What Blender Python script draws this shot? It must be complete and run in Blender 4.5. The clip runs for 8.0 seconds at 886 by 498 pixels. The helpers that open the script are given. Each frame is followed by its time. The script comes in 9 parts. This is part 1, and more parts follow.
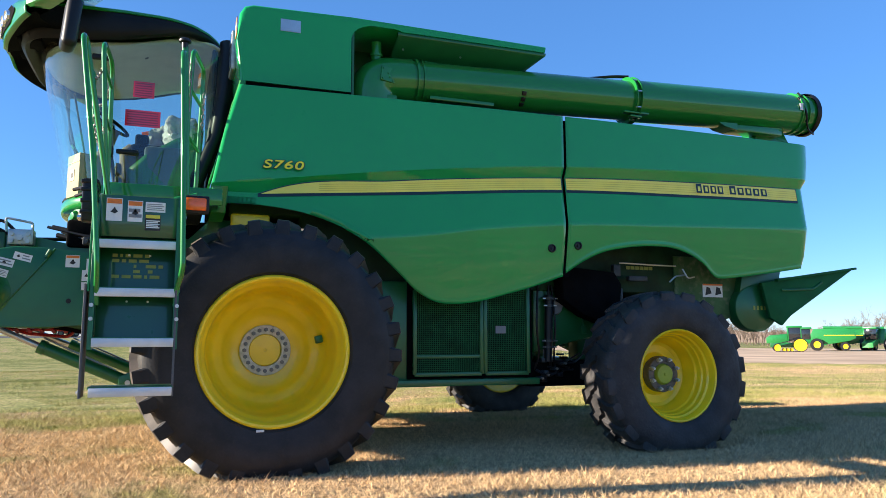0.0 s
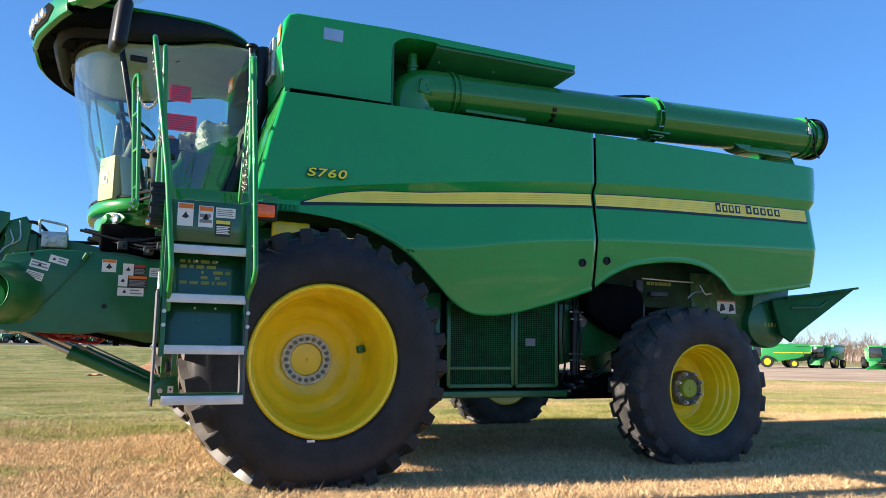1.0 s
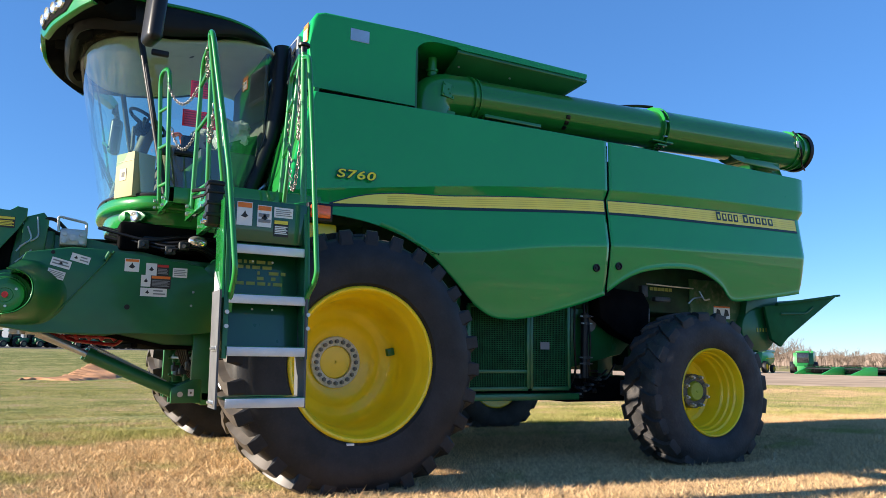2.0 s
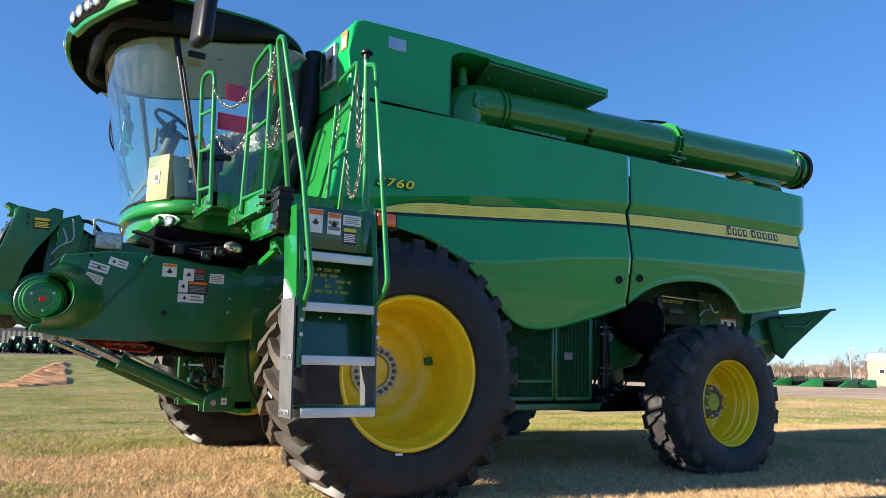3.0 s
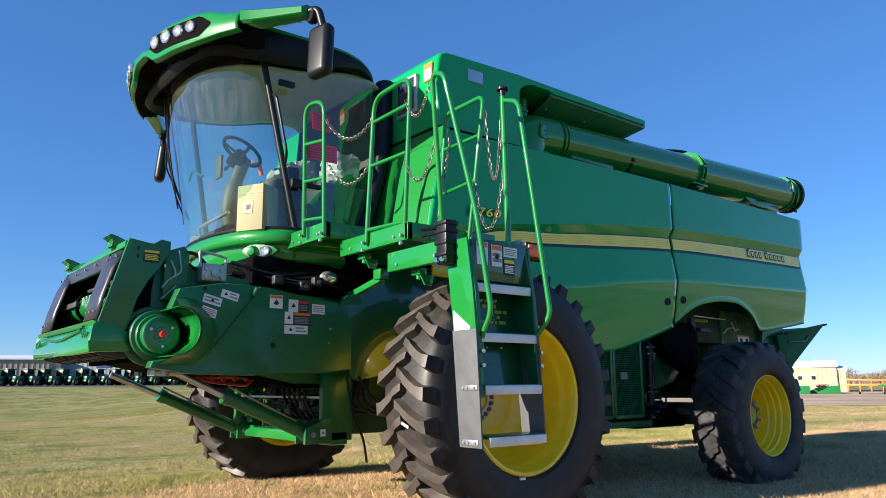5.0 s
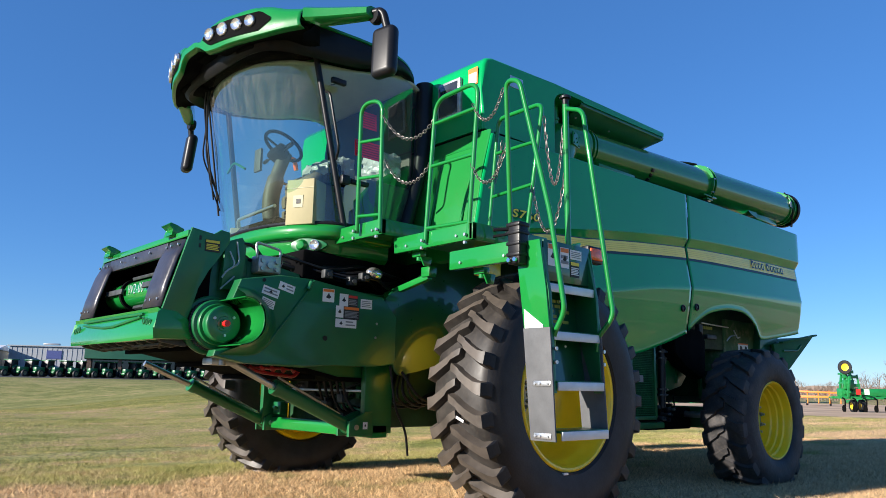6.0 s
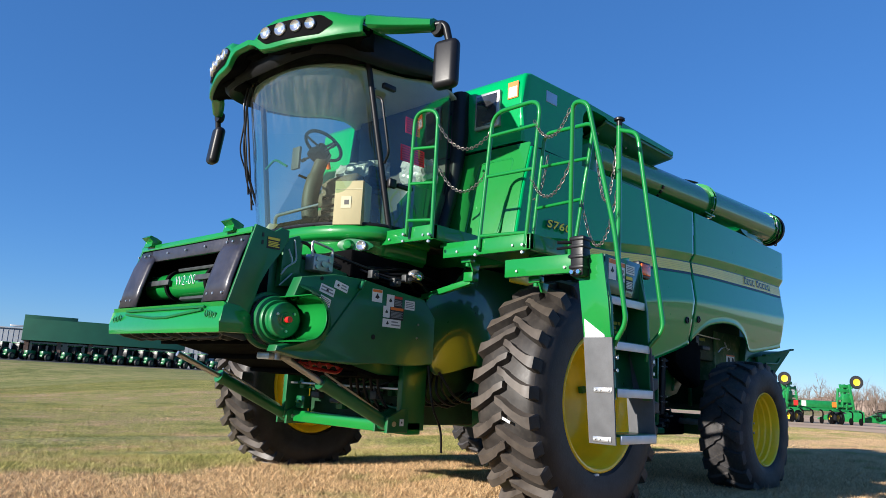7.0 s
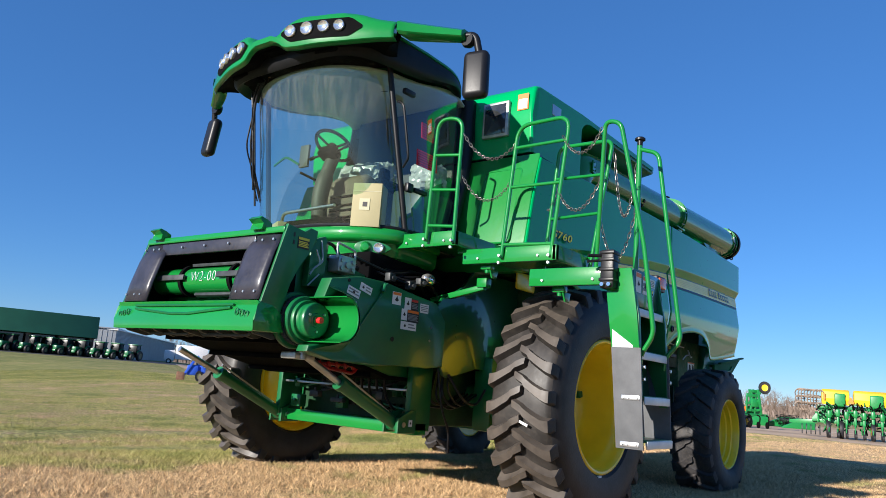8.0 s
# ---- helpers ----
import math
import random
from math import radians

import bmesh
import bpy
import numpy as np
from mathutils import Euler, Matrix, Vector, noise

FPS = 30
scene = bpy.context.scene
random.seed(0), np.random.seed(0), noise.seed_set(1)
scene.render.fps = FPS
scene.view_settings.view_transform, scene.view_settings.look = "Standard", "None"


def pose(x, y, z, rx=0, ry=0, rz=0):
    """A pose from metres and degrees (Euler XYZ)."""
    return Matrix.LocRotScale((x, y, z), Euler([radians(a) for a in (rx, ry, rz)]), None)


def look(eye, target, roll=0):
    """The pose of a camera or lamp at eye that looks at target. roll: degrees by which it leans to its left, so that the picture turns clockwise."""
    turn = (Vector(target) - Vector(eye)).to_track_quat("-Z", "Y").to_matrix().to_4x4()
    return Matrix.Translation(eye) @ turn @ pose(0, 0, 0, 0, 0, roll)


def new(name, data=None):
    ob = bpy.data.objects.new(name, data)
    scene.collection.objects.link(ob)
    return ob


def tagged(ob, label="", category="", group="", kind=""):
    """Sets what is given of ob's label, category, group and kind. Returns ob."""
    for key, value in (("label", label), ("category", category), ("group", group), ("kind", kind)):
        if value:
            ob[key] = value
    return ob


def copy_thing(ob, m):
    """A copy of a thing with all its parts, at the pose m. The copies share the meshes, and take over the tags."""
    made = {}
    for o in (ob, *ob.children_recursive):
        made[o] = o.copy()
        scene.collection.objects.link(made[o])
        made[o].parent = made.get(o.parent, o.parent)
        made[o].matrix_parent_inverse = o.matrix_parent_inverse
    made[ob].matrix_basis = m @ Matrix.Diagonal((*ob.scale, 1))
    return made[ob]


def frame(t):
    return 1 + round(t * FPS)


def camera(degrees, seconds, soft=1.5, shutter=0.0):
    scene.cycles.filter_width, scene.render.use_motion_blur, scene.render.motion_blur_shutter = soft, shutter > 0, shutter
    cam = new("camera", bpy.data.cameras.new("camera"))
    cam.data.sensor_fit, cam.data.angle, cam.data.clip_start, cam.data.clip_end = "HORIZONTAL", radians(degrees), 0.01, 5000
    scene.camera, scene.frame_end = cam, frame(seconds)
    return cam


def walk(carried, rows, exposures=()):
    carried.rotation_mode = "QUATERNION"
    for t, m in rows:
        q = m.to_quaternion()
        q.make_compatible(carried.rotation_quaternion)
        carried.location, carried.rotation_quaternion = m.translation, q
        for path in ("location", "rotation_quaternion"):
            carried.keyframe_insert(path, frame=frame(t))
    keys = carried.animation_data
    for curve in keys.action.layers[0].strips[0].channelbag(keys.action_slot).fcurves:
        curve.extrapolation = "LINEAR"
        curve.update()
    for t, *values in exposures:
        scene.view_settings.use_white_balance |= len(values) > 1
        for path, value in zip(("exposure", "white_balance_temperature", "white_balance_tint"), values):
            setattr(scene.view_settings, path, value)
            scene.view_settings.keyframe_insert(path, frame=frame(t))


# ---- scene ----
cam = camera(62.0, 8.0, soft=0.75)
PATH = [
    (0, (-0.72, -7.738, 1.08), (-0.039, -5.873, 1.322), -0.1),
    (0.5, (-1.038, -7.614, 1.075), (-0.304, -5.773, 1.337), 0.8),
    (1, (-1.393, -7.508, 1.069), (-0.605, -5.691, 1.344), 0.7),
    (2.3, (-2.225, -7.12, 1.048), (-1.268, -5.388, 1.344), 1.1),
    (2.5, (-2.336, -7.059, 1.064), (-1.368, -5.335, 1.367), 1.3),
    (3, (-2.65, -6.888, 1.048), (-1.617, -5.204, 1.36), 1.3),
    (3.5, (-2.946, -6.692, 1.08), (-1.867, -5.041, 1.41), -0.1),
    (4, (-3.312, -6.498, 1.074), (-2.155, -4.9, 1.403), -0.4),
    (4.5, (-3.642, -6.334, 1.065), (-2.438, -4.772, 1.394), -0.2),
    (4.7, (-3.777, -6.248, 1.095), (-2.562, -4.697, 1.441), -0.4),
    (5.8, (-4.496, -5.865, 1.059), (-3.198, -4.392, 1.437), 0.4),
    (6, (-4.607, -5.794, 1.047), (-3.29, -4.334, 1.414), 1.0),
    (6.5, (-4.941, -5.607, 1.047), (-3.587, -4.184, 1.423), 2.1),
    (7, (-5.312, -5.427, 1.051), (-3.897, -4.061, 1.414), 3.1),
    (7.5, (-5.623, -5.18, 1.044), (-4.129, -3.897, 1.392), 4.0),
    (8, (-5.913, -4.935, 1.05), (-4.364, -3.725, 1.417), 4.4),
]
walk(cam, [(t, look(eye, target, roll)) for t, eye, target, roll in PATH],
     exposures=[(0, 1.60, 7000, 10), (1, 1.55, 7050, 10), (2.5, 1.36, 7000, 10), (4.5, 1.16, 6750, 10), (6.5, 0.93, 6400, 10), (8, 0.81, 6300, 10)])

# ---------------------------------------------------------------- light
SUN_EL, SUN_AZ = 18.0, 170.3  # degrees; the sun stands ahead of the machine, a little to its right-hand side
to_sun = Vector((math.cos(radians(SUN_EL)) * math.cos(radians(SUN_AZ)), math.cos(radians(SUN_EL)) * math.sin(radians(SUN_AZ)), math.sin(radians(SUN_EL))))
sun_data = bpy.data.lights.new("sun", "SUN")
sun_data.energy, sun_data.angle, sun_data.color = 5.0, radians(0.53), (1.0, 0.92, 0.82)
sun = new("sun", sun_data)
sun.matrix_world = look(to_sun * 60, (0, 0, 0))

world = bpy.data.worlds.new("clear_sky")
scene.world = world
world.use_nodes = True
wn = world.node_tree.nodes
wn.clear()
sky = wn.new("ShaderNodeTexSky")
sky.sky_type, sky.sun_disc = "NISHITA", False
sky.sun_elevation, sky.sun_rotation = radians(SUN_EL), radians(90 - SUN_AZ)
sky.altitude = 1200
sky.air_density, sky.dust_density, sky.ozone_density = 1.0, 0.0, 6.0
back, wout = wn.new("ShaderNodeBackground"), wn.new("ShaderNodeOutputWorld")
back.inputs["Strength"].default_value = 0.092
vivid = wn.new("ShaderNodeHueSaturation")
vivid.inputs["Saturation"].default_value = 1.07
world.node_tree.links.new(sky.outputs[0], vivid.inputs["Color"])
even = wn.new("ShaderNodeMix")  # clear dry air: the blue hardly pales towards the horizon
even.data_type = "RGBA"
even.inputs["Factor"].default_value = 0.38
even.inputs["B"].default_value = (0.42, 1.34, 3.75, 1)
world.node_tree.links.new(vivid.outputs[0], even.inputs["A"])
world.node_tree.links.new(even.outputs["Result"], back.inputs[0])
world.node_tree.links.new(back.outputs[0], wout.inputs[0])

# ---------------------------------------------------------------- materials


def material(name, color, rough=0.5, metal=0.0, coat=0.0, vary=0.12, scale=6.0, fine=90.0, bump=0.0, tint=None, dust=0.0, spec=0.5, coat_rough=0.05, per_piece=0.0):
    """Surface with a broad and a fine variation of colour and gloss, and relief where bump is given."""
    m = bpy.data.materials.new(name)
    m.use_nodes = True
    nt = m.node_tree
    n, ln = nt.nodes, nt.links
    p = n["Principled BSDF"]
    co = n.new("ShaderNodeTexCoord")
    big, small = n.new("ShaderNodeTexNoise"), n.new("ShaderNodeTexNoise")
    big.inputs["Scale"].default_value, big.inputs["Detail"].default_value = scale, 4
    small.inputs["Scale"].default_value, small.inputs["Detail"].default_value = fine, 3
    for q in (big, small):
        ln.new(co.outputs["Object"], q.inputs["Vector"])
    dark = tuple(c * (1 - vary) for c in color)
    lite = tint or tuple(min(1, c * (1 + vary)) for c in color)
    r1 = n.new("ShaderNodeMix")
    r1.data_type = "RGBA"
    r1.inputs["A"].default_value, r1.inputs["B"].default_value = (*dark, 1), (*lite, 1)
    ramp = n.new("ShaderNodeMapRange")
    ramp.inputs["From Min"].default_value, ramp.inputs["From Max"].default_value = 0.32, 0.68
    ln.new(big.outputs["Fac"], ramp.inputs["Value"])
    ln.new(ramp.outputs["Result"], r1.inputs["Factor"])
    col = r1.outputs["Result"]
    if dust:
        d = n.new("ShaderNodeMix")
        d.data_type = "RGBA"
        d.inputs["B"].default_value = (0.36, 0.30, 0.22, 1)
        dm = n.new("ShaderNodeMapRange")
        dm.inputs["From Min"].default_value, dm.inputs["From Max"].default_value = 0.5, 0.85
        dm.inputs["To Max"].default_value = dust
        ln.new(small.outputs["Fac"], dm.inputs["Value"])
        ln.new(dm.outputs["Result"], d.inputs["Factor"])
        ln.new(col, d.inputs["A"])
        col = d.outputs["Result"]
    if per_piece:
        oi, hv = n.new("ShaderNodeObjectInfo"), n.new("ShaderNodeHueSaturation")
        mr = n.new("ShaderNodeMapRange")
        mr.inputs["To Min"].default_value, mr.inputs["To Max"].default_value = 1 - per_piece, 1 + per_piece
        ln.new(oi.outputs["Random"], mr.inputs["Value"])
        ln.new(mr.outputs["Result"], hv.inputs["Value"])
        ln.new(col, hv.inputs["Color"])
        col = hv.outputs["Color"]
    ln.new(col, p.inputs["Base Color"])
    rr = n.new("ShaderNodeMapRange")
    rr.inputs["To Min"].default_value, rr.inputs["To Max"].default_value = max(0.02, rough * 0.8), min(1, rough * 1.2)
    ln.new(small.outputs["Fac"], rr.inputs["Value"])
    ln.new(rr.outputs["Result"], p.inputs["Roughness"])
    p.inputs["Metallic"].default_value = metal
    p.inputs["Specular IOR Level"].default_value = spec
    p.inputs["Coat Weight"].default_value, p.inputs["Coat Roughness"].default_value = coat, coat_rough
    if bump:
        b = n.new("ShaderNodeBump")
        b.inputs["Strength"].default_value, b.inputs["Distance"].default_value = bump, 0.01
        ln.new(small.outputs["Fac"], b.inputs["Height"])
        ln.new(b.outputs["Normal"], p.inputs["Normal"])
    return m


def glass(name, tint, gloss=1.0, haze=0.0, film=0.0):
    """Thin pane: clear with a mirror-like surface; haze adds dust streaks on it."""
    m = bpy.data.materials.new(name)
    m.use_nodes = True
    nt = m.node_tree
    n, ln = nt.nodes, nt.links
    n.clear()
    out, mix = n.new("ShaderNodeOutputMaterial"), n.new("ShaderNodeMixShader")
    tr, gl, fr = n.new("ShaderNodeBsdfTransparent"), n.new("ShaderNodeBsdfGlossy"), n.new("ShaderNodeLayerWeight")
    tr.inputs[0].default_value = (*tint, 1)
    gl.inputs["Roughness"].default_value = 0.02
    gl.inputs[0].default_value = (gloss, gloss, gloss, 1)
    steep, mirror = n.new("ShaderNodeMath"), n.new("ShaderNodeMath")  # mirror share grows towards grazing sight
    steep.operation, mirror.operation = "POWER", "MULTIPLY_ADD"
    fr.inputs["Blend"].default_value = 0.5
    steep.inputs[1].default_value = 3.2
    mirror.inputs[1].default_value, mirror.inputs[2].default_value = 0.86, 0.09
    ln.new(fr.outputs["Facing"], steep.inputs[0])
    ln.new(steep.outputs[0], mirror.inputs[0])
    ln.new(mirror.outputs[0], mix.inputs[0])
    ln.new(tr.outputs[0], mix.inputs[1])
    ln.new(gl.outputs[0], mix.inputs[2])
    last = mix.outputs[0]
    if haze:
        co, mp, no, mr = n.new("ShaderNodeTexCoord"), n.new("ShaderNodeMapping"), n.new("ShaderNodeTexNoise"), n.new("ShaderNodeMapRange")
        mp.inputs["Scale"].default_value = (9, 9, 1.1)
        no.inputs["Scale"].default_value, no.inputs["Detail"].default_value = 2.2, 5
        mr.inputs["From Min"].default_value, mr.inputs["From Max"].default_value, mr.inputs["To Max"].default_value = 0.42, 0.8, haze
        mr.inputs["To Min"].default_value = film
        df, m2 = n.new("ShaderNodeBsdfDiffuse"), n.new("ShaderNodeMixShader")
        df.inputs[0].default_value = (0.55, 0.52, 0.44, 1)
        ln.new(co.outputs["Object"], mp.inputs[0])
        ln.new(mp.outputs[0], no.inputs["Vector"])
        ln.new(no.outputs["Fac"], mr.inputs["Value"])
        sep, run = n.new("ShaderNodeSeparateXYZ"), n.new("ShaderNodeMapRange")
        ln.new(co.outputs["Object"], sep.inputs[0])
        ln.new(sep.outputs["Z"], run.inputs["Value"])
        run.interpolation_type = "SMOOTHSTEP"
        run.inputs["From Min"].default_value, run.inputs["From Max"].default_value = 2.95, 3.60
        run.inputs["To Min"].default_value, run.inputs["To Max"].default_value = 0.05, 1.0
        amount = n.new("ShaderNodeMath")
        amount.operation = "MULTIPLY"
        ln.new(mr.outputs["Result"], amount.inputs[0])
        ln.new(run.outputs["Result"], amount.inputs[1])
        ln.new(amount.outputs[0], m2.inputs[0])
        ln.new(last, m2.inputs[1])
        ln.new(df.outputs[0], m2.inputs[2])
        last = m2.outputs[0]
    ln.new(last, out.inputs[0])
    return m


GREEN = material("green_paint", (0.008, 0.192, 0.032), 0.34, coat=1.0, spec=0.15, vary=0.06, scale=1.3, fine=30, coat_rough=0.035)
# same green, lifted and made bluer in place of sky reflection
PANEL = material("green_paint_sky_tinted", (0.001, 0.315, 0.082), 0.30, coat=1.0, spec=0.06, vary=0.05, scale=0.8, fine=14, bump=0.012, coat_rough=0.03)
# the machine green again, darkened for parts that lie in shade
SHADEGREEN = material("green_paint_shaded", (0.004, 0.118, 0.033), 0.40, coat=0.28, vary=0.15, scale=3, fine=40, coat_rough=0.12)
YELLOW = material("yellow_paint", (0.91, 0.65, 0.014), 0.40, coat=0.5, vary=0.07, scale=4, fine=60, dust=0.05, coat_rough=0.12)
STRIPE = material("yellow_decal", (0.97, 0.80, 0.10), 0.35, coat=0.5, vary=0.04)
INK = material("dark_decal_edge", (0.004, 0.022, 0.030), 0.4, vary=0.1)
# one rubber: shaded sidewall dark, crown and lugs lighter with dust and sun
RUBBER = material("tyre_rubber", (0.0135, 0.0140, 0.0168), 0.54, vary=0.45, scale=6, fine=60, bump=0.12, dust=0.03, spec=0.34)
TREADBASE = material("tyre_crown_rubber", (0.026, 0.0225, 0.020), 0.50, vary=0.45, scale=7, fine=30, bump=0.06, dust=0.05, spec=0.4)
LUG = material("tyre_lug_rubber", (0.066, 0.054, 0.044), 0.50, vary=0.40, scale=5, fine=25, bump=0.04, dust=0.06, spec=0.5)
WORN = material("worn_tyre_rubber", (0.0290, 0.0295, 0.0330), 0.66, vary=0.40, scale=5, fine=40, bump=0.35, dust=0.05, spec=0.36)
WORNLUG = material("worn_tyre_lug", (0.036, 0.034, 0.035), 0.60, vary=0.40, scale=6, fine=40, bump=0.20, dust=0.12, spec=0.4)
BLACK = material("black_plastic", (0.008, 0.008, 0.0095), 0.40, vary=0.2, spec=0.32)
ROOFBLACK = material("roof_black_plastic", (0.009, 0.009, 0.010), 0.45, vary=0.2, spec=0.18)
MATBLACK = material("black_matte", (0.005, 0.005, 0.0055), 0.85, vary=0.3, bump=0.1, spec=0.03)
FLAP = material("grey_rubber_flap", (0.085, 0.088, 0.092), 0.7, vary=0.15, scale=9, fine=120, bump=0.06)
STEEL = material("bare_steel", (0.52, 0.53, 0.54), 0.35, metal=0.9, vary=0.12, dust=0.1)
GRIP = material("aluminium_step_edge", (0.62, 0.64, 0.66), 0.5, metal=0.5, vary=0.1, fine=200, bump=0.2)
CHROME = material("chrome", (0.75, 0.75, 0.76), 0.12, metal=1.0, vary=0.03)
WHITE = material("white_label", (0.72, 0.72, 0.71), 0.5, vary=0.04)
GREYPRINT = material("grey_print", (0.20, 0.21, 0.22), 0.6, vary=0.1)
BLACKPRINT = material("black_print", (0.02, 0.02, 0.02), 0.6, vary=0.1)
ORANGE = material("orange_label", (0.75, 0.18, 0.02), 0.5, vary=0.05)
LABELYEL = material("yellow_label", (0.75, 0.60, 0.06), 0.5, vary=0.05)
REDPRINT = material("red_print", (0.55, 0.03, 0.02), 0.5, vary=0.05)
GOLDPRINT = material("gold_print", (0.30, 0.32, 0.05), 0.5, vary=0.1)
RED = material("red_cap", (0.75, 0.02, 0.02), 0.35, vary=0.05)
# shade-darkened green once more, with a mirror coat
GLOSSDK = material("dark_green_gloss", (0.003, 0.075, 0.024), 0.30, coat=0.8, vary=0.1, scale=3, fine=20, bump=0.01, coat_rough=0.03)
REDPAPER = material("red_paper", (0.95, 0.03, 0.07), 0.7, vary=0.05)
PAPERLINE = material("red_paper_print", (0.38, 0.005, 0.03), 0.7, vary=0.05)
AMBER = material("amber_lens", (0.85, 0.13, 0.01), 0.25, coat=0.6, vary=0.08, scale=40)
LINER = material("cab_headliner", (0.50, 0.50, 0.46), 0.85, vary=0.06, scale=5)
TRIM = material("cab_trim", (0.062, 0.058, 0.048), 0.6, vary=0.1)
CONSOLE = material("console_plastic", (0.045, 0.060, 0.048), 0.35, vary=0.1, coat=0.3)
SEATCLOTH = material("seat_cloth", (0.125, 0.095, 0.065), 0.8, vary=0.15, bump=0.1)
WRAP = material("clear_plastic_wrap", (0.36, 0.37, 0.36), 0.14, vary=0.15, scale=14, fine=25, bump=0.9)
CARD = material("cream_carton", (0.34, 0.30, 0.165), 0.75, vary=0.05)
CAST = material("dark_cast_iron", (0.03, 0.034, 0.036), 0.55, vary=0.4, scale=14, fine=60)
CHAIN = material("weathered_chain", (0.20, 0.185, 0.165), 0.42, metal=0.8, vary=0.3, scale=20)
GALV = material("galvanised_steel", (0.42, 0.43, 0.43), 0.42, metal=0.7, vary=0.2, scale=16)
LAMPGLASS = material("lamp_reflector", (0.80, 0.80, 0.80), 0.12, metal=0.8, coat=1.0, vary=0.15, scale=30)
PANE = glass("cab_glass", (0.76, 0.90, 0.82), 1.0, haze=0.13, film=0.012)
DOORPANE = glass("cab_door_glass", (0.82, 0.91, 0.86), 1.0, haze=0.03)

DOORGREEN = material("streaked_door_panel", (0.010, 0.105, 0.022), 0.35, vary=0.25, scale=4, fine=30, coat=0.3)
_nt = DOORGREEN.node_tree
_mp, _co = _nt.nodes.new("ShaderNodeMapping"), _nt.nodes.new("ShaderNodeTexCoord")
_mp.inputs["Scale"].default_value, _mp.inputs["Rotation"].default_value = (9, 9, 0.9), (0, radians(28), 0)
_nt.links.new(_co.outputs["Object"], _mp.inputs[0])
for _q in [q for q in _nt.nodes if q.type == "TEX_NOISE"]:
    _nt.links.new(_mp.outputs[0], _q.inputs["Vector"])

# thin paper lets the light from behind through
_nt = REDPAPER.node_tree
_tl, _mx = _nt.nodes.new("ShaderNodeBsdfTranslucent"), _nt.nodes.new("ShaderNodeMixShader")
_tl.inputs[0].default_value = (0.95, 0.03, 0.07, 1)
_mx.inputs[0].default_value = 0.55
_nt.links.new(_nt.nodes["Principled BSDF"].outputs[0], _mx.inputs[1])
_nt.links.new(_tl.outputs[0], _mx.inputs[2])
_nt.links.new(_mx.outputs[0], _nt.nodes["Material Output"].inputs[0])

# ---------------------------------------------------------------- building helpers


def mesh_object(name, bm, mat, smooth=38.0):
    bmesh.ops.recalc_face_normals(bm, faces=bm.faces)
    me = bpy.data.meshes.new(name)
    bm.to_mesh(me)
    bm.free()
    for m in mat if isinstance(mat, (list, tuple)) else [mat]:
        me.materials.append(m)
    if smooth:
        me.shade_smooth()
        me.set_sharp_from_angle(angle=radians(smooth))
    return new(name, me)


def part(name, bm, mat, parent, label="", smooth=38.0):
    ob = mesh_object(name, bm, mat, smooth)
    ob.parent = parent
    return tagged(ob, label)


def box(bm, x0, x1, y0, y1, z0, z1, bevel=0.0, m=None, seg=2):
    """Box between the given bounds, with rounded edges, moved by m."""
    vs = bmesh.ops.create_cube(bm, size=1.0)["verts"]
    t = Matrix.Translation(((x0 + x1) / 2, (y0 + y1) / 2, (z0 + z1) / 2)) @ Matrix.Diagonal((abs(x1 - x0), abs(y1 - y0), abs(z1 - z0), 1))
    bmesh.ops.transform(bm, matrix=t, verts=vs)
    if bevel:
        es = {e for v in vs for e in v.link_edges}
        r = bmesh.ops.bevel(bm, geom=list(es), offset=bevel, segments=seg, affect="EDGES", profile=0.5)
        vs = list({v for f in r["faces"] for v in f.verts} | {v for v in vs if v.is_valid})
    if m is not None:
        bmesh.ops.transform(bm, matrix=m, verts=[v for v in vs if v.is_valid])
    return bm


def beam(bm, p0, p1, w, h, bevel=0.006, up=(0, 0, 1)):
    """Rectangular bar from p0 to p1; w across, h along up."""
    p0, p1 = Vector(p0), Vector(p1)
    d = p1 - p0
    z = d.normalized()
    u = Vector(up)
    x = u.cross(z)
    if x.length < 1e-4:
        x = Vector((1, 0, 0))
    x.normalize()
    y = z.cross(x)
    m = Matrix((x, y, z)).transposed().to_4x4()
    m.translation = p0
    return box(bm, -w / 2, w / 2, -h / 2, h / 2, 0, d.length, bevel, m)


def rod(bm, p0, p1, r, seg=12, r1=None):
    p0, p1 = Vector(p0), Vector(p1)
    d = p1 - p0
    m = Matrix.Translation((p0 + p1) / 2) @ d.to_track_quat("Z", "Y").to_matrix().to_4x4()
    bmesh.ops.create_cone(bm, cap_ends=True, segments=seg, radius1=r, radius2=r if r1 is None else r1, depth=d.length, matrix=m)
    return bm


def rounded(points, radius, steps=5, closed=False):
    """The polyline with its corners turned into arcs."""
    pts = [Vector(p) for p in points]
    n = len(pts)
    out = []
    for i, p in enumerate(pts):
        if not closed and i in (0, n - 1):
            out.append(p)
            continue
        a, b = pts[i - 1] - p, pts[(i + 1) % n] - p
        r = min(radius, a.length * 0.48, b.length * 0.48)
        s, e = p + a.normalized() * r, p + b.normalized() * r
        for k in range(steps + 1):
            t = k / steps
            out.append(s * (1 - t) ** 2 + p * 2 * t * (1 - t) + e * t ** 2)
    return out


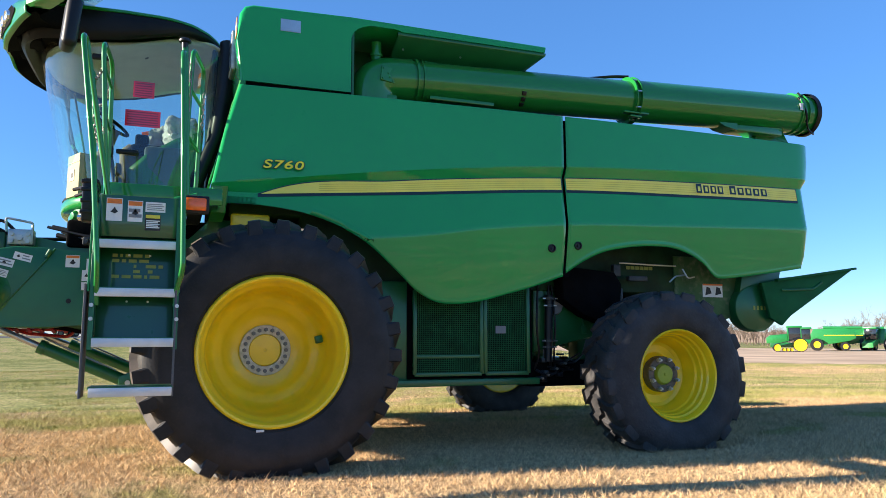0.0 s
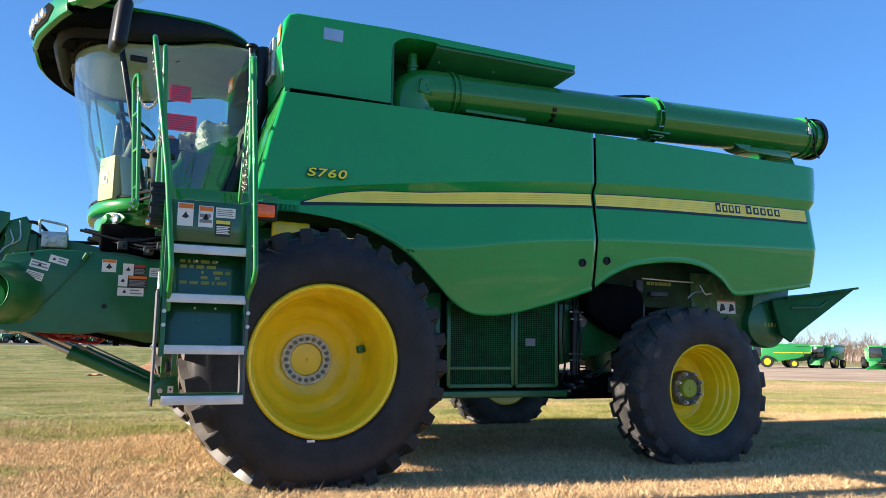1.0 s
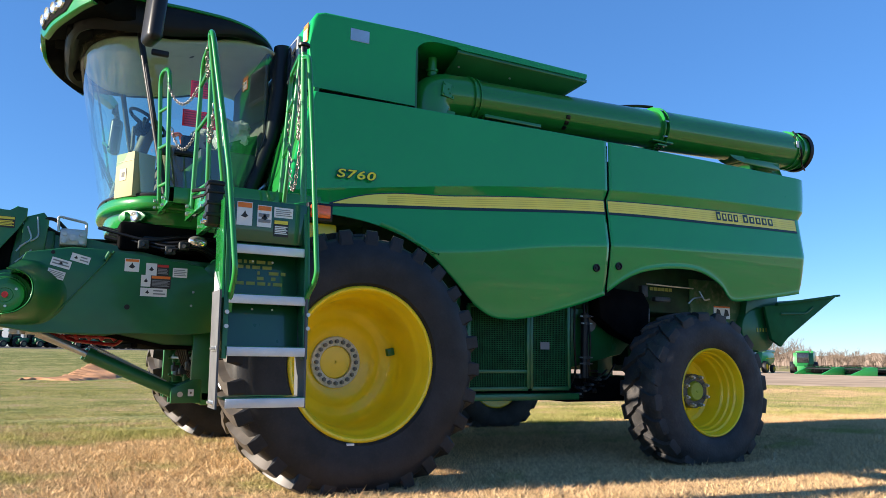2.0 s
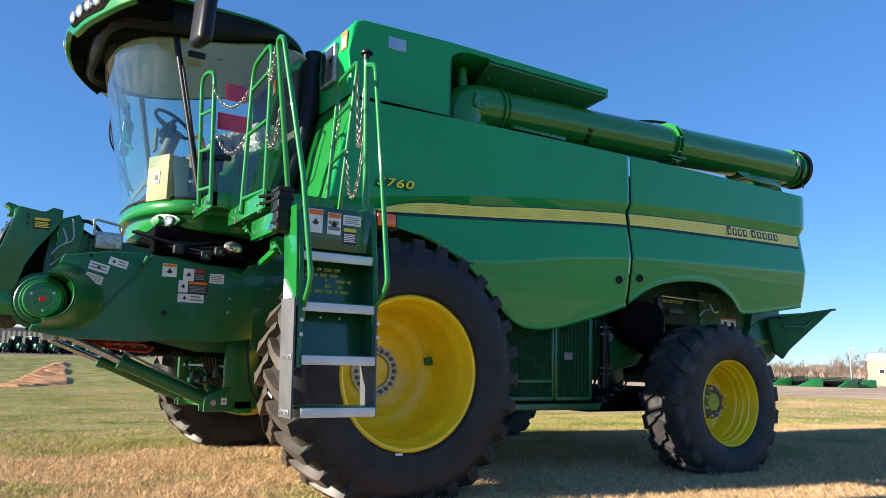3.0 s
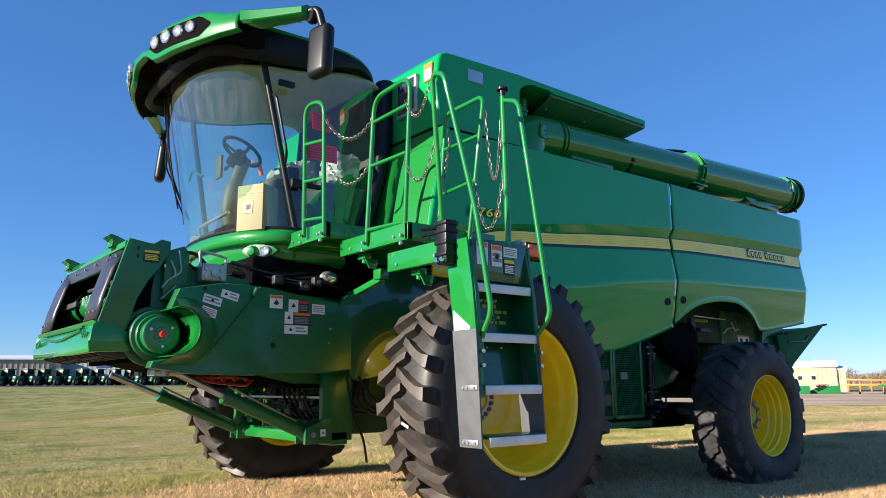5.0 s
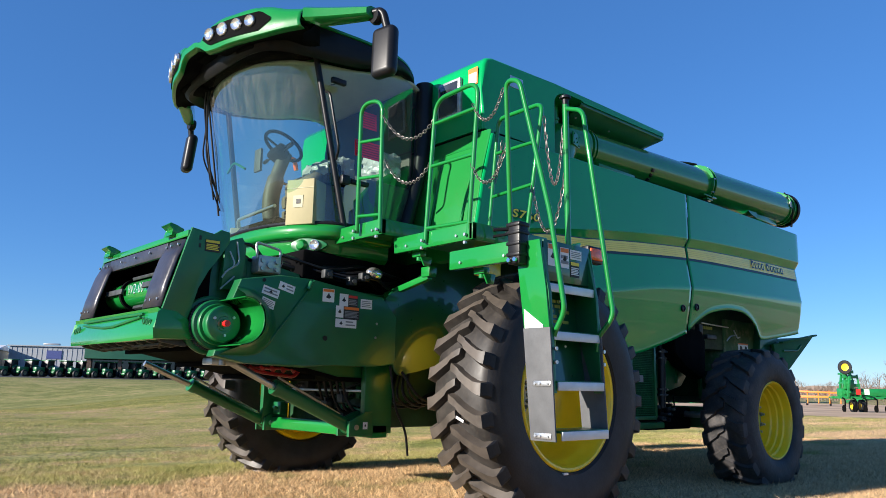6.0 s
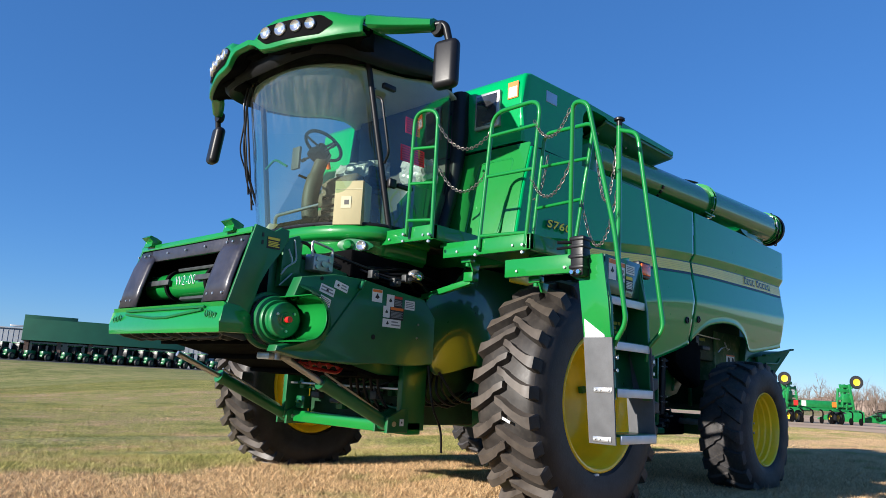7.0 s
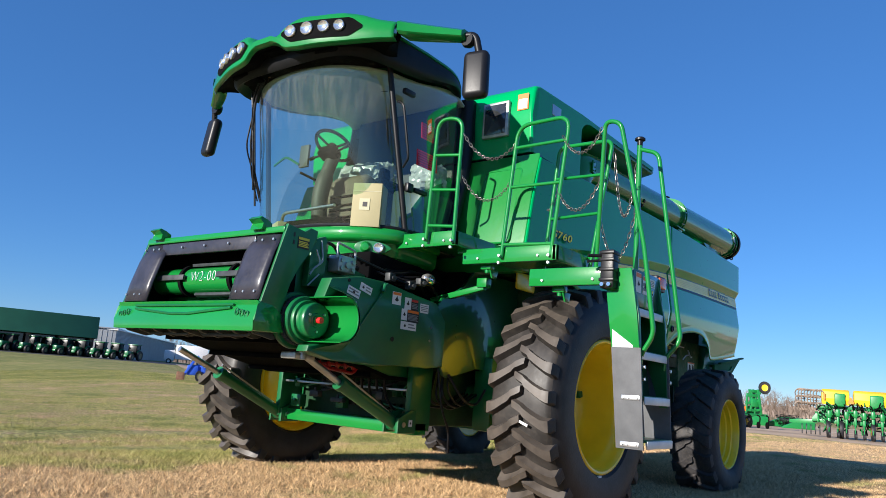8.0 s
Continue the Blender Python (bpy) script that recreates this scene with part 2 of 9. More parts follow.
def pipe(bm, points, r, seg=10, closed=False, squash=1.0):
    """Round bar along a polyline."""
    pts = [Vector(p) for p in points]
    n = len(pts)
    rings, side = [], None
    for i, p in enumerate(pts):
        if closed:
            d = (pts[(i + 1) % n] - pts[i - 1]).normalized()
        else:
            d = (pts[min(i + 1, n - 1)] - pts[max(i - 1, 0)]).normalized()
        if side is None:
            side = d.orthogonal().normalized()
        side = (side - d * side.dot(d)).normalized()
        up = d.cross(side)
        rr = r[i] if isinstance(r, (list, tuple)) else r
        rings.append([bm.verts.new(p + side * math.cos(2 * math.pi * k / seg) * rr + up * math.sin(2 * math.pi * k / seg) * rr * squash) for k in range(seg)])
    for i in range(n if closed else n - 1):
        a, b = rings[i], rings[(i + 1) % n]
        for k in range(seg):
            bm.faces.new((a[k], a[(k + 1) % seg], b[(k + 1) % seg], b[k]))
    if not closed:
        bm.faces.new(rings[0][::-1])
        bm.faces.new(rings[-1])
    return bm


def prism(bm, outline, axis, a0, a1, bevel=0.0):
    """Plate: an outline in the plane across axis, from a0 to a1 along it."""
    put = {"x": lambda u, v, a: (a, u, v), "y": lambda u, v, a: (u, a, v), "z": lambda u, v, a: (u, v, a)}[axis]
    lo = [bm.verts.new(put(u, v, a0)) for u, v in outline]
    hi = [bm.verts.new(put(u, v, a1)) for u, v in outline]
    n = len(lo)
    faces = [bm.faces.new(lo[::-1]), bm.faces.new(hi)]
    faces += [bm.faces.new((lo[i], lo[(i + 1) % n], hi[(i + 1) % n], hi[i])) for i in range(n)]
    if bevel:
        es = list({e for f in faces[:2] for e in f.edges})
        bmesh.ops.bevel(bm, geom=es, offset=bevel, segments=2, affect="EDGES", profile=0.5)
    return bm


def lathe(bm, profile, seg=64, m=None, caps=True):
    """Turns (radius, height) pairs round z, then moves by m."""
    rings = []
    for r, h in profile:
        if r < 1e-5:
            rings.append([bm.verts.new((0, 0, h))])
        else:
            rings.append([bm.verts.new((r * math.cos(2 * math.pi * k / seg), r * math.sin(2 * math.pi * k / seg), h)) for k in range(seg)])
    for a, b in zip(rings, rings[1:]):
        for k in range(seg):
            k2 = (k + 1) % seg
            q = [a[k % len(a)], a[k2 % len(a)], b[k2 % len(b)], b[k % len(b)]]
            q = list(dict.fromkeys(q))
            if len(q) > 2:
                bm.faces.new(q)
    if m is not None:
        bmesh.ops.transform(bm, matrix=m, verts=[v for r in rings for v in r])
    return bm


def sheet(bm, rows, closed=False, smooth_uv=False):
    """Surface through rows of points, all of one length."""
    vs = [[bm.verts.new(p) for p in row] for row in rows]
    for a, b in zip(vs, vs[1:]):
        n = len(a)
        for k in range(n if closed else n - 1):
            bm.faces.new((a[k], a[(k + 1) % n], b[(k + 1) % n], b[k]))
    return vs


def spline(xs, ys):
    """Smooth curve through the given values."""
    xs, ys = np.array(xs, float), np.array(ys, float)
    d = np.gradient(ys, xs)

    def f(x):
        x = min(max(x, xs[0]), xs[-1])
        i = int(min(max(np.searchsorted(xs, x) - 1, 0), len(xs) - 2))
        h = xs[i + 1] - xs[i]
        t = (x - xs[i]) / h
        return float((2 * t ** 3 - 3 * t ** 2 + 1) * ys[i] + (t ** 3 - 2 * t ** 2 + t) * h * d[i] + (-2 * t ** 3 + 3 * t ** 2) * ys[i + 1] + (t ** 3 - t ** 2) * h * d[i + 1])

    return f


def lerp(a, b, t):
    return a + (b - a) * t


def smooth01(t):
    t = min(max(t, 0.0), 1.0)
    return t * t * (3 - 2 * t)


def thing(name, label, category, group="", at=(0, 0, 0), rz=0.0):
    e = new(name)
    e.matrix_world = pose(*at, 0, 0, rz)
    return tagged(e, label, category, group)

# ---------------------------------------------------------------- ground


LEVEL = 0.085  # the turf under the loaded tyres


def ground_z(x, y):
    """Level round the machine; a bank and a slow rise ahead of it, a slow fall behind it."""
    r, az = math.hypot(x, y), math.degrees(math.atan2(y, x))
    ahead = smooth01((az - 46) / 14) * (1 - smooth01((az - 125) / 30))
    bank = 0.30
    up = bank * smooth01((r - 17) / 9) + (1.3 - bank) * min(max((r - 33) / 87, 0), 2.2)
    behind = smooth01((58 - abs(az)) / 14)
    down = -0.0088 * min(max(r - 12, 0), 110)
    dip = -0.10 * smooth01((y - 2.4) / 1.6) * (1 - smooth01((x - 2.0) / 3.0)) * (1 - smooth01((r - 9) / 8))
    slope = min(max((r - 13) / 46, 0), 1)
    hollow = -2.0 * smooth01((az - 62) / 24) * (1 - smooth01((az - 106) / 18)) * slope * (1 - smooth01((r - 61) / 25))
    return LEVEL + ahead * up + behind * down + dip + hollow


def turf_color(n, ln):
    """Dry and green grass in patches: returns the colour socket and the coordinate node."""
    co = n.new("ShaderNodeNewGeometry")
    a, b, c = n.new("ShaderNodeTexNoise"), n.new("ShaderNodeTexNoise"), n.new("ShaderNodeTexNoise")
    a.inputs["Scale"].default_value, a.inputs["Detail"].default_value = 0.75, 7
    b.inputs["Scale"].default_value, b.inputs["Detail"].default_value = 0.06, 4
    c.inputs["Scale"].default_value, c.inputs["Detail"].default_value = 9.0, 6
    stretch = n.new("ShaderNodeMapping")
    stretch.inputs["Scale"].default_value = (0.8, 1.15, 1)
    ln.new(co.outputs["Position"], stretch.inputs[0])
    for q in (a, b):
        ln.new(stretch.outputs[0], q.inputs["Vector"])
    ln.new(co.outputs["Position"], c.inputs["Vector"])
    # the worn, dry strip on which the machine stands
    sep = n.new("ShaderNodeSeparateXYZ")
    ln.new(co.outputs["Position"], sep.inputs[0])

    def math_node(op, x, y=None, v=None):
        q = n.new("ShaderNodeMath")
        q.operation = op
        ln.new(x, q.inputs[0])
        if y is not None:
            ln.new(y, q.inputs[1])
        elif v is not None:
            q.inputs[1].default_value = v
        return q.outputs[0]

    wob = n.new("ShaderNodeTexNoise")
    wob.inputs["Scale"].default_value, wob.inputs["Detail"].default_value = 1.3, 6
    ln.new(co.outputs["Position"], wob.inputs["Vector"])
    ywob = math_node("ADD", sep.outputs["Y"], math_node("MULTIPLY", wob.outputs["Fac"], v=1.3))
    ymid = math_node("ADD", ywob, v=0.45)
    dist = math_node("ABSOLUTE", ymid)
    strip = n.new("ShaderNodeMapRange")
    strip.interpolation_type = "SMOOTHSTEP"
    strip.inputs["From Min"].default_value, strip.inputs["From Max"].default_value = 2.5, 3.5
    strip.inputs["To Min"].default_value, strip.inputs["To Max"].default_value = 1.0, 0.0
    ln.new(dist, strip.inputs["Value"])
    gain = n.new("ShaderNodeMapRange")
    gain.inputs["To Min"].default_value, gain.inputs["To Max"].default_value = 0.95, 1.5
    ln.new(strip.outputs["Result"], gain.inputs["Value"])
    rad = n.new("ShaderNodeVectorMath")
    rad.operation = "LENGTH"
    ln.new(co.outputs["Position"], rad.inputs[0])
    rise, fall = n.new("ShaderNodeMapRange"), n.new("ShaderNodeMapRange")
    for q, lo, hi, top in ((rise, 18, 25, 0.09), (fall, 27.5, 29.5, 1.0)):
        q.interpolation_type = "SMOOTHSTEP"
        q.inputs["From Min"].default_value, q.inputs["From Max"].default_value, q.inputs["To Max"].default_value = lo, hi, top
    fall.inputs["To Min"].default_value, fall.inputs["To Max"].default_value = 1.0, 0.0
    wavy = math_node("ADD", rad.outputs["Value"], math_node("MULTIPLY", wob.outputs["Fac"], v=2.0))
    ln.new(wavy, rise.inputs["Value"])
    ln.new(wavy, fall.inputs["Value"])
    gully = math_node("ADD", sep.outputs["Y"], math_node("MULTIPLY", wob.outputs["Fac"], v=0.9))
    gully = math_node("ABSOLUTE", math_node("ADD", gully, v=-5.35))
    thread = n.new("ShaderNodeMapRange")
    thread.interpolation_type = "SMOOTHSTEP"
    thread.inputs["From Min"].default_value, thread.inputs["From Max"].default_value = 0.05, 0.34
    thread.inputs["To Min"].default_value, thread.inputs["To Max"].default_value = 0.16, 0.0
    ln.new(gully, thread.inputs["Value"])
    crest = math_node("MULTIPLY", rise.outputs["Result"], fall.outputs["Result"])
    patch = math_node("MULTIPLY", a.outputs["Fac"], gain.outputs["Result"])
    base = n.new("ShaderNodeMapRange")
    base.inputs["To Min"].default_value, base.inputs["To Max"].default_value = -0.125, -0.165
    ln.new(strip.outputs["Result"], base.inputs["Value"])
    s0 = math_node("ADD", patch, base.outputs["Result"])
    s1 = math_node("ADD", math_node("ADD", s0, crest), thread.outputs["Result"])
    b2 = math_node("MULTIPLY", b.outputs["Fac"], v=0.58)
    s2 = math_node("ADD", s1, b2)
    c2 = math_node("MULTIPLY", c.outputs["Fac"], v=0.36)
    spots = n.new("ShaderNodeTexNoise")
    spots.inputs["Scale"].default_value, spots.inputs["Detail"].default_value = 3.2, 5
    ln.new(co.outputs["Position"], spots.inputs["Vector"])
    mott = math_node("ADD", math_node("MULTIPLY", spots.outputs["Fac"], v=0.44), v=-0.22)
    ahead = n.new("ShaderNodeMapRange")
    ahead.interpolation_type = "SMOOTHSTEP"
    ahead.inputs["From Min"].default_value, ahead.inputs["From Max"].default_value = 5.0, 20.0
    ahead.inputs["To Min"].default_value, ahead.inputs["To Max"].default_value = 0.02, -0.115
    ln.new(math_node("SUBTRACT", sep.outputs["Y"], math_node("MULTIPLY", sep.outputs["X"], v=0.75)), ahead.inputs["Value"])
    s3 = math_node("ADD", math_node("ADD", math_node("ADD", s2, c2), mott), ahead.outputs["Result"])
    ramp = n.new("ShaderNodeValToRGB")
    e = ramp.color_ramp.elements
    e[0].position, e[0].color = 0.60, (0.215, 0.230, 0.066, 1)
    e[1].position, e[1].color = 1.10, (0.575, 0.395, 0.215, 1)
    k = ramp.color_ramp.elements.new(0.80)
    k.color = (0.385, 0.345, 0.125, 1)
    k = ramp.color_ramp.elements.new(0.92)
    k.color = (0.415, 0.320, 0.158, 1)
    ln.new(s3, ramp.inputs[0])
    return ramp.outputs[0], co, c


def turf_material(name, blades=False, spread=(0.38, 1.70)):
    m = bpy.data.materials.new(name)
    m.use_nodes = True
    nt = m.node_tree
    n, ln = nt.nodes, nt.links
    p = n["Principled BSDF"]
    col, co, fine = turf_color(n, ln)
    if blades:
        hv, mr = n.new("ShaderNodeHueSaturation"), n.new("ShaderNodeMapRange")
        mr.inputs["To Min"].default_value, mr.inputs["To Max"].default_value = spread
        ln.new(co.outputs["Random Per Island"], mr.inputs["Value"])
        ln.new(mr.outputs["Result"], hv.inputs["Value"])
        ln.new(col, hv.inputs["Color"])
        col = hv.outputs["Color"]
        p.inputs["Transmission Weight"].default_value = 0.0
    else:
        tuft, b = n.new("ShaderNodeTexNoise"), n.new("ShaderNodeBump")
        tuft.inputs["Scale"].default_value, tuft.inputs["Detail"].default_value = 19, 10
        ln.new(co.outputs["Position"], tuft.inputs["Vector"])
        b.inputs["Strength"].default_value, b.inputs["Distance"].default_value = 0.9, 0.06
        ln.new(tuft.outputs["Fac"], b.inputs["Height"])
        ln.new(b.outputs["Normal"], p.inputs["Normal"])
        mx, mr = n.new("ShaderNodeMix"), n.new("ShaderNodeMapRange")
        mx.data_type, mx.blend_type = "RGBA", "MULTIPLY"
        mr.inputs["From Min"].default_value, mr.inputs["From Max"].default_value = 0.3, 0.7
        mr.inputs["To Min"].default_value, mr.inputs["To Max"].default_value = 0.34, 1.36
        ln.new(tuft.outputs["Fac"], mr.inputs["Value"])
        cc = n.new("ShaderNodeCombineColor")
        for i in range(3):
            ln.new(mr.outputs["Result"], cc.inputs[i])
        mx.inputs["Factor"].default_value = 1
        ln.new(col, mx.inputs["A"])
        ln.new(cc.outputs[0], mx.inputs["B"])
        col = mx.outputs["Result"]
    ln.new(col, p.inputs["Base Color"])
    p.inputs["Roughness"].default_value = 0.9
    p.inputs["Specular IOR Level"].default_value = 0.15
    return m


TURF, BLADE, FARBLADE = turf_material("mown_turf"), turf_material("grass_blade", True), turf_material("lawn_blade", True, (0.62, 1.32))
SOIL = material("bare_red_soil", (0.41, 0.220, 0.118), 0.95, vary=0.35, scale=0.5, fine=5, bump=1.0, spec=0.1)
GRAVEL = material("pale_gravel", (0.50, 0.365, 0.250), 0.95, vary=0.26, scale=0.16, fine=3, bump=0.4, dust=0.25, spec=0.02)
ASPHALT = material("asphalt", (0.075, 0.072, 0.07), 0.9, vary=0.2, scale=0.4, fine=8, spec=0.2)


def build_ground():
    bm = bmesh.new()
    radii = [0.0] + [1.5 * i for i in range(1, 28)] + [42 + 5 * i for i in range(1, 20)] + [150, 170, 200, 240, 300, 400, 600, 1000, 2000, 4000]
    seg = 180
    rows = []
    for r in radii[1:]:
        rows.append([(r * math.cos(2 * math.pi * k / seg), r * math.sin(2 * math.pi * k / seg), ground_z(r * math.cos(2 * math.pi * k / seg), r * math.sin(2 * math.pi * k / seg))) for k in range(seg)])
    vs = sheet(bm, rows, closed=True)
    c = bm.verts.new((0, 0, LEVEL))
    for k in range(seg):
        bm.faces.new((c, vs[0][k], vs[0][(k + 1) % seg]))
    ob = mesh_object("ground", bm, TURF, 60)
    tagged(ob, "mown turf, dry and tan round the machine, greener beyond", "ground", kind="structure")


def polar_sheet(name, mat, az0, az1, near, far, lift, label, category, rings=14):
    """A strip of ground cover between two distances, following the terrain."""
    bm = bmesh.new()
    rows = []
    n = int((az1 - az0) / 1.5) + 1
    for j in range(rings + 1):
        row = []
        for i in range(n + 1):
            az = lerp(az0, az1, i / n)
            r = lerp(near(az), far(az), (j / rings) ** 1.5)
            x, y = r * math.cos(radians(az)), r * math.sin(radians(az))
            row.append((x, y, ground_z(x, y) + (lift if j else -0.06)))
        rows.append(row)
    sheet(bm, rows)
    tagged(mesh_object(name, bm, mat, 60), label, category, kind="structure")


build_ground()
lot_near = spline([-40, 0, 10, 18, 34, 60], [42, 34.5, 37.5, 38, 33, 38])
polar_sheet("gravel_lot", GRAVEL, -40, 58, lambda a: lot_near(a) + 0.8 * math.sin(a * 1.7) + 0.4 * math.sin(a * 5.1), lambda a: 150, 0.05, "pale tan gravel yard behind the turf", "yard")
polar_sheet("service_road", ASPHALT, 58, 104, lambda a: 111, lambda a: 140, 0.06, "grey asphalt drive in front of the dealership", "road")


def build_dirt_bank():
    """Eroded scar on the bank beyond the hollow, with furrows running down it."""
    bm = bmesh.new()
    rows = []
    for j in range(41):
        row = []
        for i in range(81):
            u, v = i / 80, j / 40
            az, r = lerp(94.0, 86.0, u), lerp(58.5 + 1.5 * math.sin(9 * u), 60.0 + 20.5 * max(0.07, smooth01((u - 0.20) * 1.35)), v)
            x, y = r * math.cos(radians(az)), r * math.sin(radians(az))
            n = noise.fractal(Vector((x * 0.35, y * 0.35, 3.0)), 0.8, 2.1, 5)
            shape = smooth01(min(u, 1 - u) * 9) * smooth01(min(v, 1 - v) * 5) + 0.30 * n - 0.20
            furrow = abs(noise.noise(Vector((x * 1.1 + y * 0.5, y * 0.18, 1.0))))
            row.append((x, y, ground_z(x, y) + 0.40 * min(shape, 0.8) - 0.06 - 0.40 * furrow * smooth01(shape * 2)))
        rows.append(row)
    sheet(bm, rows)
    tagged(mesh_object("dirt_bank", bm, SOIL, 60), "bare reddish soil with erosion furrows on a grass bank", "soil", kind="structure")


build_dirt_bank()


def blades(name, v, label, mat):
    """One mesh of separate triangles."""
    count = len(v)
    me = bpy.data.meshes.new(name)
    me.vertices.add(count * 3)
    me.vertices.foreach_set("co", v.ravel())
    me.loops.add(count * 3)
    me.loops.foreach_set("vertex_index", np.arange(count * 3, dtype=np.int32))
    me.polygons.add(count)
    me.polygons.foreach_set("loop_start", np.arange(0, count * 3, 3, dtype=np.int32))
    me.update(calc_edges=True)
    me.materials.append(mat)
    tagged(new(name, me), label, "grass", kind="stuff")


def build_grass():
    """Short dry and green blades on the near turf, as one mesh; thinner with distance from the walk."""
    rng = np.random.default_rng(7)
    count = 800000
    x, y = np.zeros(0), np.zeros(0)
    while len(x) < count:  # thins out softly towards its border
        u, w = rng.uniform(-11.0, 14.0, count), rng.uniform(-9.0, 9.0, count)
        keep = rng.random(count) < np.clip(1.35 - (np.abs((u - 1.0) / 11.0) ** 3 + np.abs((w + 1.2) / 6.5) ** 3), 0, 1)
        x, y = np.concatenate([x, u[keep]]), np.concatenate([y, w[keep]])
    x, y = x[:count], y[:count]
    tuft = np.sin(x * 2.1 + 1.7 * np.sin(y * 1.3)) * np.sin(y * 2.7 + 1.1 * np.sin(x * 0.9)) + 0.6 * np.sin(x * 7.3 + y * 3.1) * np.sin(y * 8.7 - x * 2.2)
    h = rng.uniform(0.009, 0.040, count) * (1.0 + 0.6 * np.clip(tuft, 0, 1.2)) * (1 + 0.8 * (rng.random(count) > 0.96))
    w = rng.uniform(0.0018, 0.0040, count)
    a, lean = rng.uniform(0, 2 * np.pi, count), rng.uniform(0.4, 2.1, count)
    b = rng.uniform(0, 2 * np.pi, count)
    v = np.zeros((count, 3, 3), np.float32)
    v[:, 0, 0], v[:, 0, 1] = x - np.cos(a) * w, y - np.sin(a) * w
    v[:, 1, 0], v[:, 1, 1] = x + np.cos(a) * w, y + np.sin(a) * w
    v[:, 2, 0], v[:, 2, 1] = x + np.cos(b) * h * lean, y + np.sin(b) * h * lean
    s3 = lambda q: np.clip(q, 0, 1) ** 2 * (3 - 2 * np.clip(q, 0, 1))
    g = LEVEL - 0.10 * s3((y - 2.4) / 1.6) * (1 - s3((x - 2.0) / 3.0)) * (1 - s3((np.hypot(x, y) - 9) / 8)) - 0.0088 * np.clip(x - 12, 0, 9)
    v[:, 0, 2], v[:, 1, 2], v[:, 2, 2] = g - 0.004, g - 0.004, g + h
    blades("grass", v, "short dry and green grass blades on the turf", BLADE)


def build_far_grass():
    """Coarser tufts on the lawn farther off, thinning with distance."""
    rng = np.random.default_rng(19)
    count = 380000
    r = 6.5 + 40.0 * rng.random(count) ** 1.35
    az = np.radians(rng.uniform(-8, 112, count))
    x, y = r * np.cos(az), r * np.sin(az)
    g = np.array([ground_z(p, q) for p, q in zip(x.tolist(), y.tolist())])
    size = 0.8 + r / 28
    h = rng.uniform(0.010, 0.030, count) * size
    w = rng.uniform(0.003, 0.008, count) * size
    a, b, lean = rng.uniform(0, 2 * np.pi, count), rng.uniform(0, 2 * np.pi, count), rng.uniform(0.6, 3.0, count)
    v = np.zeros((count, 3, 3), np.float32)
    v[:, 0, 0], v[:, 0, 1] = x - np.cos(a) * w, y - np.sin(a) * w
    v[:, 1, 0], v[:, 1, 1] = x + np.cos(a) * w, y + np.sin(a) * w
    v[:, 2, 0], v[:, 2, 1] = x + np.cos(b) * h * lean, y + np.sin(b) * h * lean
    v[:, 0, 2], v[:, 1, 2], v[:, 2, 2] = g - 0.02, g - 0.02, g + h
    lot = np.array([lot_near(min(max(float(q), -40.0), 60.0)) for q in np.degrees(az)])
    keep = ~((np.degrees(az) < 58) & (r > lot - 1.2))
    blades("lawn_grass", v[keep], "coarser olive and tan tufts on the mown lawn", FARBLADE)


build_grass()
build_far_grass()

# ---------------------------------------------------------------- the combine harvester
combine = thing("combine_harvester", "large green combine harvester with yellow wheels on dry turf", "combine harvester")


def carcass(R, width, bead, lug_h):
    """Profile of an agricultural tyre: (radius, axial) pairs."""
    hw = width / 2
    base = R - lug_h
    prof = [(bead - 0.01, hw * 0.72), (bead + 0.008, hw * 0.90), (bead + 0.022, hw * 0.93), (bead + 0.026, hw * 0.955), (lerp(bead, base, 0.30), hw * 1.00), (lerp(bead, base, 0.52), hw * 1.01), (lerp(bead, base, 0.70), hw * 0.985), (base - 0.070, hw * 0.93), (base - 0.030, hw * 0.86), (base - 0.004, hw * 0.72), (base + 0.004, hw * 0.3)]
    return prof + [(r, -a) for r, a in reversed(prof)]


def tread(bm, R, width, lugs, lug_h, spin, sweep, slim, skirt):
    """Chevron lugs round the y axis; the machine's front is at -x."""
    hw = width / 2
    base = R - lug_h - 0.012
    stations = [(-0.12, 0.022, R - 0.004, 0.85, base), (-0.05, 0.012, R, 1.05, base), (0.16, -0.018, R + 0.002, 1.05, base), (0.24, -0.045, R, 1.40, base), (0.50, -0.092, R - 0.002, 1.45, base), (0.74, -0.130, R - 0.006, 1.75, base - 0.005), (0.90, -0.145, R - 0.010, 2.25, base - 0.03), (0.985, -0.148, R - 0.020, 2.45, base - 0.07), (1.025, -0.148, R - 0.085, 2.2, base - 0.10)]
    for side in (1, -1):
        for i in range(lugs):
            th = 2 * math.pi * (i + (0.5 if side < 0 else 0)) / lugs + radians(spin)
            rings = []
            for f, d, rt, wd, rb in stations:
                a = side * f * hw
                t = 0.0365 * (0.60 + (wd - 0.60) * slim) / 0.995
                c = th + sweep * d / R
                ring = []
                for ang, r in ((c - t * skirt, min(rb, rt)), (c - t, rt), (c + t, rt), (c + t * (skirt - 0.20), min(rb, rt))):
                    ring.append(bm.verts.new((-r * math.cos(ang), a, r * math.sin(ang))))
                rings.append(ring)
            for p, q in zip(rings, rings[1:]):
                for k in range(3):
                    f = bm.faces.new((p[k], p[k + 1], q[k + 1], q[k]))
                    # sunlit lug faces light, lower flanks and shaded outer ends dark, by colour
                    f.material_index = 1 if q is rings[-1] else (0 if k else 2)
            bm.faces.new(rings[0])
            bm.faces.new(rings[-1][::-1]).material_index = 1


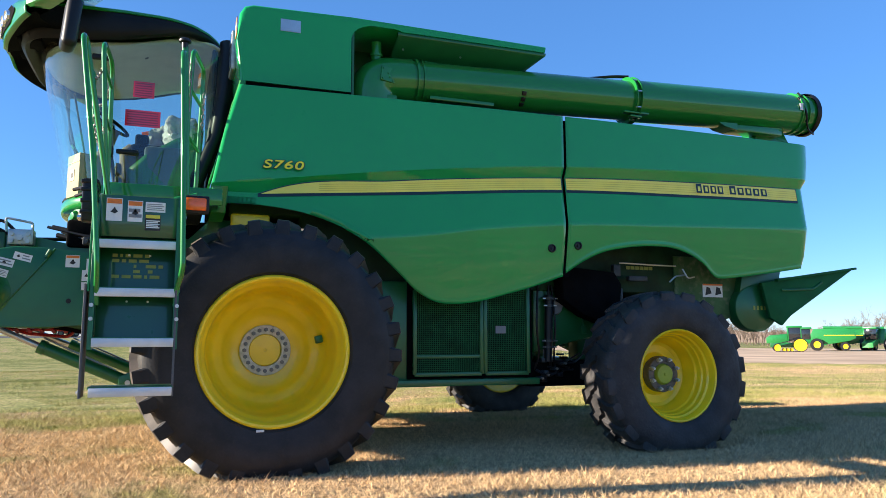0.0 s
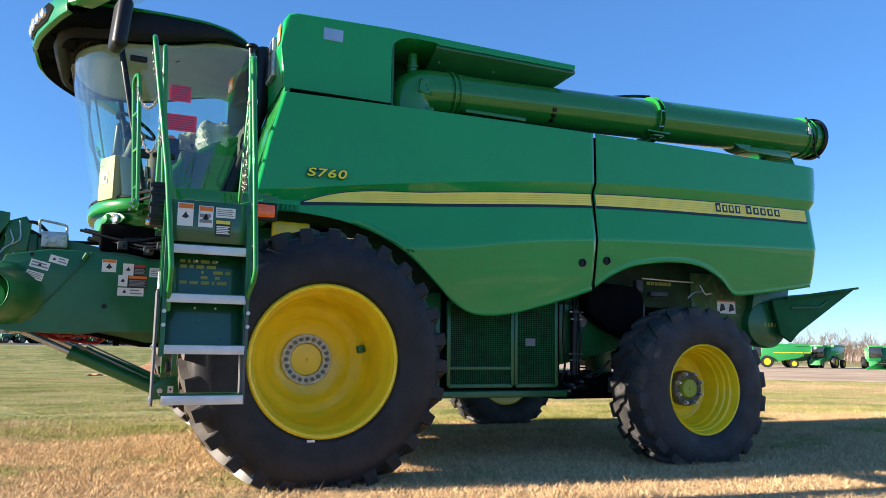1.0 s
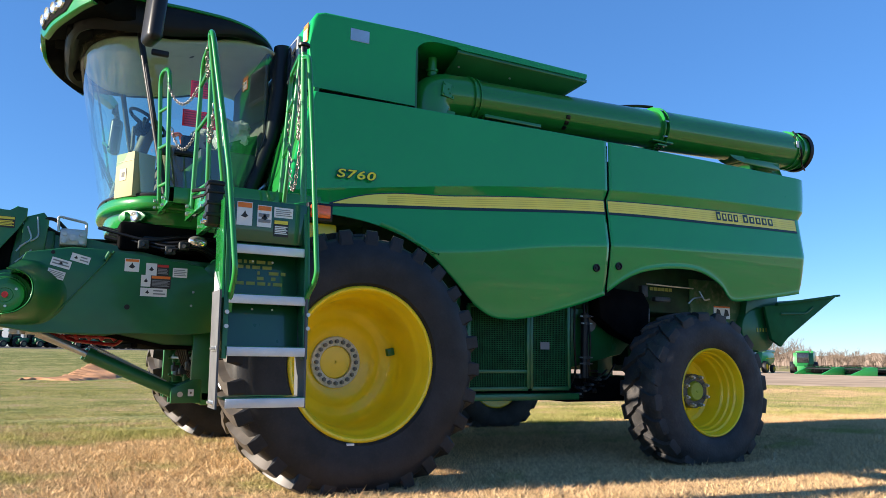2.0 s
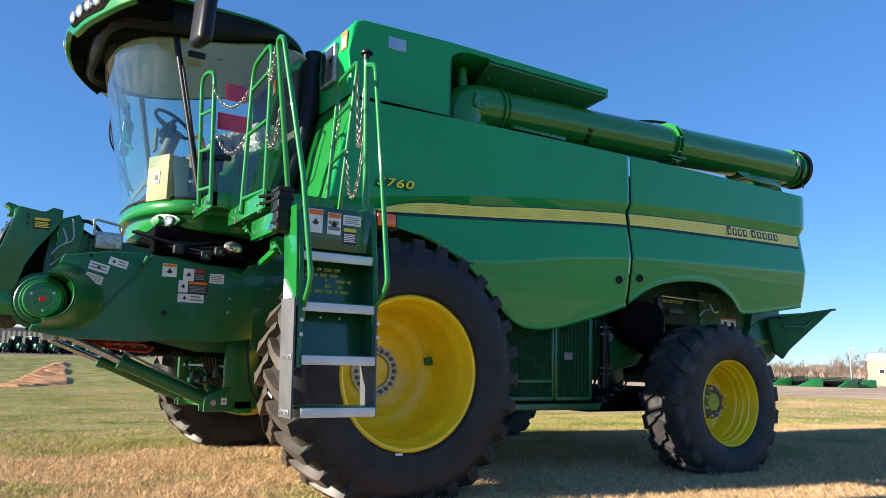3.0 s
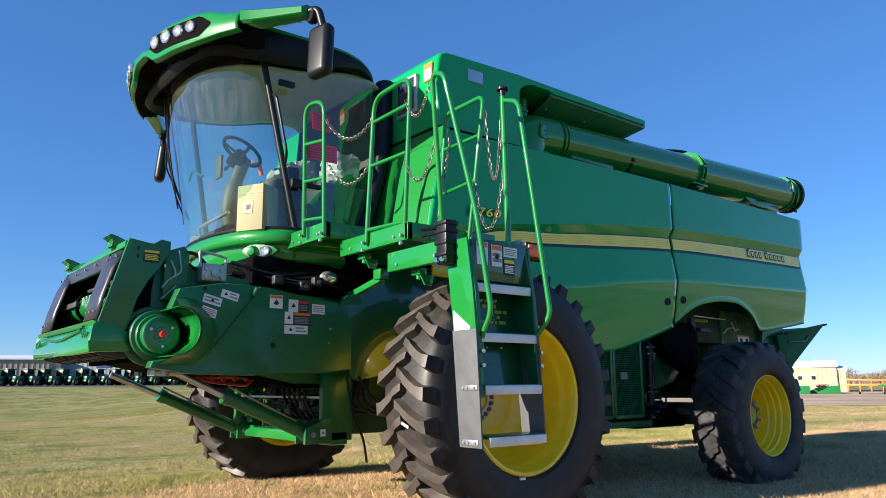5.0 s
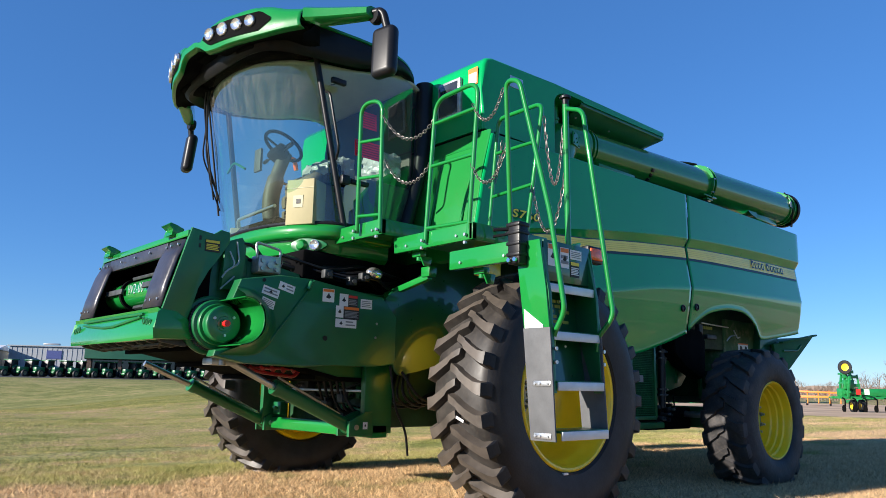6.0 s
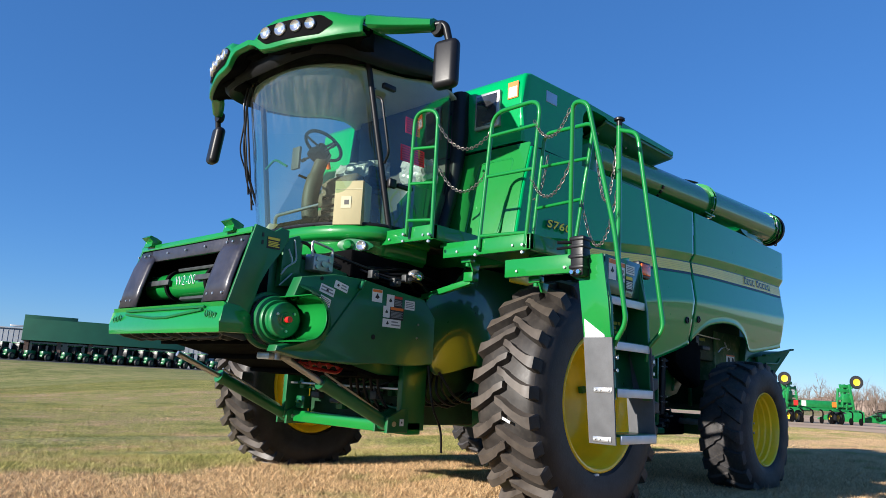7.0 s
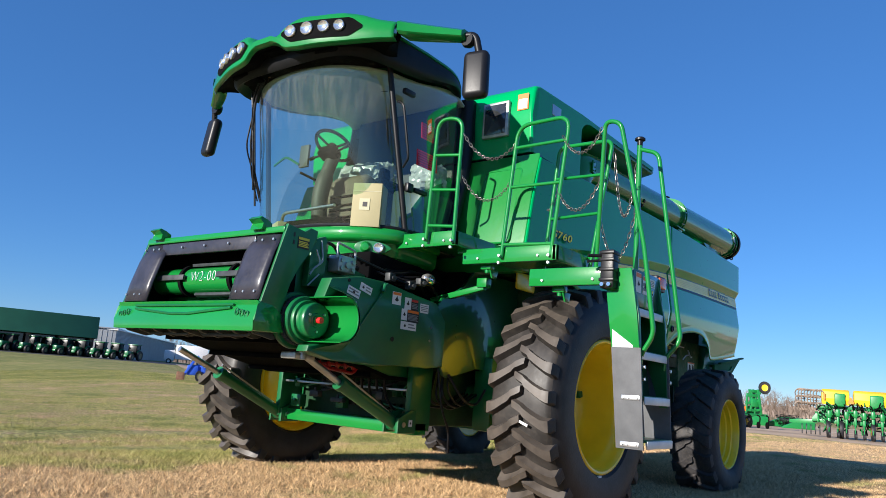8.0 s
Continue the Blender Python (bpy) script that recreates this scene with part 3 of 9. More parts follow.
def settle_tyre(bm, drop, bulge):
    """Flattens the foot of the tyre on the ground, which lies drop below the axle, and lets its sides bulge."""
    for v in bm.verts:
        q = smooth01((-v.co.z - drop * 0.55) / (drop * 0.45))
        v.co.y *= 1 + bulge * q
        if v.co.z < -drop:
            v.co.z = -drop + (v.co.z + drop) * 0.10


def wheel(name, at, R, width, tread_width, bead, lugs, lug_h, rim_profile, hub, outward, spin, bars, rubbers, crisp):
    """outward: -1 for the machine's left-hand side. The rim carries the tyre and the hub."""
    ry = Matrix.Rotation(radians(90 if outward < 0 else -90), 4, "X")  # z of the lathe points outward
    bm = bmesh.new()
    lathe(bm, rim_profile, 72, ry)
    rim = part(name, bm, YELLOW, combine, "yellow painted steel wheel rim", crisp)
    rim.matrix_local = Matrix.Translation(at)
    drop = at[2] - LEVEL
    bm = bmesh.new()
    lathe(bm, carcass(R, width, bead, lug_h), 120, ry)
    for f in bm.faces:  # the crown is lighter than the sidewall, for dust and sunlight
        c = f.calc_center_median()
        f.material_index = 1 if math.hypot(c.x, c.z) > R - lug_h - 0.022 else 0
    settle_tyre(bm, drop - 0.012, 0.05)
    part("tyre", bm, rubbers[0], rim, "black tyre carcass with smooth sidewall", 50).data.materials.append(rubbers[2])
    bm = bmesh.new()
    tread(bm, R, tread_width, lugs, lug_h, spin, *bars)
    settle_tyre(bm, drop, 0.05)
    lugs_part = part("tyre_tread", bm, rubbers[1], rim, "deep chevron tread lugs, dusty, sunlit and shaded faces in different tones", 30)
    for m in (rubbers[0], rubbers[2]):
        lugs_part.data.materials.append(m)
    hub(rim, ry)
    return rim


def bolt_ring(parent, ry, count, radius, heights, turn, name, label, mat=None):
    """Separate bolts on a circle, all on one mesh."""
    bm = bmesh.new()
    z0, z1, z2, r1, r2 = heights
    rod(bm, (0, 0, z0), (0, 0, z1), r1, 6)
    rod(bm, (0, 0, z0), (0, 0, z2), r2, 8)
    first = part(name, bm, mat or GALV, parent, label, 30)
    for k in range(count):
        a = 2 * math.pi * (k + turn) / count
        ob = first if k == 0 else new(name, first.data)
        ob.parent = parent
        ob.matrix_local = ry @ Matrix.Translation((radius * math.cos(a), radius * math.sin(a), 0))
        if k:
            tagged(ob, label)


def front_hub(rim, ry):
    bm = bmesh.new()
    lathe(bm, [(0.128, -0.335), (0.132, -0.305), (0.197, -0.305), (0.203, -0.31), (0.203, -0.34)], 60, ry)
    part("hub_ring", bm, material("dusty_ring", (0.56, 0.55, 0.48), 0.5, metal=0.2, vary=0.2, scale=30), rim, "pale dusty wheel bolt ring")
    bolt_ring(rim, ry, 20, 0.165, (-0.31, -0.284, -0.274, 0.017, 0.009), 0, "wheel_bolt", "grey wheel bolt", material("dull_bolt", (0.16, 0.165, 0.17), 0.5, metal=0.5))
    bm = bmesh.new()
    box(bm, 0.385, 0.445, -0.03, 0.03, -0.20, -0.15, 0.008, ry @ Matrix.Rotation(radians(12), 4, "Z"))
    part("valve_guard", bm, SHADEGREEN, rim, "small dark green valve guard")
    bm = bmesh.new()
    box(bm, -0.118, -0.062, -0.576, -0.560, 0.280, 0.300, 0.002, ry)
    part("rim_label", bm, WHITE, rim, "small white sticker", 0)


def rear_hub(rim, ry):
    bm = bmesh.new()
    lathe(bm, [(0.0, 0.040), (0.012, 0.040), (0.014, 0.034), (0.080, 0.032), (0.090, 0.022), (0.096, -0.010), (0.145, -0.015), (0.15, -0.135)], 40, ry)
    part("hub_cap", bm, material("olive_hub_paint", (0.30, 0.36, 0.03), 0.45), rim, "yellow-green hub cap")
    bm = bmesh.new()
    lathe(bm, [(0.098, -0.013), (0.10, 0.0), (0.160, 0.0), (0.166, -0.015), (0.166, -0.13)], 40, ry)
    part("hub_flange", bm, material("hub_cast", (0.11, 0.09, 0.075), 0.6, vary=0.3, scale=20), rim, "dusty brown hub flange")
    bolt_ring(rim, ry, 8, 0.142, (-0.005, 0.033, 0.057, 0.020, 0.012), 0.5, "wheel_nut", "grey wheel nut")


FRONT_RIM = [(0.566, 0.250), (0.565, 0.268), (0.560, 0.278), (0.547, 0.284), (0.533, 0.278), (0.523, 0.258), (0.515, 0.222), (0.510, 0.180), (0.497, 0.160), (0.487, 0.120), (0.482, 0.050), (0.476, -0.060), (0.466, -0.130), (0.440, -0.190), (0.400, -0.226), (0.356, -0.244), (0.333, -0.270), (0.300, -0.304), (0.235, -0.328), (0.200, -0.335), (0.128, -0.335), (0.122, -0.328), (0.012, -0.326), (0.010, -0.340), (0.000, -0.340)]
FRONT_BACK = [(0.000, -0.46), (0.220, -0.45), (0.343, -0.385), (0.419, -0.325), (0.471, -0.25), (0.490, -0.20), (0.509, -0.23), (0.533, -0.285), (0.547, -0.295), (0.564, -0.26)]
REAR_RIM = [(0.418, 0.215), (0.416, 0.236), (0.407, 0.244), (0.398, 0.236), (0.390, 0.210), (0.383, 0.165), (0.369, 0.150), (0.365, 0.105), (0.354, 0.090), (0.346, 0.040), (0.334, 0.022), (0.327, -0.020), (0.319, -0.040), (0.313, -0.075), (0.300, -0.110), (0.27, -0.130), (0.20, -0.130), (0.14, -0.05), (0.0, -0.04)]

AXLE_F, AXLE_R = (-0.008, 0.992), (3.586, 0.750)
for side in (-1, 1):
    front = wheel("front_wheel", (AXLE_F[0], side * 1.905, AXLE_F[1]), 0.995, 0.615, 0.555, 0.557, 28, 0.060, FRONT_RIM + FRONT_BACK, front_hub, side, 4.0, (0.94, 0.34, 1.75), (RUBBER, LUG, TREADBASE), 40)
    if side < 0:
        bm = bmesh.new()
        box(bm, -0.003, 0.003, -0.038, 0.038, -0.010, 0.010, 0.001, pose(-0.968, -0.070, -0.167, 22, -10, 0))
        part("tread_sticker", bm, WHITE, front, "small white sticker on the tread", 0)
    wheel("rear_wheel", (AXLE_R[0], side * 1.912, AXLE_R[1]), 0.770, 0.53, 0.47, 0.412, 20, 0.036, REAR_RIM + [(0.0, -0.20), (0.31, -0.20), (0.39, -0.21), (0.417, -0.20)], rear_hub, side, 11, (0.80, 1.0, 1.55), (WORN, WORNLUG, WORNLUG), 20)

# ---- side panels
plan_y = spline([-0.5, 0.1, 1.4, 2.7, 4.5, 5.6], [-1.592, -1.617, -1.674, -1.706, -1.700, -1.680])
crease_z = spline([-0.5, 0.1, 0.66, 1.6, 2.73, 4.04, 5.8], [2.335, 2.415, 2.49, 2.600, 2.692, 2.755, 2.80])
stripe_hi = spline([-0.1, 0.06, 1.07, 2.72, 4.24, 5.8], [2.28, 2.34, 2.465, 2.602, 2.666, 2.70])
stripe_lo = spline([-0.1, 1.07, 2.71, 4.24, 5.8], [2.275, 2.356, 2.478, 2.527, 2.562])
belly_z = spline([-0.5, 0.5, 0.98, 1.33, 1.87, 2.72, 4.01, 5.8], [1.93, 1.935, 1.955, 1.99, 2.07, 2.15, 2.20, 2.26])
hem_front = spline([-0.47, -0.26, 0.02, 0.29, 0.58, 0.83, 1.09, 1.30, 1.46, 1.62, 1.89, 2.16, 2.44, 2.72], [2.18, 2.19, 2.175, 2.13, 2.03, 1.88, 1.66, 1.48, 1.405, 1.39, 1.42, 1.49, 1.57, 1.665])
hem_rear = spline([2.72, 2.85, 3.09, 3.35, 3.67, 4.01, 4.30, 4.52, 4.54, 4.97, 5.45, 5.8], [1.68, 1.77, 1.89, 1.95, 1.98, 1.955, 1.84, 1.69, 1.69, 1.735, 1.80, 1.86])
TOP_Z = 3.190


def skin(x, z, hem):
    """How far the panel lies inward of the plan line at this height."""
    c, b, hi = crease_z(x), belly_z(x), stripe_hi(x) + 0.004
    if z >= c:
        return 0.004 * (z - c) / (TOP_Z - c)
    if z >= hi:
        return lerp(0.050, 0.0, (z - hi) / max(c - hi, 1e-4))
    if z >= b:
        return lerp(-0.012, 0.050, (z - b) / max(hi - b, 1e-4))
    d = b - z
    off = -0.012 + 0.13 * d + 0.10 * d * d
    if hem is not None and x > 1.35:
        off -= 0.012 * smooth01(1 - (z - hem) / 0.05)
    return off


def column(x, hem, x_shift=0.0, inward=0.0):
    c, b, hi, lo = crease_z(x), belly_z(x), stripe_hi(x) + 0.004, stripe_lo(x)
    z0 = hem(x)
    zs = [TOP_Z, TOP_Z - 0.009, TOP_Z - 0.05, lerp(TOP_Z, c, 0.5), c + 0.012, c, c - 0.012, lerp(c, hi, 0.6), hi, lerp(hi, lo, 0.5), lo, lerp(lo, b, 0.5), b + 0.03, b, b - 0.03] + [lerp(b - 0.03, z0 + 0.055, k / 5) for k in range(1, 6)] + [z0 + 0.03, z0]
    rows = []
    for z in zs:
        z = max(z, z0)
        rows.append((x + x_shift, plan_y(x) + skin(x, z, z0) + inward, z))
    return rows


def side_panel(name, x0, x1, hem, rear_wrap, mirror):
    bm = bmesh.new()
    cols = []
    n = int((x1 - x0) / 0.035)
    for i in range(n + 1):
        x = lerp(x0, x1, i / n)
        col = column(x, hem)
        if not rear_wrap:  # the leading edge leans back
            fade = 1 - smooth01((x + 0.47) / 0.9)
            col = [(px + (float(np.interp(pz, [2.15, 2.34, 2.86, 3.21], [-0.47, -0.47, -0.37, -0.27])) + 0.47) * fade, py, pz) for px, py, pz in col]
        cols.append(col)
    if rear_wrap:
        base = column(x1, hem)
        ends = [float(np.interp(p[2], [1.78, 1.92, 2.26, 2.74, 2.87, 3.24], [5.60, 5.69, 5.73, 5.75, 5.84, 5.86])) for p in base]
        for ang in range(15, 106, 15):
            s, c = math.sin(radians(min(ang, 90))), 1 - math.cos(radians(min(ang, 90)))
            cols.append([(lerp(p[0], e, s), p[1] + (e - x1) * 0.60 * c, p[2]) for p, e in zip(base, ends)])
        cols.append([(e + 0.01, -0.95, max(p[2], 1.95)) for p, e in zip(base, ends)])
    sheet(bm, cols)
    if mirror:
        bmesh.ops.scale(bm, vec=(1, -1, 1), verts=bm.verts)
    bmesh.ops.remove_doubles(bm, verts=bm.verts, dist=0.0008)
    ob = part(name, bm, PANEL, combine, "glossy green side panel with a curved hem over the wheel", 32)
    so = ob.modifiers.new("thickness", "SOLIDIFY")
    so.thickness, so.offset = 0.012, -1 if not mirror else -1
    return ob


for mirror in (False, True):
    side_panel("front_side_panel", -0.47, 2.705, hem_front, False, mirror)
    side_panel("rear_side_panel", 2.735, 5.60, hem_rear, True, mirror)


def skin_strip(x0, x1, lo, hi, lift, n=90):
    """Rows of points of a decal that lies on the left side panel."""
    a, b, mid = [], [], []
    for i in range(n + 1):
        x = lerp(x0, x1, i / n)
        for row, z in ((a, lo(x)), (mid, (lo(x) + hi(x)) / 2), (b, hi(x))):
            row.append((x, plan_y(x) + skin(x, z, None) - lift, z))
    return [a, mid, b]


LINEINK = material("stripe_line", (0.72, 0.56, 0.05), 0.4)
for x0, x1 in ((-0.10, 2.70), (2.74, 5.60)):
    bm = bmesh.new()
    sheet(bm, skin_strip(x0, x1, lambda x: stripe_lo(x) - 0.026, lambda x: stripe_hi(x) + 0.0, 0.0045))
    edge = part("stripe_border", bm, INK, combine, "dark blue-green line round the yellow stripe")
    bm = bmesh.new()
    sheet(bm, skin_strip(max(x0, -0.07), x1 - 0.012, lambda x: stripe_lo(x) + 0.0, lambda x: stripe_hi(x) - 0.010, 0.0085))
    part("yellow_stripe", bm, STRIPE, edge, "long tapering yellow decal stripe")
    for f in (0.22, 0.40, 0.58, 0.76):
        bm = bmesh.new()
        g = lambda x, f=f: lerp(stripe_lo(x), stripe_hi(x) - 0.010, f)
        sheet(bm, skin_strip(max(x0, 0.4), x1 - 0.02, lambda x: g(x) - 0.0022, lambda x: g(x) + 0.0022, 0.0105, 60))
        part("stripe_line", bm, LINEINK, edge, "fine darker line in the stripe")


def lettering(name, text, size, at, mat, parent, label, rot=(90, 0, 0), shear=0.0, extrude=0.001, stretch=1.0, offset=0.0):
    cu = bpy.data.curves.new(name, "FONT")
    cu.body, cu.size, cu.extrude, cu.shear, cu.offset, cu.space_character = text, size, extrude, shear, offset, 1.12
    tmp = new(name, cu)
    me = bpy.data.meshes.new_from_object(tmp.evaluated_get(bpy.context.evaluated_depsgraph_get()))
    bpy.data.objects.remove(tmp)
    me.materials.append(mat)
    ob = new(name, me)
    ob.parent = parent
    ob.matrix_local = pose(*at, *rot) @ Matrix.Diagonal((stretch, 1, 1, 1))
    return tagged(ob, label)


lettering("model_number", "S760", 0.098, (-0.075, -1.634, 2.487), INK, combine, "dark outline of the model number", (90, 0, -4.0), 0.16, 0.002, 1.58, 0.0058)
lettering("model_number_face", "S760", 0.098, (-0.075, -1.638, 2.487), material("model_yellow", (0.93, 0.85, 0.04), 0.4, vary=0.03), combine, "yellow model number on the green panel", (90, 0, -4.0), 0.16, 0.001, 1.58, 0.0016)
for x0, x1, h in ((4.235, 4.60, 0.105), (4.66, 5.185, 0.10)):
    bm = bmesh.new()
    zc = lambda x: (stripe_lo(x) + stripe_hi(x)) / 2 + 0.006
    sheet(bm, skin_strip(x0, x1, lambda x: zc(x) - h / 2, lambda x: zc(x) + h / 2, 0.0125, 12))
    w = part("maker_mark", bm, STRIPE, combine, "maker's word mark, drawn as plain bars")
    k = 4 if x1 < 4.65 else 5
    for i in range(k):
        a, b = lerp(x0, x1, (i + 0.12) / k), lerp(x0, x1, (i + 0.88) / k)
        bm = bmesh.new()
        sheet(bm, skin_strip(a, b, lambda x: zc(x) - h / 2 + 0.004, lambda x: zc(x) + h / 2 - (0.004 if i == 0 else 0.018), 0.0145, 2))
        dark = part("mark_bar", bm, INK, w, "dark bar of the word mark")
        bm = bmesh.new()
        sheet(bm, skin_strip(lerp(a, b, 0.30), lerp(a, b, 0.72), lambda x: zc(x) - h / 2 + 0.022, lambda x: zc(x) + h / 2 - 0.032, 0.0165, 2))
        part("mark_counter", bm, STRIPE, w, "yellow opening in the bar")

for x, z in ((2.57, 1.915), (2.845, 1.95)):
    bm = bmesh.new()
    lathe(bm, [(0.0, 0.012), (0.012, 0.012), (0.014, 0.004), (0.027, 0.004), (0.029, 0.016), (0.038, 0.014), (0.040, 0.0)], 24, Matrix.Translation((x, plan_y(x) + skin(x, z, None) - 0.001, z)) @ Matrix.Rotation(radians(90), 4, "X"))
    part("panel_latch", bm, BLACK, combine, "round black panel latch")
# black strip behind the gap between the two panels
bm = bmesh.new()
box(bm, 2.66, 2.78, -1.63, -1.59, 1.66, 3.17)
part("panel_gap_seal", bm, MATBLACK, combine, "black strip in the gap between the side panels")

# ---- grain tank above the panels
# the side runs back as a strip over the auger recess, the recess corner rounded
bm = bmesh.new()
corner = [(0.690 + 0.225 * (1 - math.sin(radians(a))), 3.760 + 0.150 * math.cos(radians(a))) for a in range(0, 91, 10)]
prism(bm, [(-0.275, 3.262), (-0.300, 3.62), (-0.285, 3.86), (-0.245, 3.925), (-0.17, 3.950), (0.69, 3.962), (2.655, 3.962), (2.640, 3.895), (1.17, 3.893), (1.11, 3.910)] + corner + [(0.690, 3.262)], "y", -1.49, 1.49)
front_edges = [e for e in bm.edges if abs(e.verts[0].co.y - e.verts[1].co.y) < 0.001 and max(v.co.x for v in e.verts) < 0.70 and (min(v.co.z for v in e.verts) > 3.80 or max(v.co.x for v in e.verts) < 0)]
front_edges += [e for e in bm.edges if abs(e.verts[0].co.y - e.verts[1].co.y) < 0.001 and min(v.co.z for v in e.verts) > 3.95 and max(v.co.x for v in e.verts) > 0.70]
bmesh.ops.bevel(bm, geom=[e for e in set(front_edges) if abs(e.verts[0].co.x - 0.69) > 0.02 or e.verts[0].co.z > 3.95], offset=0.030, segments=3, affect="EDGES", profile=0.5, clamp_overlap=True)
part("grain_tank_front", bm, PANEL, combine, "green box-shaped front of the grain tank", 40)
bm = bmesh.new()
box(bm, -0.25, 0.68, -1.462, 1.462, 3.17, 3.29)
part("tank_seam", bm, MATBLACK, combine, "dark recessed seam under the tank")
bm = bmesh.new()
box(bm, 0.67, 2.62, -0.86, 1.49, 3.19, 3.93, 0.02)
part("grain_tank", bm, SHADEGREEN, combine, "dark green tank wall behind the auger")
# leaf that hangs from the strip behind the folded auger, its end cut aslant
bm = bmesh.new()
rows = []
for i in range(30):
    x = lerp(1.13, 2.655, i / 29)
    tip = smooth01((x - 2.25) / 0.405)
    rows.append([(x, -1.478, 3.892), (x, -1.468, 3.868), (x - 0.03 * tip, -1.44, 3.848), (x - 0.16 * tip, -1.20, 3.745), (x - 0.24 * tip, -1.06, 3.66), (x - 0.24 * tip, -0.90, 3.50)])
sheet(bm, rows)
# leaf and recess walls: the recess shade is put into the darker green
leaf = part("auger_cover", bm, SHADEGREEN, combine, "green hinged cover over the folded auger", 30)
leaf.modifiers.new("thickness", "SOLIDIFY").thickness = 0.006
bm = bmesh.new()
box(bm, 0.70, 0.72, -1.47, -0.86, 3.19, 3.89)
part("recess_end", bm, SHADEGREEN, combine, "dark end wall of the auger recess")
for x in (1.22, 1.80):
    bm = bmesh.new()
    rod(bm, (x, -1.33, 3.800), (x, -1.342, 3.786), 0.010, 8)
    part("cover_bolt", bm, STEEL, combine, "small bolt under the auger cover")

# ---- unloading auger, folded back along the left side
bm = bmesh.new()
A0, A1 = Vector((1.28, -1.27, 3.495)), Vector((6.10, -1.32, 3.665))
rod(bm, A0, A0.lerp(A1, 0.512), 0.208, 40)
auger = part("auger_tube", bm, GREEN, combine, "long green unloading auger tube")
bm = bmesh.new()
rod(bm, A0.lerp(A1, 0.512), A1, 0.222, 40)
part("outer_tube", bm, GREEN, auger, "outer half of the auger tube")
bm = bmesh.new()
pipe(bm, rounded([(0.945, -1.235, 3.05), (0.945, -1.255, 3.478), A0.lerp(A1, 0.005)], 0.27, 12), 0.224, 40)
rod(bm, (0.985, -1.24, 3.60), (0.985, -1.24, 3.86), 0.048, 18)
rod(bm, (0.985, -1.24, 3.722), (0.985, -1.24, 3.744), 0.060, 18)
box(bm, 1.00, 1.13, -1.45, -1.30, 3.245, 3.30, 0.01)
elbow = part("auger_elbow", bm, GREEN, auger, "cast green elbow at the foot of the auger", 50)
bm = bmesh.new()
box(bm, -0.072, 0.072, -0.009, 0.009, -0.068, 0.068, 0.004, pose(1.035, -1.478, 3.475, 0, 6, 12))
part("cast_plate", bm, GREEN, elbow, "square cast pad with four bolts", 20)
for dx, dz in ((-0.052, -0.048), (0.052, -0.048), (-0.052, 0.048), (0.052, 0.048), (0.0, 0.012), (0.02, -0.02)):
    bm = bmesh.new()
    m = pose(1.035, -1.478, 3.475, 0, 6, 12)
    rod(bm, m @ Vector((dx, -0.004, dz)), m @ Vector((dx, -0.018, dz)), 0.009, 8)
    part("pad_bolt", bm, GREEN, elbow)
for f, r, w in ((0.012, 0.232, 0.022), (0.024, 0.224, 0.016), (0.500, 0.246, 0.012), (0.512, 0.250, 0.014), (0.955, 0.240, 0.012), (0.975, 0.242, 0.010)):
    bm = bmesh.new()
    rod(bm, A0.lerp(A1, f - w / 9.6), A0.lerp(A1, f + w / 9.6), r, 40)
    part("tube_flange", bm, GREEN, auger, "bolted flange ring")
d = (A1 - A0).normalized()
for f in (0.506,):
    for k in range(9):
        bm = bmesh.new()
        a = 2 * math.pi * (k + 0.3) / 9
        c = A0.lerp(A1, f) + Vector((0, math.cos(a), math.sin(a))) * 0.237
        rod(bm, c - d * 0.035, c + d * 0.035, 0.010, 6)
        part("flange_bolt", bm, STEEL, auger, "small flange bolt")
# strip along the first stretch, and the hose clip at mid length
bm = bmesh.new()
box(bm, 1.45, 2.02, -1.30, -1.20, 3.705, 3.722, 0.004)
part("tube_strip", bm, GREEN, auger, "flat strip on top of the tube")
bm = bmesh.new()
c = A0.lerp(A1, 0.235)
for a in (-22, -38, -54):
    p = c + Vector((0, -math.cos(radians(a)), math.sin(radians(a)))) * 0.206
    box(bm, -0.022, 0.022, -0.016, 0.016, -0.020, 0.020, 0.004, pose(p.x, p.y, p.z, -a, 0, 0))
part("tube_clip", bm, BLACK, auger, "black clip on the auger tube")
bm = bmesh.new()
box(bm, 3.56, 3.86, -1.47, -1.40, 3.395, 3.415, 0.005)
box(bm, 3.64, 3.78, -1.46, -1.40, 3.360, 3.380, 0.005)
part("flange_foot", bm, GREEN, auger, "flat foot below the flange")
bm = bmesh.new()
lathe(bm, [(0.245, -0.02), (0.250, 0.0), (0.250, 0.035), (0.236, 0.050), (0.21, 0.03), (0.20, -0.02)], 40, Matrix.Translation(A1) @ (A1 - A0).to_track_quat("Z", "Y").to_matrix().to_4x4())
part("rubber_boot", bm, BLACK, auger, "black rubber spout at the auger's end")
bm = bmesh.new()
box(bm, 5.0, 5.70, -1.40, -1.22, 3.36, 3.46, 0.01)
prism(bm, [(4.72, 3.47), (5.05, 3.47), (5.05, 3.36), (4.88, 3.39)], "y", -1.42, -1.22)
part("auger_rest", bm, GREEN, combine, "green cradle under the auger")
for dy, k in ((0.0, 0), (0.03, 1)):
    bm = bmesh.new()
    pipe(bm, rounded([(2.55, -1.16 + dy, 3.78), (3.2, -1.18 + dy, 3.80), (3.6, -1.24 + dy, 3.86), (3.75, -1.28 + dy, 3.86)], 0.1, 4), 0.012, 8)
    part("auger_hose", bm, BLACK, auger, "black hydraulic hose on the auger")
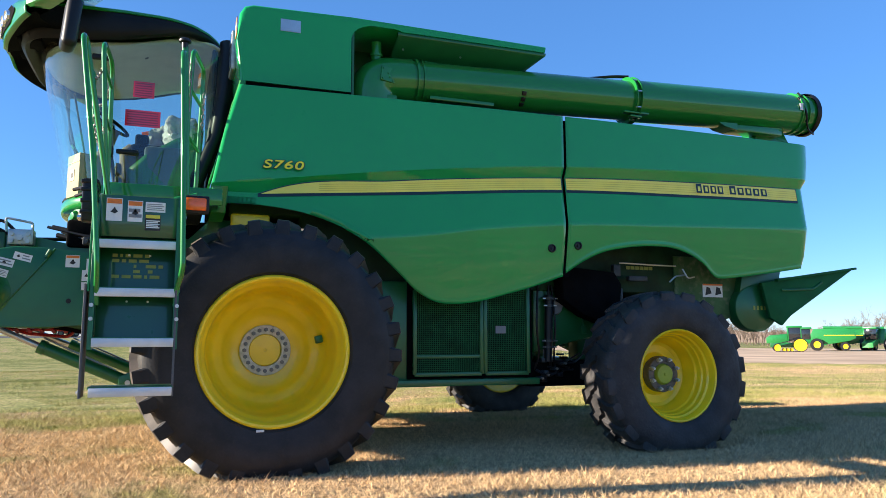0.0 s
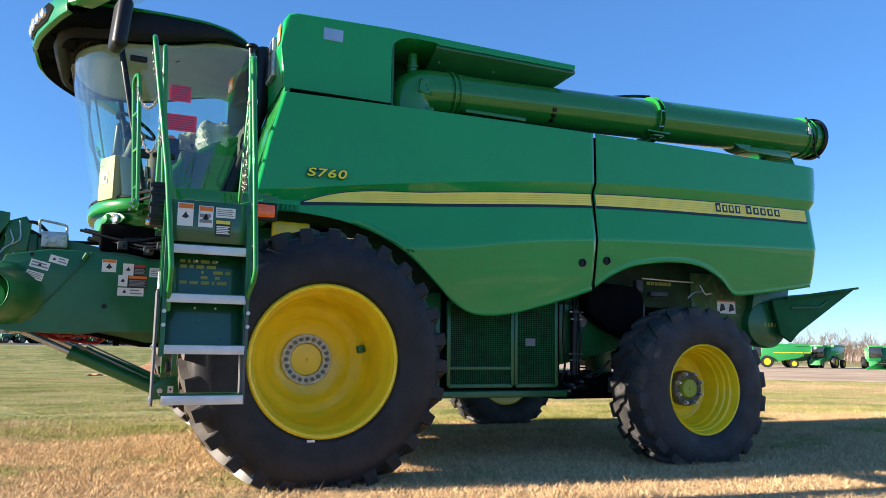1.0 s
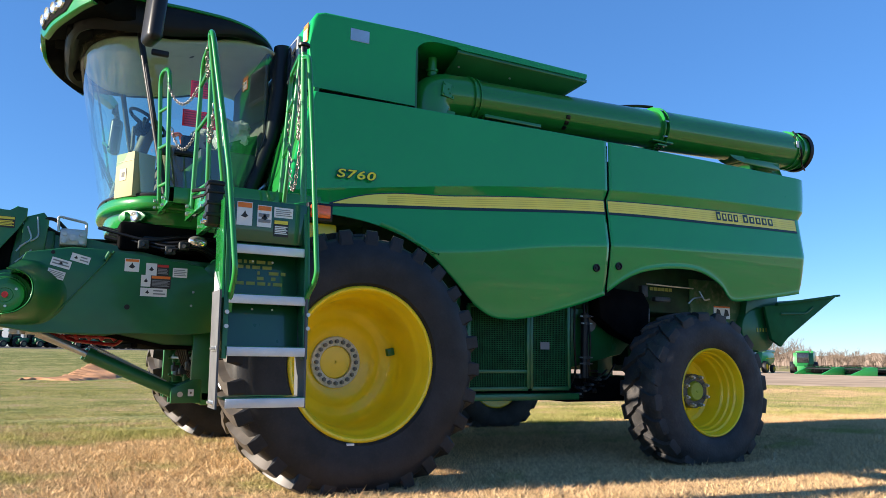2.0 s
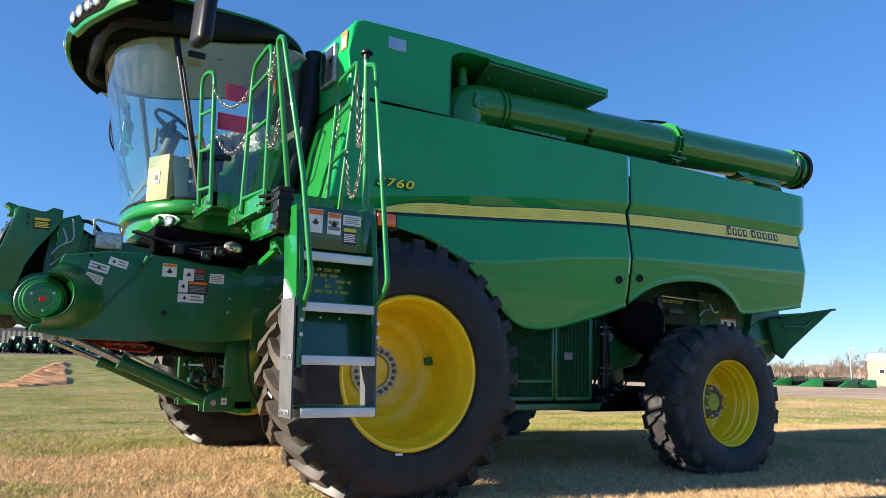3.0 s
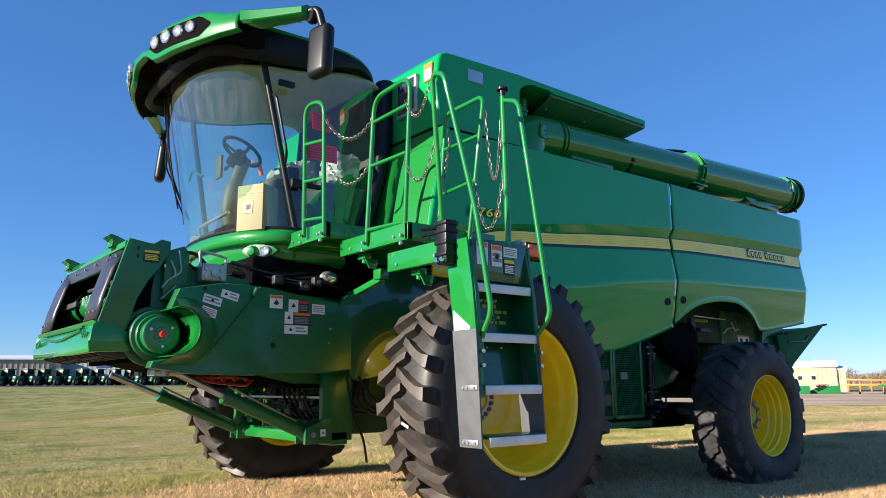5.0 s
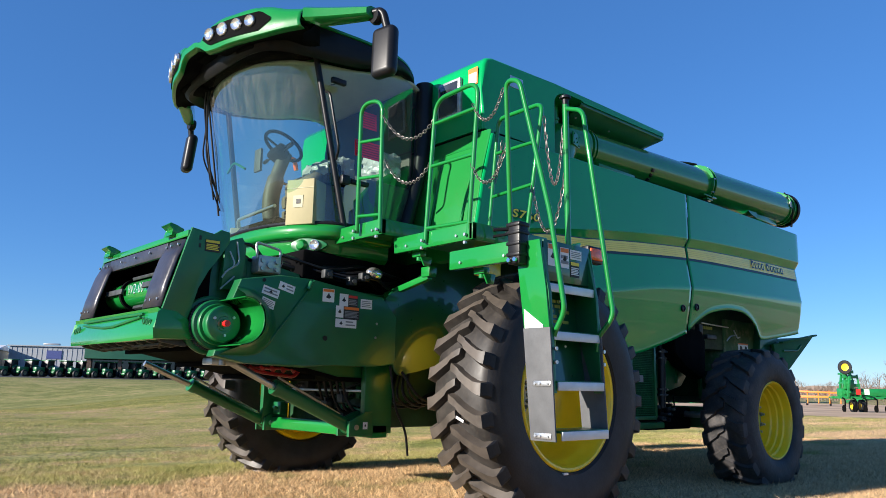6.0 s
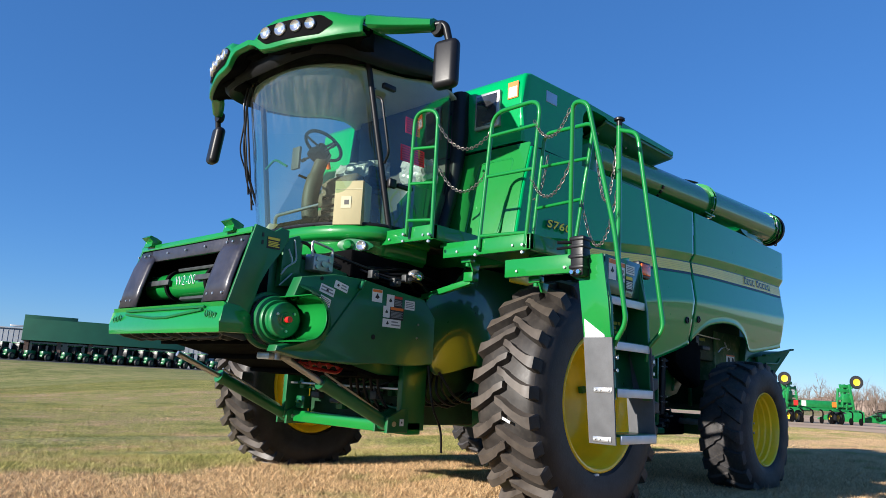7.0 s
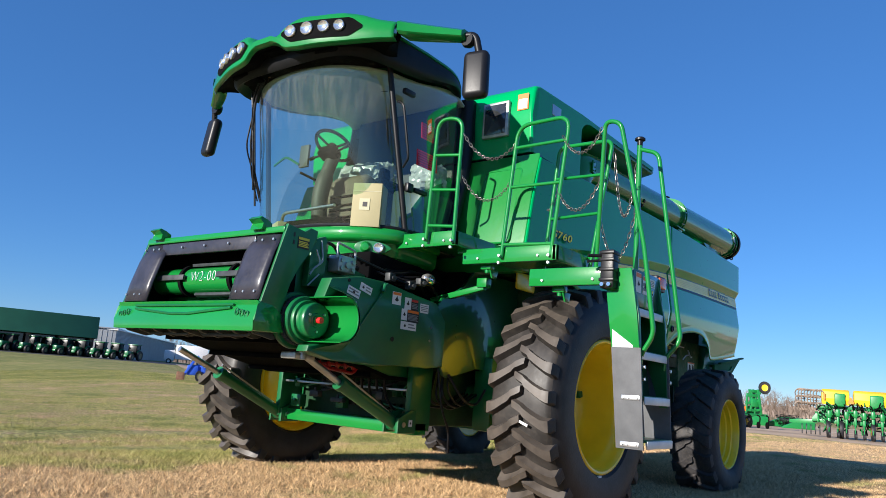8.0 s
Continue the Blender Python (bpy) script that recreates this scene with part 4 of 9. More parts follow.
bm = bmesh.new()
pipe(bm, rounded([(5.86, -1.50, 3.80), (5.92, -1.56, 3.62), (5.96, -1.50, 3.45), (6.12, -1.44, 3.40), (6.20, -1.36, 3.46), (6.16, -1.42, 3.62)], 0.08, 5), 0.010, 8)
part("auger_cable", bm, BLACK, auger, "looped black cable at the auger end")
bm = bmesh.new()
pipe(bm, rounded([(5.92, -1.44, 3.88), (6.00, -1.52, 3.72), (5.95, -1.50, 3.52)], 0.08, 5), 0.010, 8)
part("auger_cable", bm, BLACK, auger, "black cable at the auger end")
bm = bmesh.new()
prism(bm, [(5.35, 3.22), (5.95, 3.22), (5.80, 3.46), (5.45, 3.44)], "y", -1.30, -1.05, 0.01)
part("auger_lock", bm, GREEN, combine, "bright green lock bracket under the auger's end")
bm = bmesh.new()
box(bm, 5.83, 5.885, -1.552, -1.546, 3.635, 3.715, 0.001)
part("auger_sticker", bm, WHITE, auger, "small white sticker", 0)
bm = bmesh.new()
box(bm, 1.45, 2.10, -1.45, -1.38, 3.30, 3.335, 0.006)
part("auger_bracket", bm, GREEN, auger, "flat bracket below the tube")

# tank decals
bm = bmesh.new()
box(bm, 0.06, 0.235, -1.4945, -1.488, 3.745, 3.855, 0.002)
part("tank_plate", bm, STEEL, combine, "small grey name plate on the tank", 0)

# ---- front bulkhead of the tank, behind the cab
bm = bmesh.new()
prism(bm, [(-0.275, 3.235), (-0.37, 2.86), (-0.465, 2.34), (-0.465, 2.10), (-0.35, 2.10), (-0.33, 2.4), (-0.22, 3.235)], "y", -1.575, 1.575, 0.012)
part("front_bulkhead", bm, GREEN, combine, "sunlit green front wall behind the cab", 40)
bm = bmesh.new()
rows = [(-0.302, -1.42, 3.10), (-0.385, -1.42, 2.72), (-0.478, -1.42, 2.36), (-0.478, -1.02, 2.36), (-0.302, -1.02, 3.10)]
pipe(bm, rounded([(x - 0.004, y, z) for x, y, z in rows], 0.05, 4, True), 0.010, 8, True)
part("bulkhead_rib", bm, GREEN, combine, "pressed rib in the front wall")
bm = bmesh.new()
box(bm, -0.330, -0.285, -1.24, -0.94, 3.44, 3.80, 0.015)
win = part("tank_window", bm, GALV, combine, "grey-framed tank window")
bm = bmesh.new()
box(bm, -0.336, -0.329, -1.21, -0.97, 3.47, 3.77, 0.003)
part("tank_window_pane", bm, material("window_glass_dark", (0.03, 0.032, 0.035), 0.06, coat=1.0, vary=0.3), win, "dark glass")
for y0, y1, z0, z1, c in ((-1.44, -1.32, 3.68, 3.84, ORANGE), (-0.74, -0.64, 3.66, 3.76, WHITE)):
    bm = bmesh.new()
    box(bm, -0.3045, -0.2985, y0, y1, z0, z1, 0.001, Matrix.Translation((0.0, 0, 0)))
    d = part("warning_decal", bm, c, combine, "warning sticker on the tank front", 0)
    bm = bmesh.new()
    box(bm, -0.3075, -0.3045, y0 + 0.012, y1 - 0.012, z0 + 0.012, z1 - (0.05 if c is ORANGE else 0.02))
    part("decal_picture", bm, WHITE if c is ORANGE else GREYPRINT, d, "pictogram field", 0)

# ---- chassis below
# inner green darkened in place of the shade inside the machine
INNERSHADE = material("green_shaded_inside", (0.003, 0.032, 0.012), 0.6, vary=0.4, scale=5, fine=30, spec=0.25)
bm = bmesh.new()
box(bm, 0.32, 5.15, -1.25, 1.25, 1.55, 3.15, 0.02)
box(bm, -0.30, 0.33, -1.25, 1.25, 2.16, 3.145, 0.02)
part("separator_body", bm, INNERSHADE, combine, "inner filler body, green darkened for shade")
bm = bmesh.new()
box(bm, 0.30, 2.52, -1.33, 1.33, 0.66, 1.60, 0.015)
part("cleaning_shoe", bm, SHADEGREEN, combine, "dark green lower housing between the wheels")
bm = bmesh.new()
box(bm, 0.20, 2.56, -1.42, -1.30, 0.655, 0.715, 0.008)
part("lower_rail", bm, SHADEGREEN, combine, "green lower frame rail")
MESHMAT = material("perforated_screen", (0.006, 0.088, 0.028), 0.6, vary=0.3, scale=12, fine=60, spec=0.2)


def screen(x0, x1, z0, z1, y, braces):
    bm = bmesh.new()
    for a, b in (((x0, z0), (x1, z0)), ((x1, z0), (x1, z1)), ((x1, z1), (x0, z1)), ((x0, z1), (x0, z0))):
        beam(bm, (a[0], y, a[1]), (b[0], y, b[1]), 0.035, 0.035, 0.004, (0, 1, 0))
    for z in braces:
        beam(bm, (x0, y, z), (x1, y, z), 0.03, 0.03, 0.004, (0, 1, 0))
    fr = part("side_screen", bm, SHADEGREEN, combine, "green framed screen door of the engine bay")
    bm = bmesh.new()
    step = 0.018
    n = int((x1 - x0) / step)
    for i in range(1, n):
        x = lerp(x0, x1, i / n)
        box(bm, x - 0.003, x + 0.003, y - 0.004, y, z0, z1)
    k = int((z1 - z0) / step)
    for j in range(1, k):
        z = lerp(z0, z1, j / k)
        box(bm, x0, x1, y - 0.006, y - 0.002, z - 0.003, z + 0.003)
    part("wire_mesh", bm, MESHMAT, fr, "fine dark green wire mesh", 0)


screen(1.33, 1.98, 0.76, 1.52, -1.375, (0.92,))
screen(2.02, 2.46, 0.76, 1.60, -1.375, ())
# black sheet stands for the unlit space behind the mesh
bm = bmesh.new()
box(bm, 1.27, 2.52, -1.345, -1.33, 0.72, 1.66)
part("screen_backing", bm, MATBLACK, combine, "black sheet for the unlit space behind the screens")
bm = bmesh.new()
box(bm, 2.12, 2.225, -1.392, -1.386, 1.13, 1.20)


def clutter_bay():
    """Lift cylinder, fittings and lines in the open bay ahead of the rear wheel."""
    b = bmesh.new()
    rod(b, (2.715, -1.30, 0.86), (2.735, -1.30, 1.50), 0.040, 14)
    ram = part("bay_cylinder", b, BLACK, combine, "upright black cylinder ahead of the rear wheel")
    for z, r in ((1.47, 0.062), (1.40, 0.050), (1.06, 0.060), (1.00, 0.056)):
        b = bmesh.new()
        x = 2.715 + (z - 0.86) * 0.031
        lathe(b, [(0.0, -0.012), (r, -0.012), (r, 0.012), (0.0, 0.012)], 16, pose(x, -1.30, z))
        part("clamp_ring", b, CAST, ram, "dark clamp ring")
        b = bmesh.new()
        rod(b, (x - r - 0.02, -1.33, z), (x + r + 0.02, -1.33, z), 0.007, 6)
        part("clamp_bolt", b, STEEL, ram, "bright clamp bolt")
    b = bmesh.new()
    lathe(b, [(0.0, 0.03), (0.075, 0.03), (0.09, 0.0), (0.09, -0.02)], 24, pose(2.83, -1.235, 1.40, 90, 0, 0))
    part("bearing_cap", b, GREYPRINT, combine, "round grey bearing cap behind the cylinder")
    rng = random.Random(31)
    for k in range(11):
        x, z = rng.uniform(2.60, 2.90), rng.uniform(0.66, 0.92)
        s = rng.uniform(0.018, 0.05)
        b = bmesh.new()
        box(b, x, x + s * 1.4, -1.30 - rng.uniform(0, 0.04), -1.20, z, z + s, 0.006)
        part("bay_fitting", b, (CAST, BLACK, CAST)[k % 3], combine, "small dark hydraulic fitting")
        if k % 3 == 0:
            b = bmesh.new()
            rod(b, (x + s * 0.7, -1.36, z + s * 0.5), (x + s * 0.7, -1.25, z + s * 0.5), 0.011, 6)
            part("fitting_nut", b, STEEL, combine, "bright hose nut")
    for k in range(5):
        x0, z0 = rng.uniform(2.6, 2.8), rng.uniform(0.70, 0.9)
        x1, z1 = rng.uniform(3.0, 3.3), rng.uniform(0.78, 1.0)
        b = bmesh.new()
        pipe(b, rounded([(x0, -1.26, z0), ((x0 + x1) / 2, -1.28, min(z0, z1) - 0.03), (x1, -1.10, z1)], 0.06, 4), 0.010, 7)
        part("bay_hose", b, BLACK, combine, "thin black hose")
    b = bmesh.new()
    box(b, 2.54, 3.42, -1.24, -0.72, 0.62, 0.86, 0.02)
    part("axle_cover", b, MATBLACK, combine, "black cover under the axle")
    for z in (1.02, 1.19, 1.36):
        b = bmesh.new()
        x = 2.78 + (z - 1.0) * 0.1
        rod(b, (x, -1.235, z), (x, -1.215, z), 0.012, 8)
        part("pan_bolt", b, STEEL, combine, "small bolt on the side sheet")
    b = bmesh.new()
    box(b, 3.14, 3.20, -1.235, -1.218, 1.13, 1.21, 0.004)
    beam(b, (3.165, -1.228, 1.20), (3.10, -1.228, 1.50), 0.03, 0.014, 0.003)
    part("sheet_bracket", b, SHADEGREEN, combine, "green bracket on the side sheet")
part("screen_plate", bm, GREYPRINT, combine, "small white plate on the screen", 0)
for dx, r in ((-0.03, 0.011), (0.085, 0.013), (0.12, 0.010)):
    bm = bmesh.new()
    pipe(bm, rounded([(2.66 + dx, -1.27, 1.60), (2.63 + dx * 1.4, -1.31, 1.2), (2.67 + dx, -1.27, 0.9), (2.62 + dx * 2, -1.2, 0.70)], 0.1, 4), r, 8)
    part("hydraulic_hose", bm, BLACK, combine, "black hydraulic hose")
bm = bmesh.new()
pipe(bm, rounded([(2.58, -1.30, 0.78), (2.70, -1.32, 0.72), (2.85, -1.25, 0.76), (2.95, -1.15, 0.85)], 0.06, 4), 0.014, 8)
part("hydraulic_hose", bm, BLACK, combine, "black hydraulic hose")
bm = bmesh.new()
prism(bm, [(2.60, 0.95), (3.28, 1.10), (3.60, 1.40), (3.60, 1.75), (2.60, 1.75)], "y", -1.22, 1.22, 0.02)
part("grain_pan", bm, SHADEGREEN, combine, "sloping dark green underside panel")
bm = bmesh.new()
prism(bm, [(2.80, 1.66), (2.82, 1.45), (3.05, 1.30), (3.38, 1.18), (3.46, 1.22), (3.50, 1.62), (3.42, 1.74), (2.9, 1.78)], "y", -1.44, -1.24, 0.05)
part("black_cover", bm, MATBLACK, combine, "black sheet cover ahead of the rear wheel")
for x, z, w, h in ((3.42, 1.70, 0.08, 0.12), (3.60, 1.66, 0.22, 0.05), (3.46, 1.44, 0.06, 0.14)):
    bm = bmesh.new()
    box(bm, x, x + w, -1.40, -1.34, z, z + h, 0.006)
    part("valve_block", bm, CAST, combine, "small dark valve block under the panel")
bm = bmesh.new()
pipe(bm, rounded([(3.5, -1.38, 1.84), (3.9, -1.38, 1.83), (4.2, -1.36, 1.83)], 0.1, 3), 0.008, 6)
pipe(bm, rounded([(4.10, -1.38, 1.66), (4.16, -1.40, 1.72), (4.30, -1.40, 1.74)], 0.03, 3), 0.009, 6)
pipe(bm, rounded([(4.25, -1.40, 1.80), (4.30, -1.42, 1.70), (4.40, -1.40, 1.72)], 0.03, 3), 0.009, 6)
part("steel_line", bm, STEEL, combine, "thin bare steel lines")
clutter_bay()
bm = bmesh.new()
beam(bm, (3.586, -1.72, 0.75), (3.586, 1.72, 0.75), 0.22, 0.24, 0.02)
beam(bm, (2.4, -0.95, 0.78), (3.5, -0.75, 0.78), 0.12, 0.16, 0.01)
beam(bm, (2.4, 0.95, 0.78), (3.5, 0.75, 0.78), 0.12, 0.16, 0.01)
beam(bm, (3.5, -0.6, 0.8), (3.5, -0.6, 1.6), 0.22, 0.2, 0.01)
beam(bm, (3.5, 0.6, 0.8), (3.5, 0.6, 1.6), 0.22, 0.2, 0.01)
part("rear_axle", bm, SHADEGREEN, combine, "dark green rear steering axle")
bm = bmesh.new()
rod(bm, (3.30, -1.55, 0.78), (3.30, -0.4, 0.80), 0.035, 12)
rod(bm, (3.30, -1.7, 0.78), (3.30, -1.5, 0.78), 0.018, 10)
part("steering_cylinder", bm, STEEL, combine, "steel steering cylinder")
# straw hood and chaff spreader
HOOD = material("hood_paint", (0.055, 0.120, 0.045), 0.6, vary=0.3, scale=3, fine=14, dust=0.55, spec=0.2)
bm = bmesh.new()
prism(bm, [(4.25, 1.25), (4.25, 1.95), (5.48, 1.95), (5.62, 1.74), (5.10, 1.34), (4.7, 1.22)], "y", -1.27, 1.27, 0.02)
part("straw_hood", bm, HOOD, combine, "dusty grey-green straw hood")
bm = bmesh.new()
prism(bm, [(5.22 + 0.275 * math.cos(q) * (1.12 if math.cos(q) > 0 else 1.0), 1.405 + 0.255 * math.sin(q)) for q in np.linspace(0, 2 * math.pi, 33)[:-1]], "y", -1.37, -1.22, 0.02)
prism(bm, [(5.0, 1.50), (5.10, 1.90), (5.62, 1.90), (5.50, 1.45)], "y", -1.36, -1.23, 0.01)
part("chopper_housing", bm, SHADEGREEN, combine, "round-cornered chopper housing")
bm = bmesh.new()
prism(bm, [(5.24, 1.675), (6.58, 1.865), (6.46, 1.80), (5.62, 1.33), (5.50, 1.22), (5.34, 1.30)], "y", -1.45, -1.41, 0.004)
prism(bm, [(5.40, 1.70), (6.58, 1.865), (6.46, 1.80), (5.62, 1.33), (5.50, 1.22), (5.34, 1.30)], "y", 1.41, 1.45, 0.004)
beam(bm, (5.34, 0, 1.66), (6.40, 0, 1.815), 2.84, 0.03, 0.004)
beam(bm, (5.42, -1.47, 1.705), (6.58, -1.47, 1.868), 0.05, 0.025, 0.004)
# machine green darkened like the shaded parts, without sky gloss
part("spreader_chute", bm, material("chute_green_shaded", (0.004, 0.105, 0.032), 0.6, vary=0.15, spec=0.15), combine, "dark green tailboard sloping up behind")
# added dark filler closing the belly gap, in the shaded inner green
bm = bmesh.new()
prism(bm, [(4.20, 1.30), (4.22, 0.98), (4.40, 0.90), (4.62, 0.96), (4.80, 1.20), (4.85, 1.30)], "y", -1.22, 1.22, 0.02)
part("hood_floor", bm, INNERSHADE, combine, "dark filler under the straw hood")
for y in (-0.95, -0.35, 0.35, 0.95):
    bm = bmesh.new()
    beam(bm, (4.18, y, 1.30), (4.20, y, 0.96), 0.04, 0.05, 0.006)
    part("pan_rib", bm, SHADEGREEN, combine, "green rib on the filler under the hood")
bm = bmesh.new()
pipe(bm, rounded([(5.50, -1.46, 1.60), (5.95, -1.46, 1.62), (6.08, -1.46, 1.70)], 0.05, 4), 0.012, 8)
part("chute_rod", bm, SHADEGREEN, combine, "bent green rod on the tailboard")
bm = bmesh.new()
box(bm, 4.60, 4.86, -1.279, -1.272, 1.52, 1.66, 0.001)
d = part("warning_decal", bm, WHITE, combine, "white warning sticker with pictograms", 0)
bm = bmesh.new()
box(bm, 4.60, 4.86, -1.283, -1.278, 1.645, 1.662)
part("decal_band", bm, ORANGE, d, "orange band", 0)
for x in (4.62, 4.75):
    bm = bmesh.new()
    prism(bm, [(x + 0.01, 1.54), (x + 0.09, 1.56), (x + 0.07, 1.62), (x + 0.03, 1.63)], "y", -1.284, -1.279)
    part("decal_pictogram", bm, BLACKPRINT, d, "black pictogram", 0)
bm = bmesh.new()
lathe(bm, [(0.0, 0.02), (0.10, 0.02), (0.13, 0.0), (0.13, -0.05)], 28, pose(5.83, -1.30, 2.85, 0, 90, 0))
part("rear_lamp", bm, BLACK, combine, "round black rear lamp")
for i in range(4):
    bm = bmesh.new()
    box(bm, 5.18 + 0.05 * i, 5.205 + 0.05 * i, -1.375, -1.372, 1.385, 1.43)
    part("gold_mark", bm, GOLDPRINT, combine, "small gold print bar", 0)
bm = bmesh.new()
for i in range(6):
    box(bm, 3.66 + 0.055 * i, 3.705 + 0.055 * i, -1.262, -1.256, 1.79, 1.825)
part("gold_mark", bm, GOLDPRINT, combine, "row of gold print bars", 0)

# yellow plate just behind the tyre's upper edge
bm = bmesh.new()
box(bm, -0.30, 0.02, -1.43, -1.40, 1.97, 2.125, 0.02)
part("yellow_guard", bm, YELLOW, combine, "yellow plate above the front tyre")

# ---- cab
def pillar_x(z):
    return -1.28 - (z - 2.32) * 0.20


def pillar_y(z):
    return 0.89 - (z - 2.32) * 0.065


def rear_x(z):
    return float(np.interp(z, [2.30, 2.51, 2.95, 3.40, 3.75], [-0.64, -0.58, -0.43, -0.36, -0.34]))


def door_top(x):
    """Lower edge of the roof band along the doors: it arches up over the rear half of the door."""
    return float(np.interp(x, [-1.75, -1.5, -1.25, -1.08, -0.95, -0.80, -0.65, -0.50, -0.42, -0.33], [3.665, 3.68, 3.712, 3.742, 3.780, 3.822, 3.840, 3.835, 3.80, 3.745]))


def roof_edge(x):
    """Upper edge of the roof band: level, then falling at the rear corner."""
    return float(np.interp(x, [-2.1, -1.5, -1.2, -0.9, -0.65, -0.50, -0.40, -0.32], [3.935, 3.950, 3.955, 3.948, 3.928, 3.895, 3.855, 3.800]))


def nose(u, z, grow=0.0):
    """Point of the curved windscreen; u from -1 (left pillar) to 1."""
    b = max(0.0, 1 - abs(u) ** 2.3) ** 0.58
    return Vector((pillar_x(z) - grow - 0.43 * b, u * (pillar_y(z) + grow), z))


cab = part("cab_floor", prism(bmesh.new(), [tuple(nose(lerp(-1, 1, k / 24), 2.30, -0.02))[:2] for k in range(25)] + [(-0.50, 0.86), (-0.50, -0.86)], "z", 2.24, 2.31), TRIM, combine, "dark cab floor")

us = [math.sin(lerp(-math.pi / 2, math.pi / 2, k / 36)) for k in range(37)]
bm = bmesh.new()
sheet(bm, [[nose(u, lerp(2.315, 3.74, j / 18)) for u in us] for j in range(19)])
part("windscreen", bm, PANE, cab, "large curved windscreen with dust streaks", 80)
for s in (-1, 1):
    bm = bmesh.new()
    rows = []
    for j in range(15):
        row = []
        for k in range(15):
            t = k / 14
            x = lerp(pillar_x(3.0) + 0.02, rear_x(3.0) - 0.03, t)
            z = lerp(2.33, door_top(lerp(-1.54, -0.40, t)) + 0.015, j / 14)
            row.append((lerp(pillar_x(z) + 0.02, rear_x(z) - 0.03, t), s * (pillar_y(z) + 0.045 * math.sin(math.pi * t) - 0.06 * t * t), z))
        rows.append(row)
    sheet(bm, rows)
    part("cab_door_glass", bm, DOORPANE, cab, "tall clear door window", 80)
    bm = bmesh.new()
    pipe(bm, [(pillar_x(z), s * (pillar_y(z) + 0.004), z) for z in np.linspace(2.28, 3.76, 12)], 0.026, 10)
    part("front_pillar", bm, BLACK, cab, "slim black front pillar")
    bm = bmesh.new()
    pipe(bm, [(rear_x(z) + 0.02, s * (pillar_y(z) - 0.050), z) for z in np.linspace(2.26, 3.86, 15)], [0.060 + 0.026 * smooth01((z - 2.9) / 0.6) for z in np.linspace(2.26, 3.86, 15)], 14)
    part("rear_pillar", bm, BLACK, cab, "thick black rear pillar with rounded corner")
    bm = bmesh.new()
    pipe(bm, rounded([(pillar_x(2.33), s * pillar_y(2.33), 2.33), (-0.95, s * 0.925, 2.33), (rear_x(2.33), s * 0.83, 2.33)], 0.3, 6), 0.018, 8)
    part("door_sill", bm, BLACK, cab, "black rubber door sill")
bm = bmesh.new()
pipe(bm, [nose(u, 2.325, 0.006) for u in us], 0.020, 8)
part("windscreen_seal", bm, BLACK, cab, "black seal under the windscreen")
bm = bmesh.new()
box(bm, -0.56, -0.50, -0.80, 0.80, 2.28, 2.62, 0.01)
box(bm, -0.47, -0.43, -0.72, 0.60, 2.60, 3.80, 0.02)
part("rear_panel", bm, TRIM, cab, "dark trim on the cab's rear wall")
bm = bmesh.new()
box(bm, -0.40, -0.34, -0.78, 0.78, 3.66, 3.80, 0.01)
part("cab_rear_wall", bm, TRIM, cab, "grey trim on the cab's rear wall")
bm = bmesh.new()
rows = []
for j in range(13):
    v = j / 12
    row = []
    for k in range(17):
        u = lerp(-1, 1, k / 16)
        x = lerp(nose(u, 3.66, -0.03).x, -0.36, v)
        edge = abs(u) ** 3
        row.append((x, u * lerp(pillar_y(3.7), 0.76, v), lerp(3.69 + 0.13 * smooth01(v * 1.6), door_top(x) + 0.012, edge)))
    rows.append(row)
sheet(bm, rows)
so = part("headliner", bm, LINER, cab, "pale grey moulded cab headliner", 60).modifiers.new("thickness", "SOLIDIFY")
so.thickness = 0.02
for x, y, rx, ry in ((-1.15, -0.30, 0.11, 0.07), (-0.80, 0.10, 0.12, 0.08), (-1.45, -0.45, 0.05, 0.03)):
    bm = bmesh.new()
    lathe(bm, [(0.0, -0.012), (1.0, -0.010), (1.05, 0.0)], 24, Matrix.Translation((x, y, 3.69 + 0.13 * smooth01((x + 1.95) / 1.0) - 0.006)) @ Matrix.Diagonal((rx, ry, 1, 1)))
    part("headliner_vent", bm, TRIM, cab, "oval vent in the headliner")

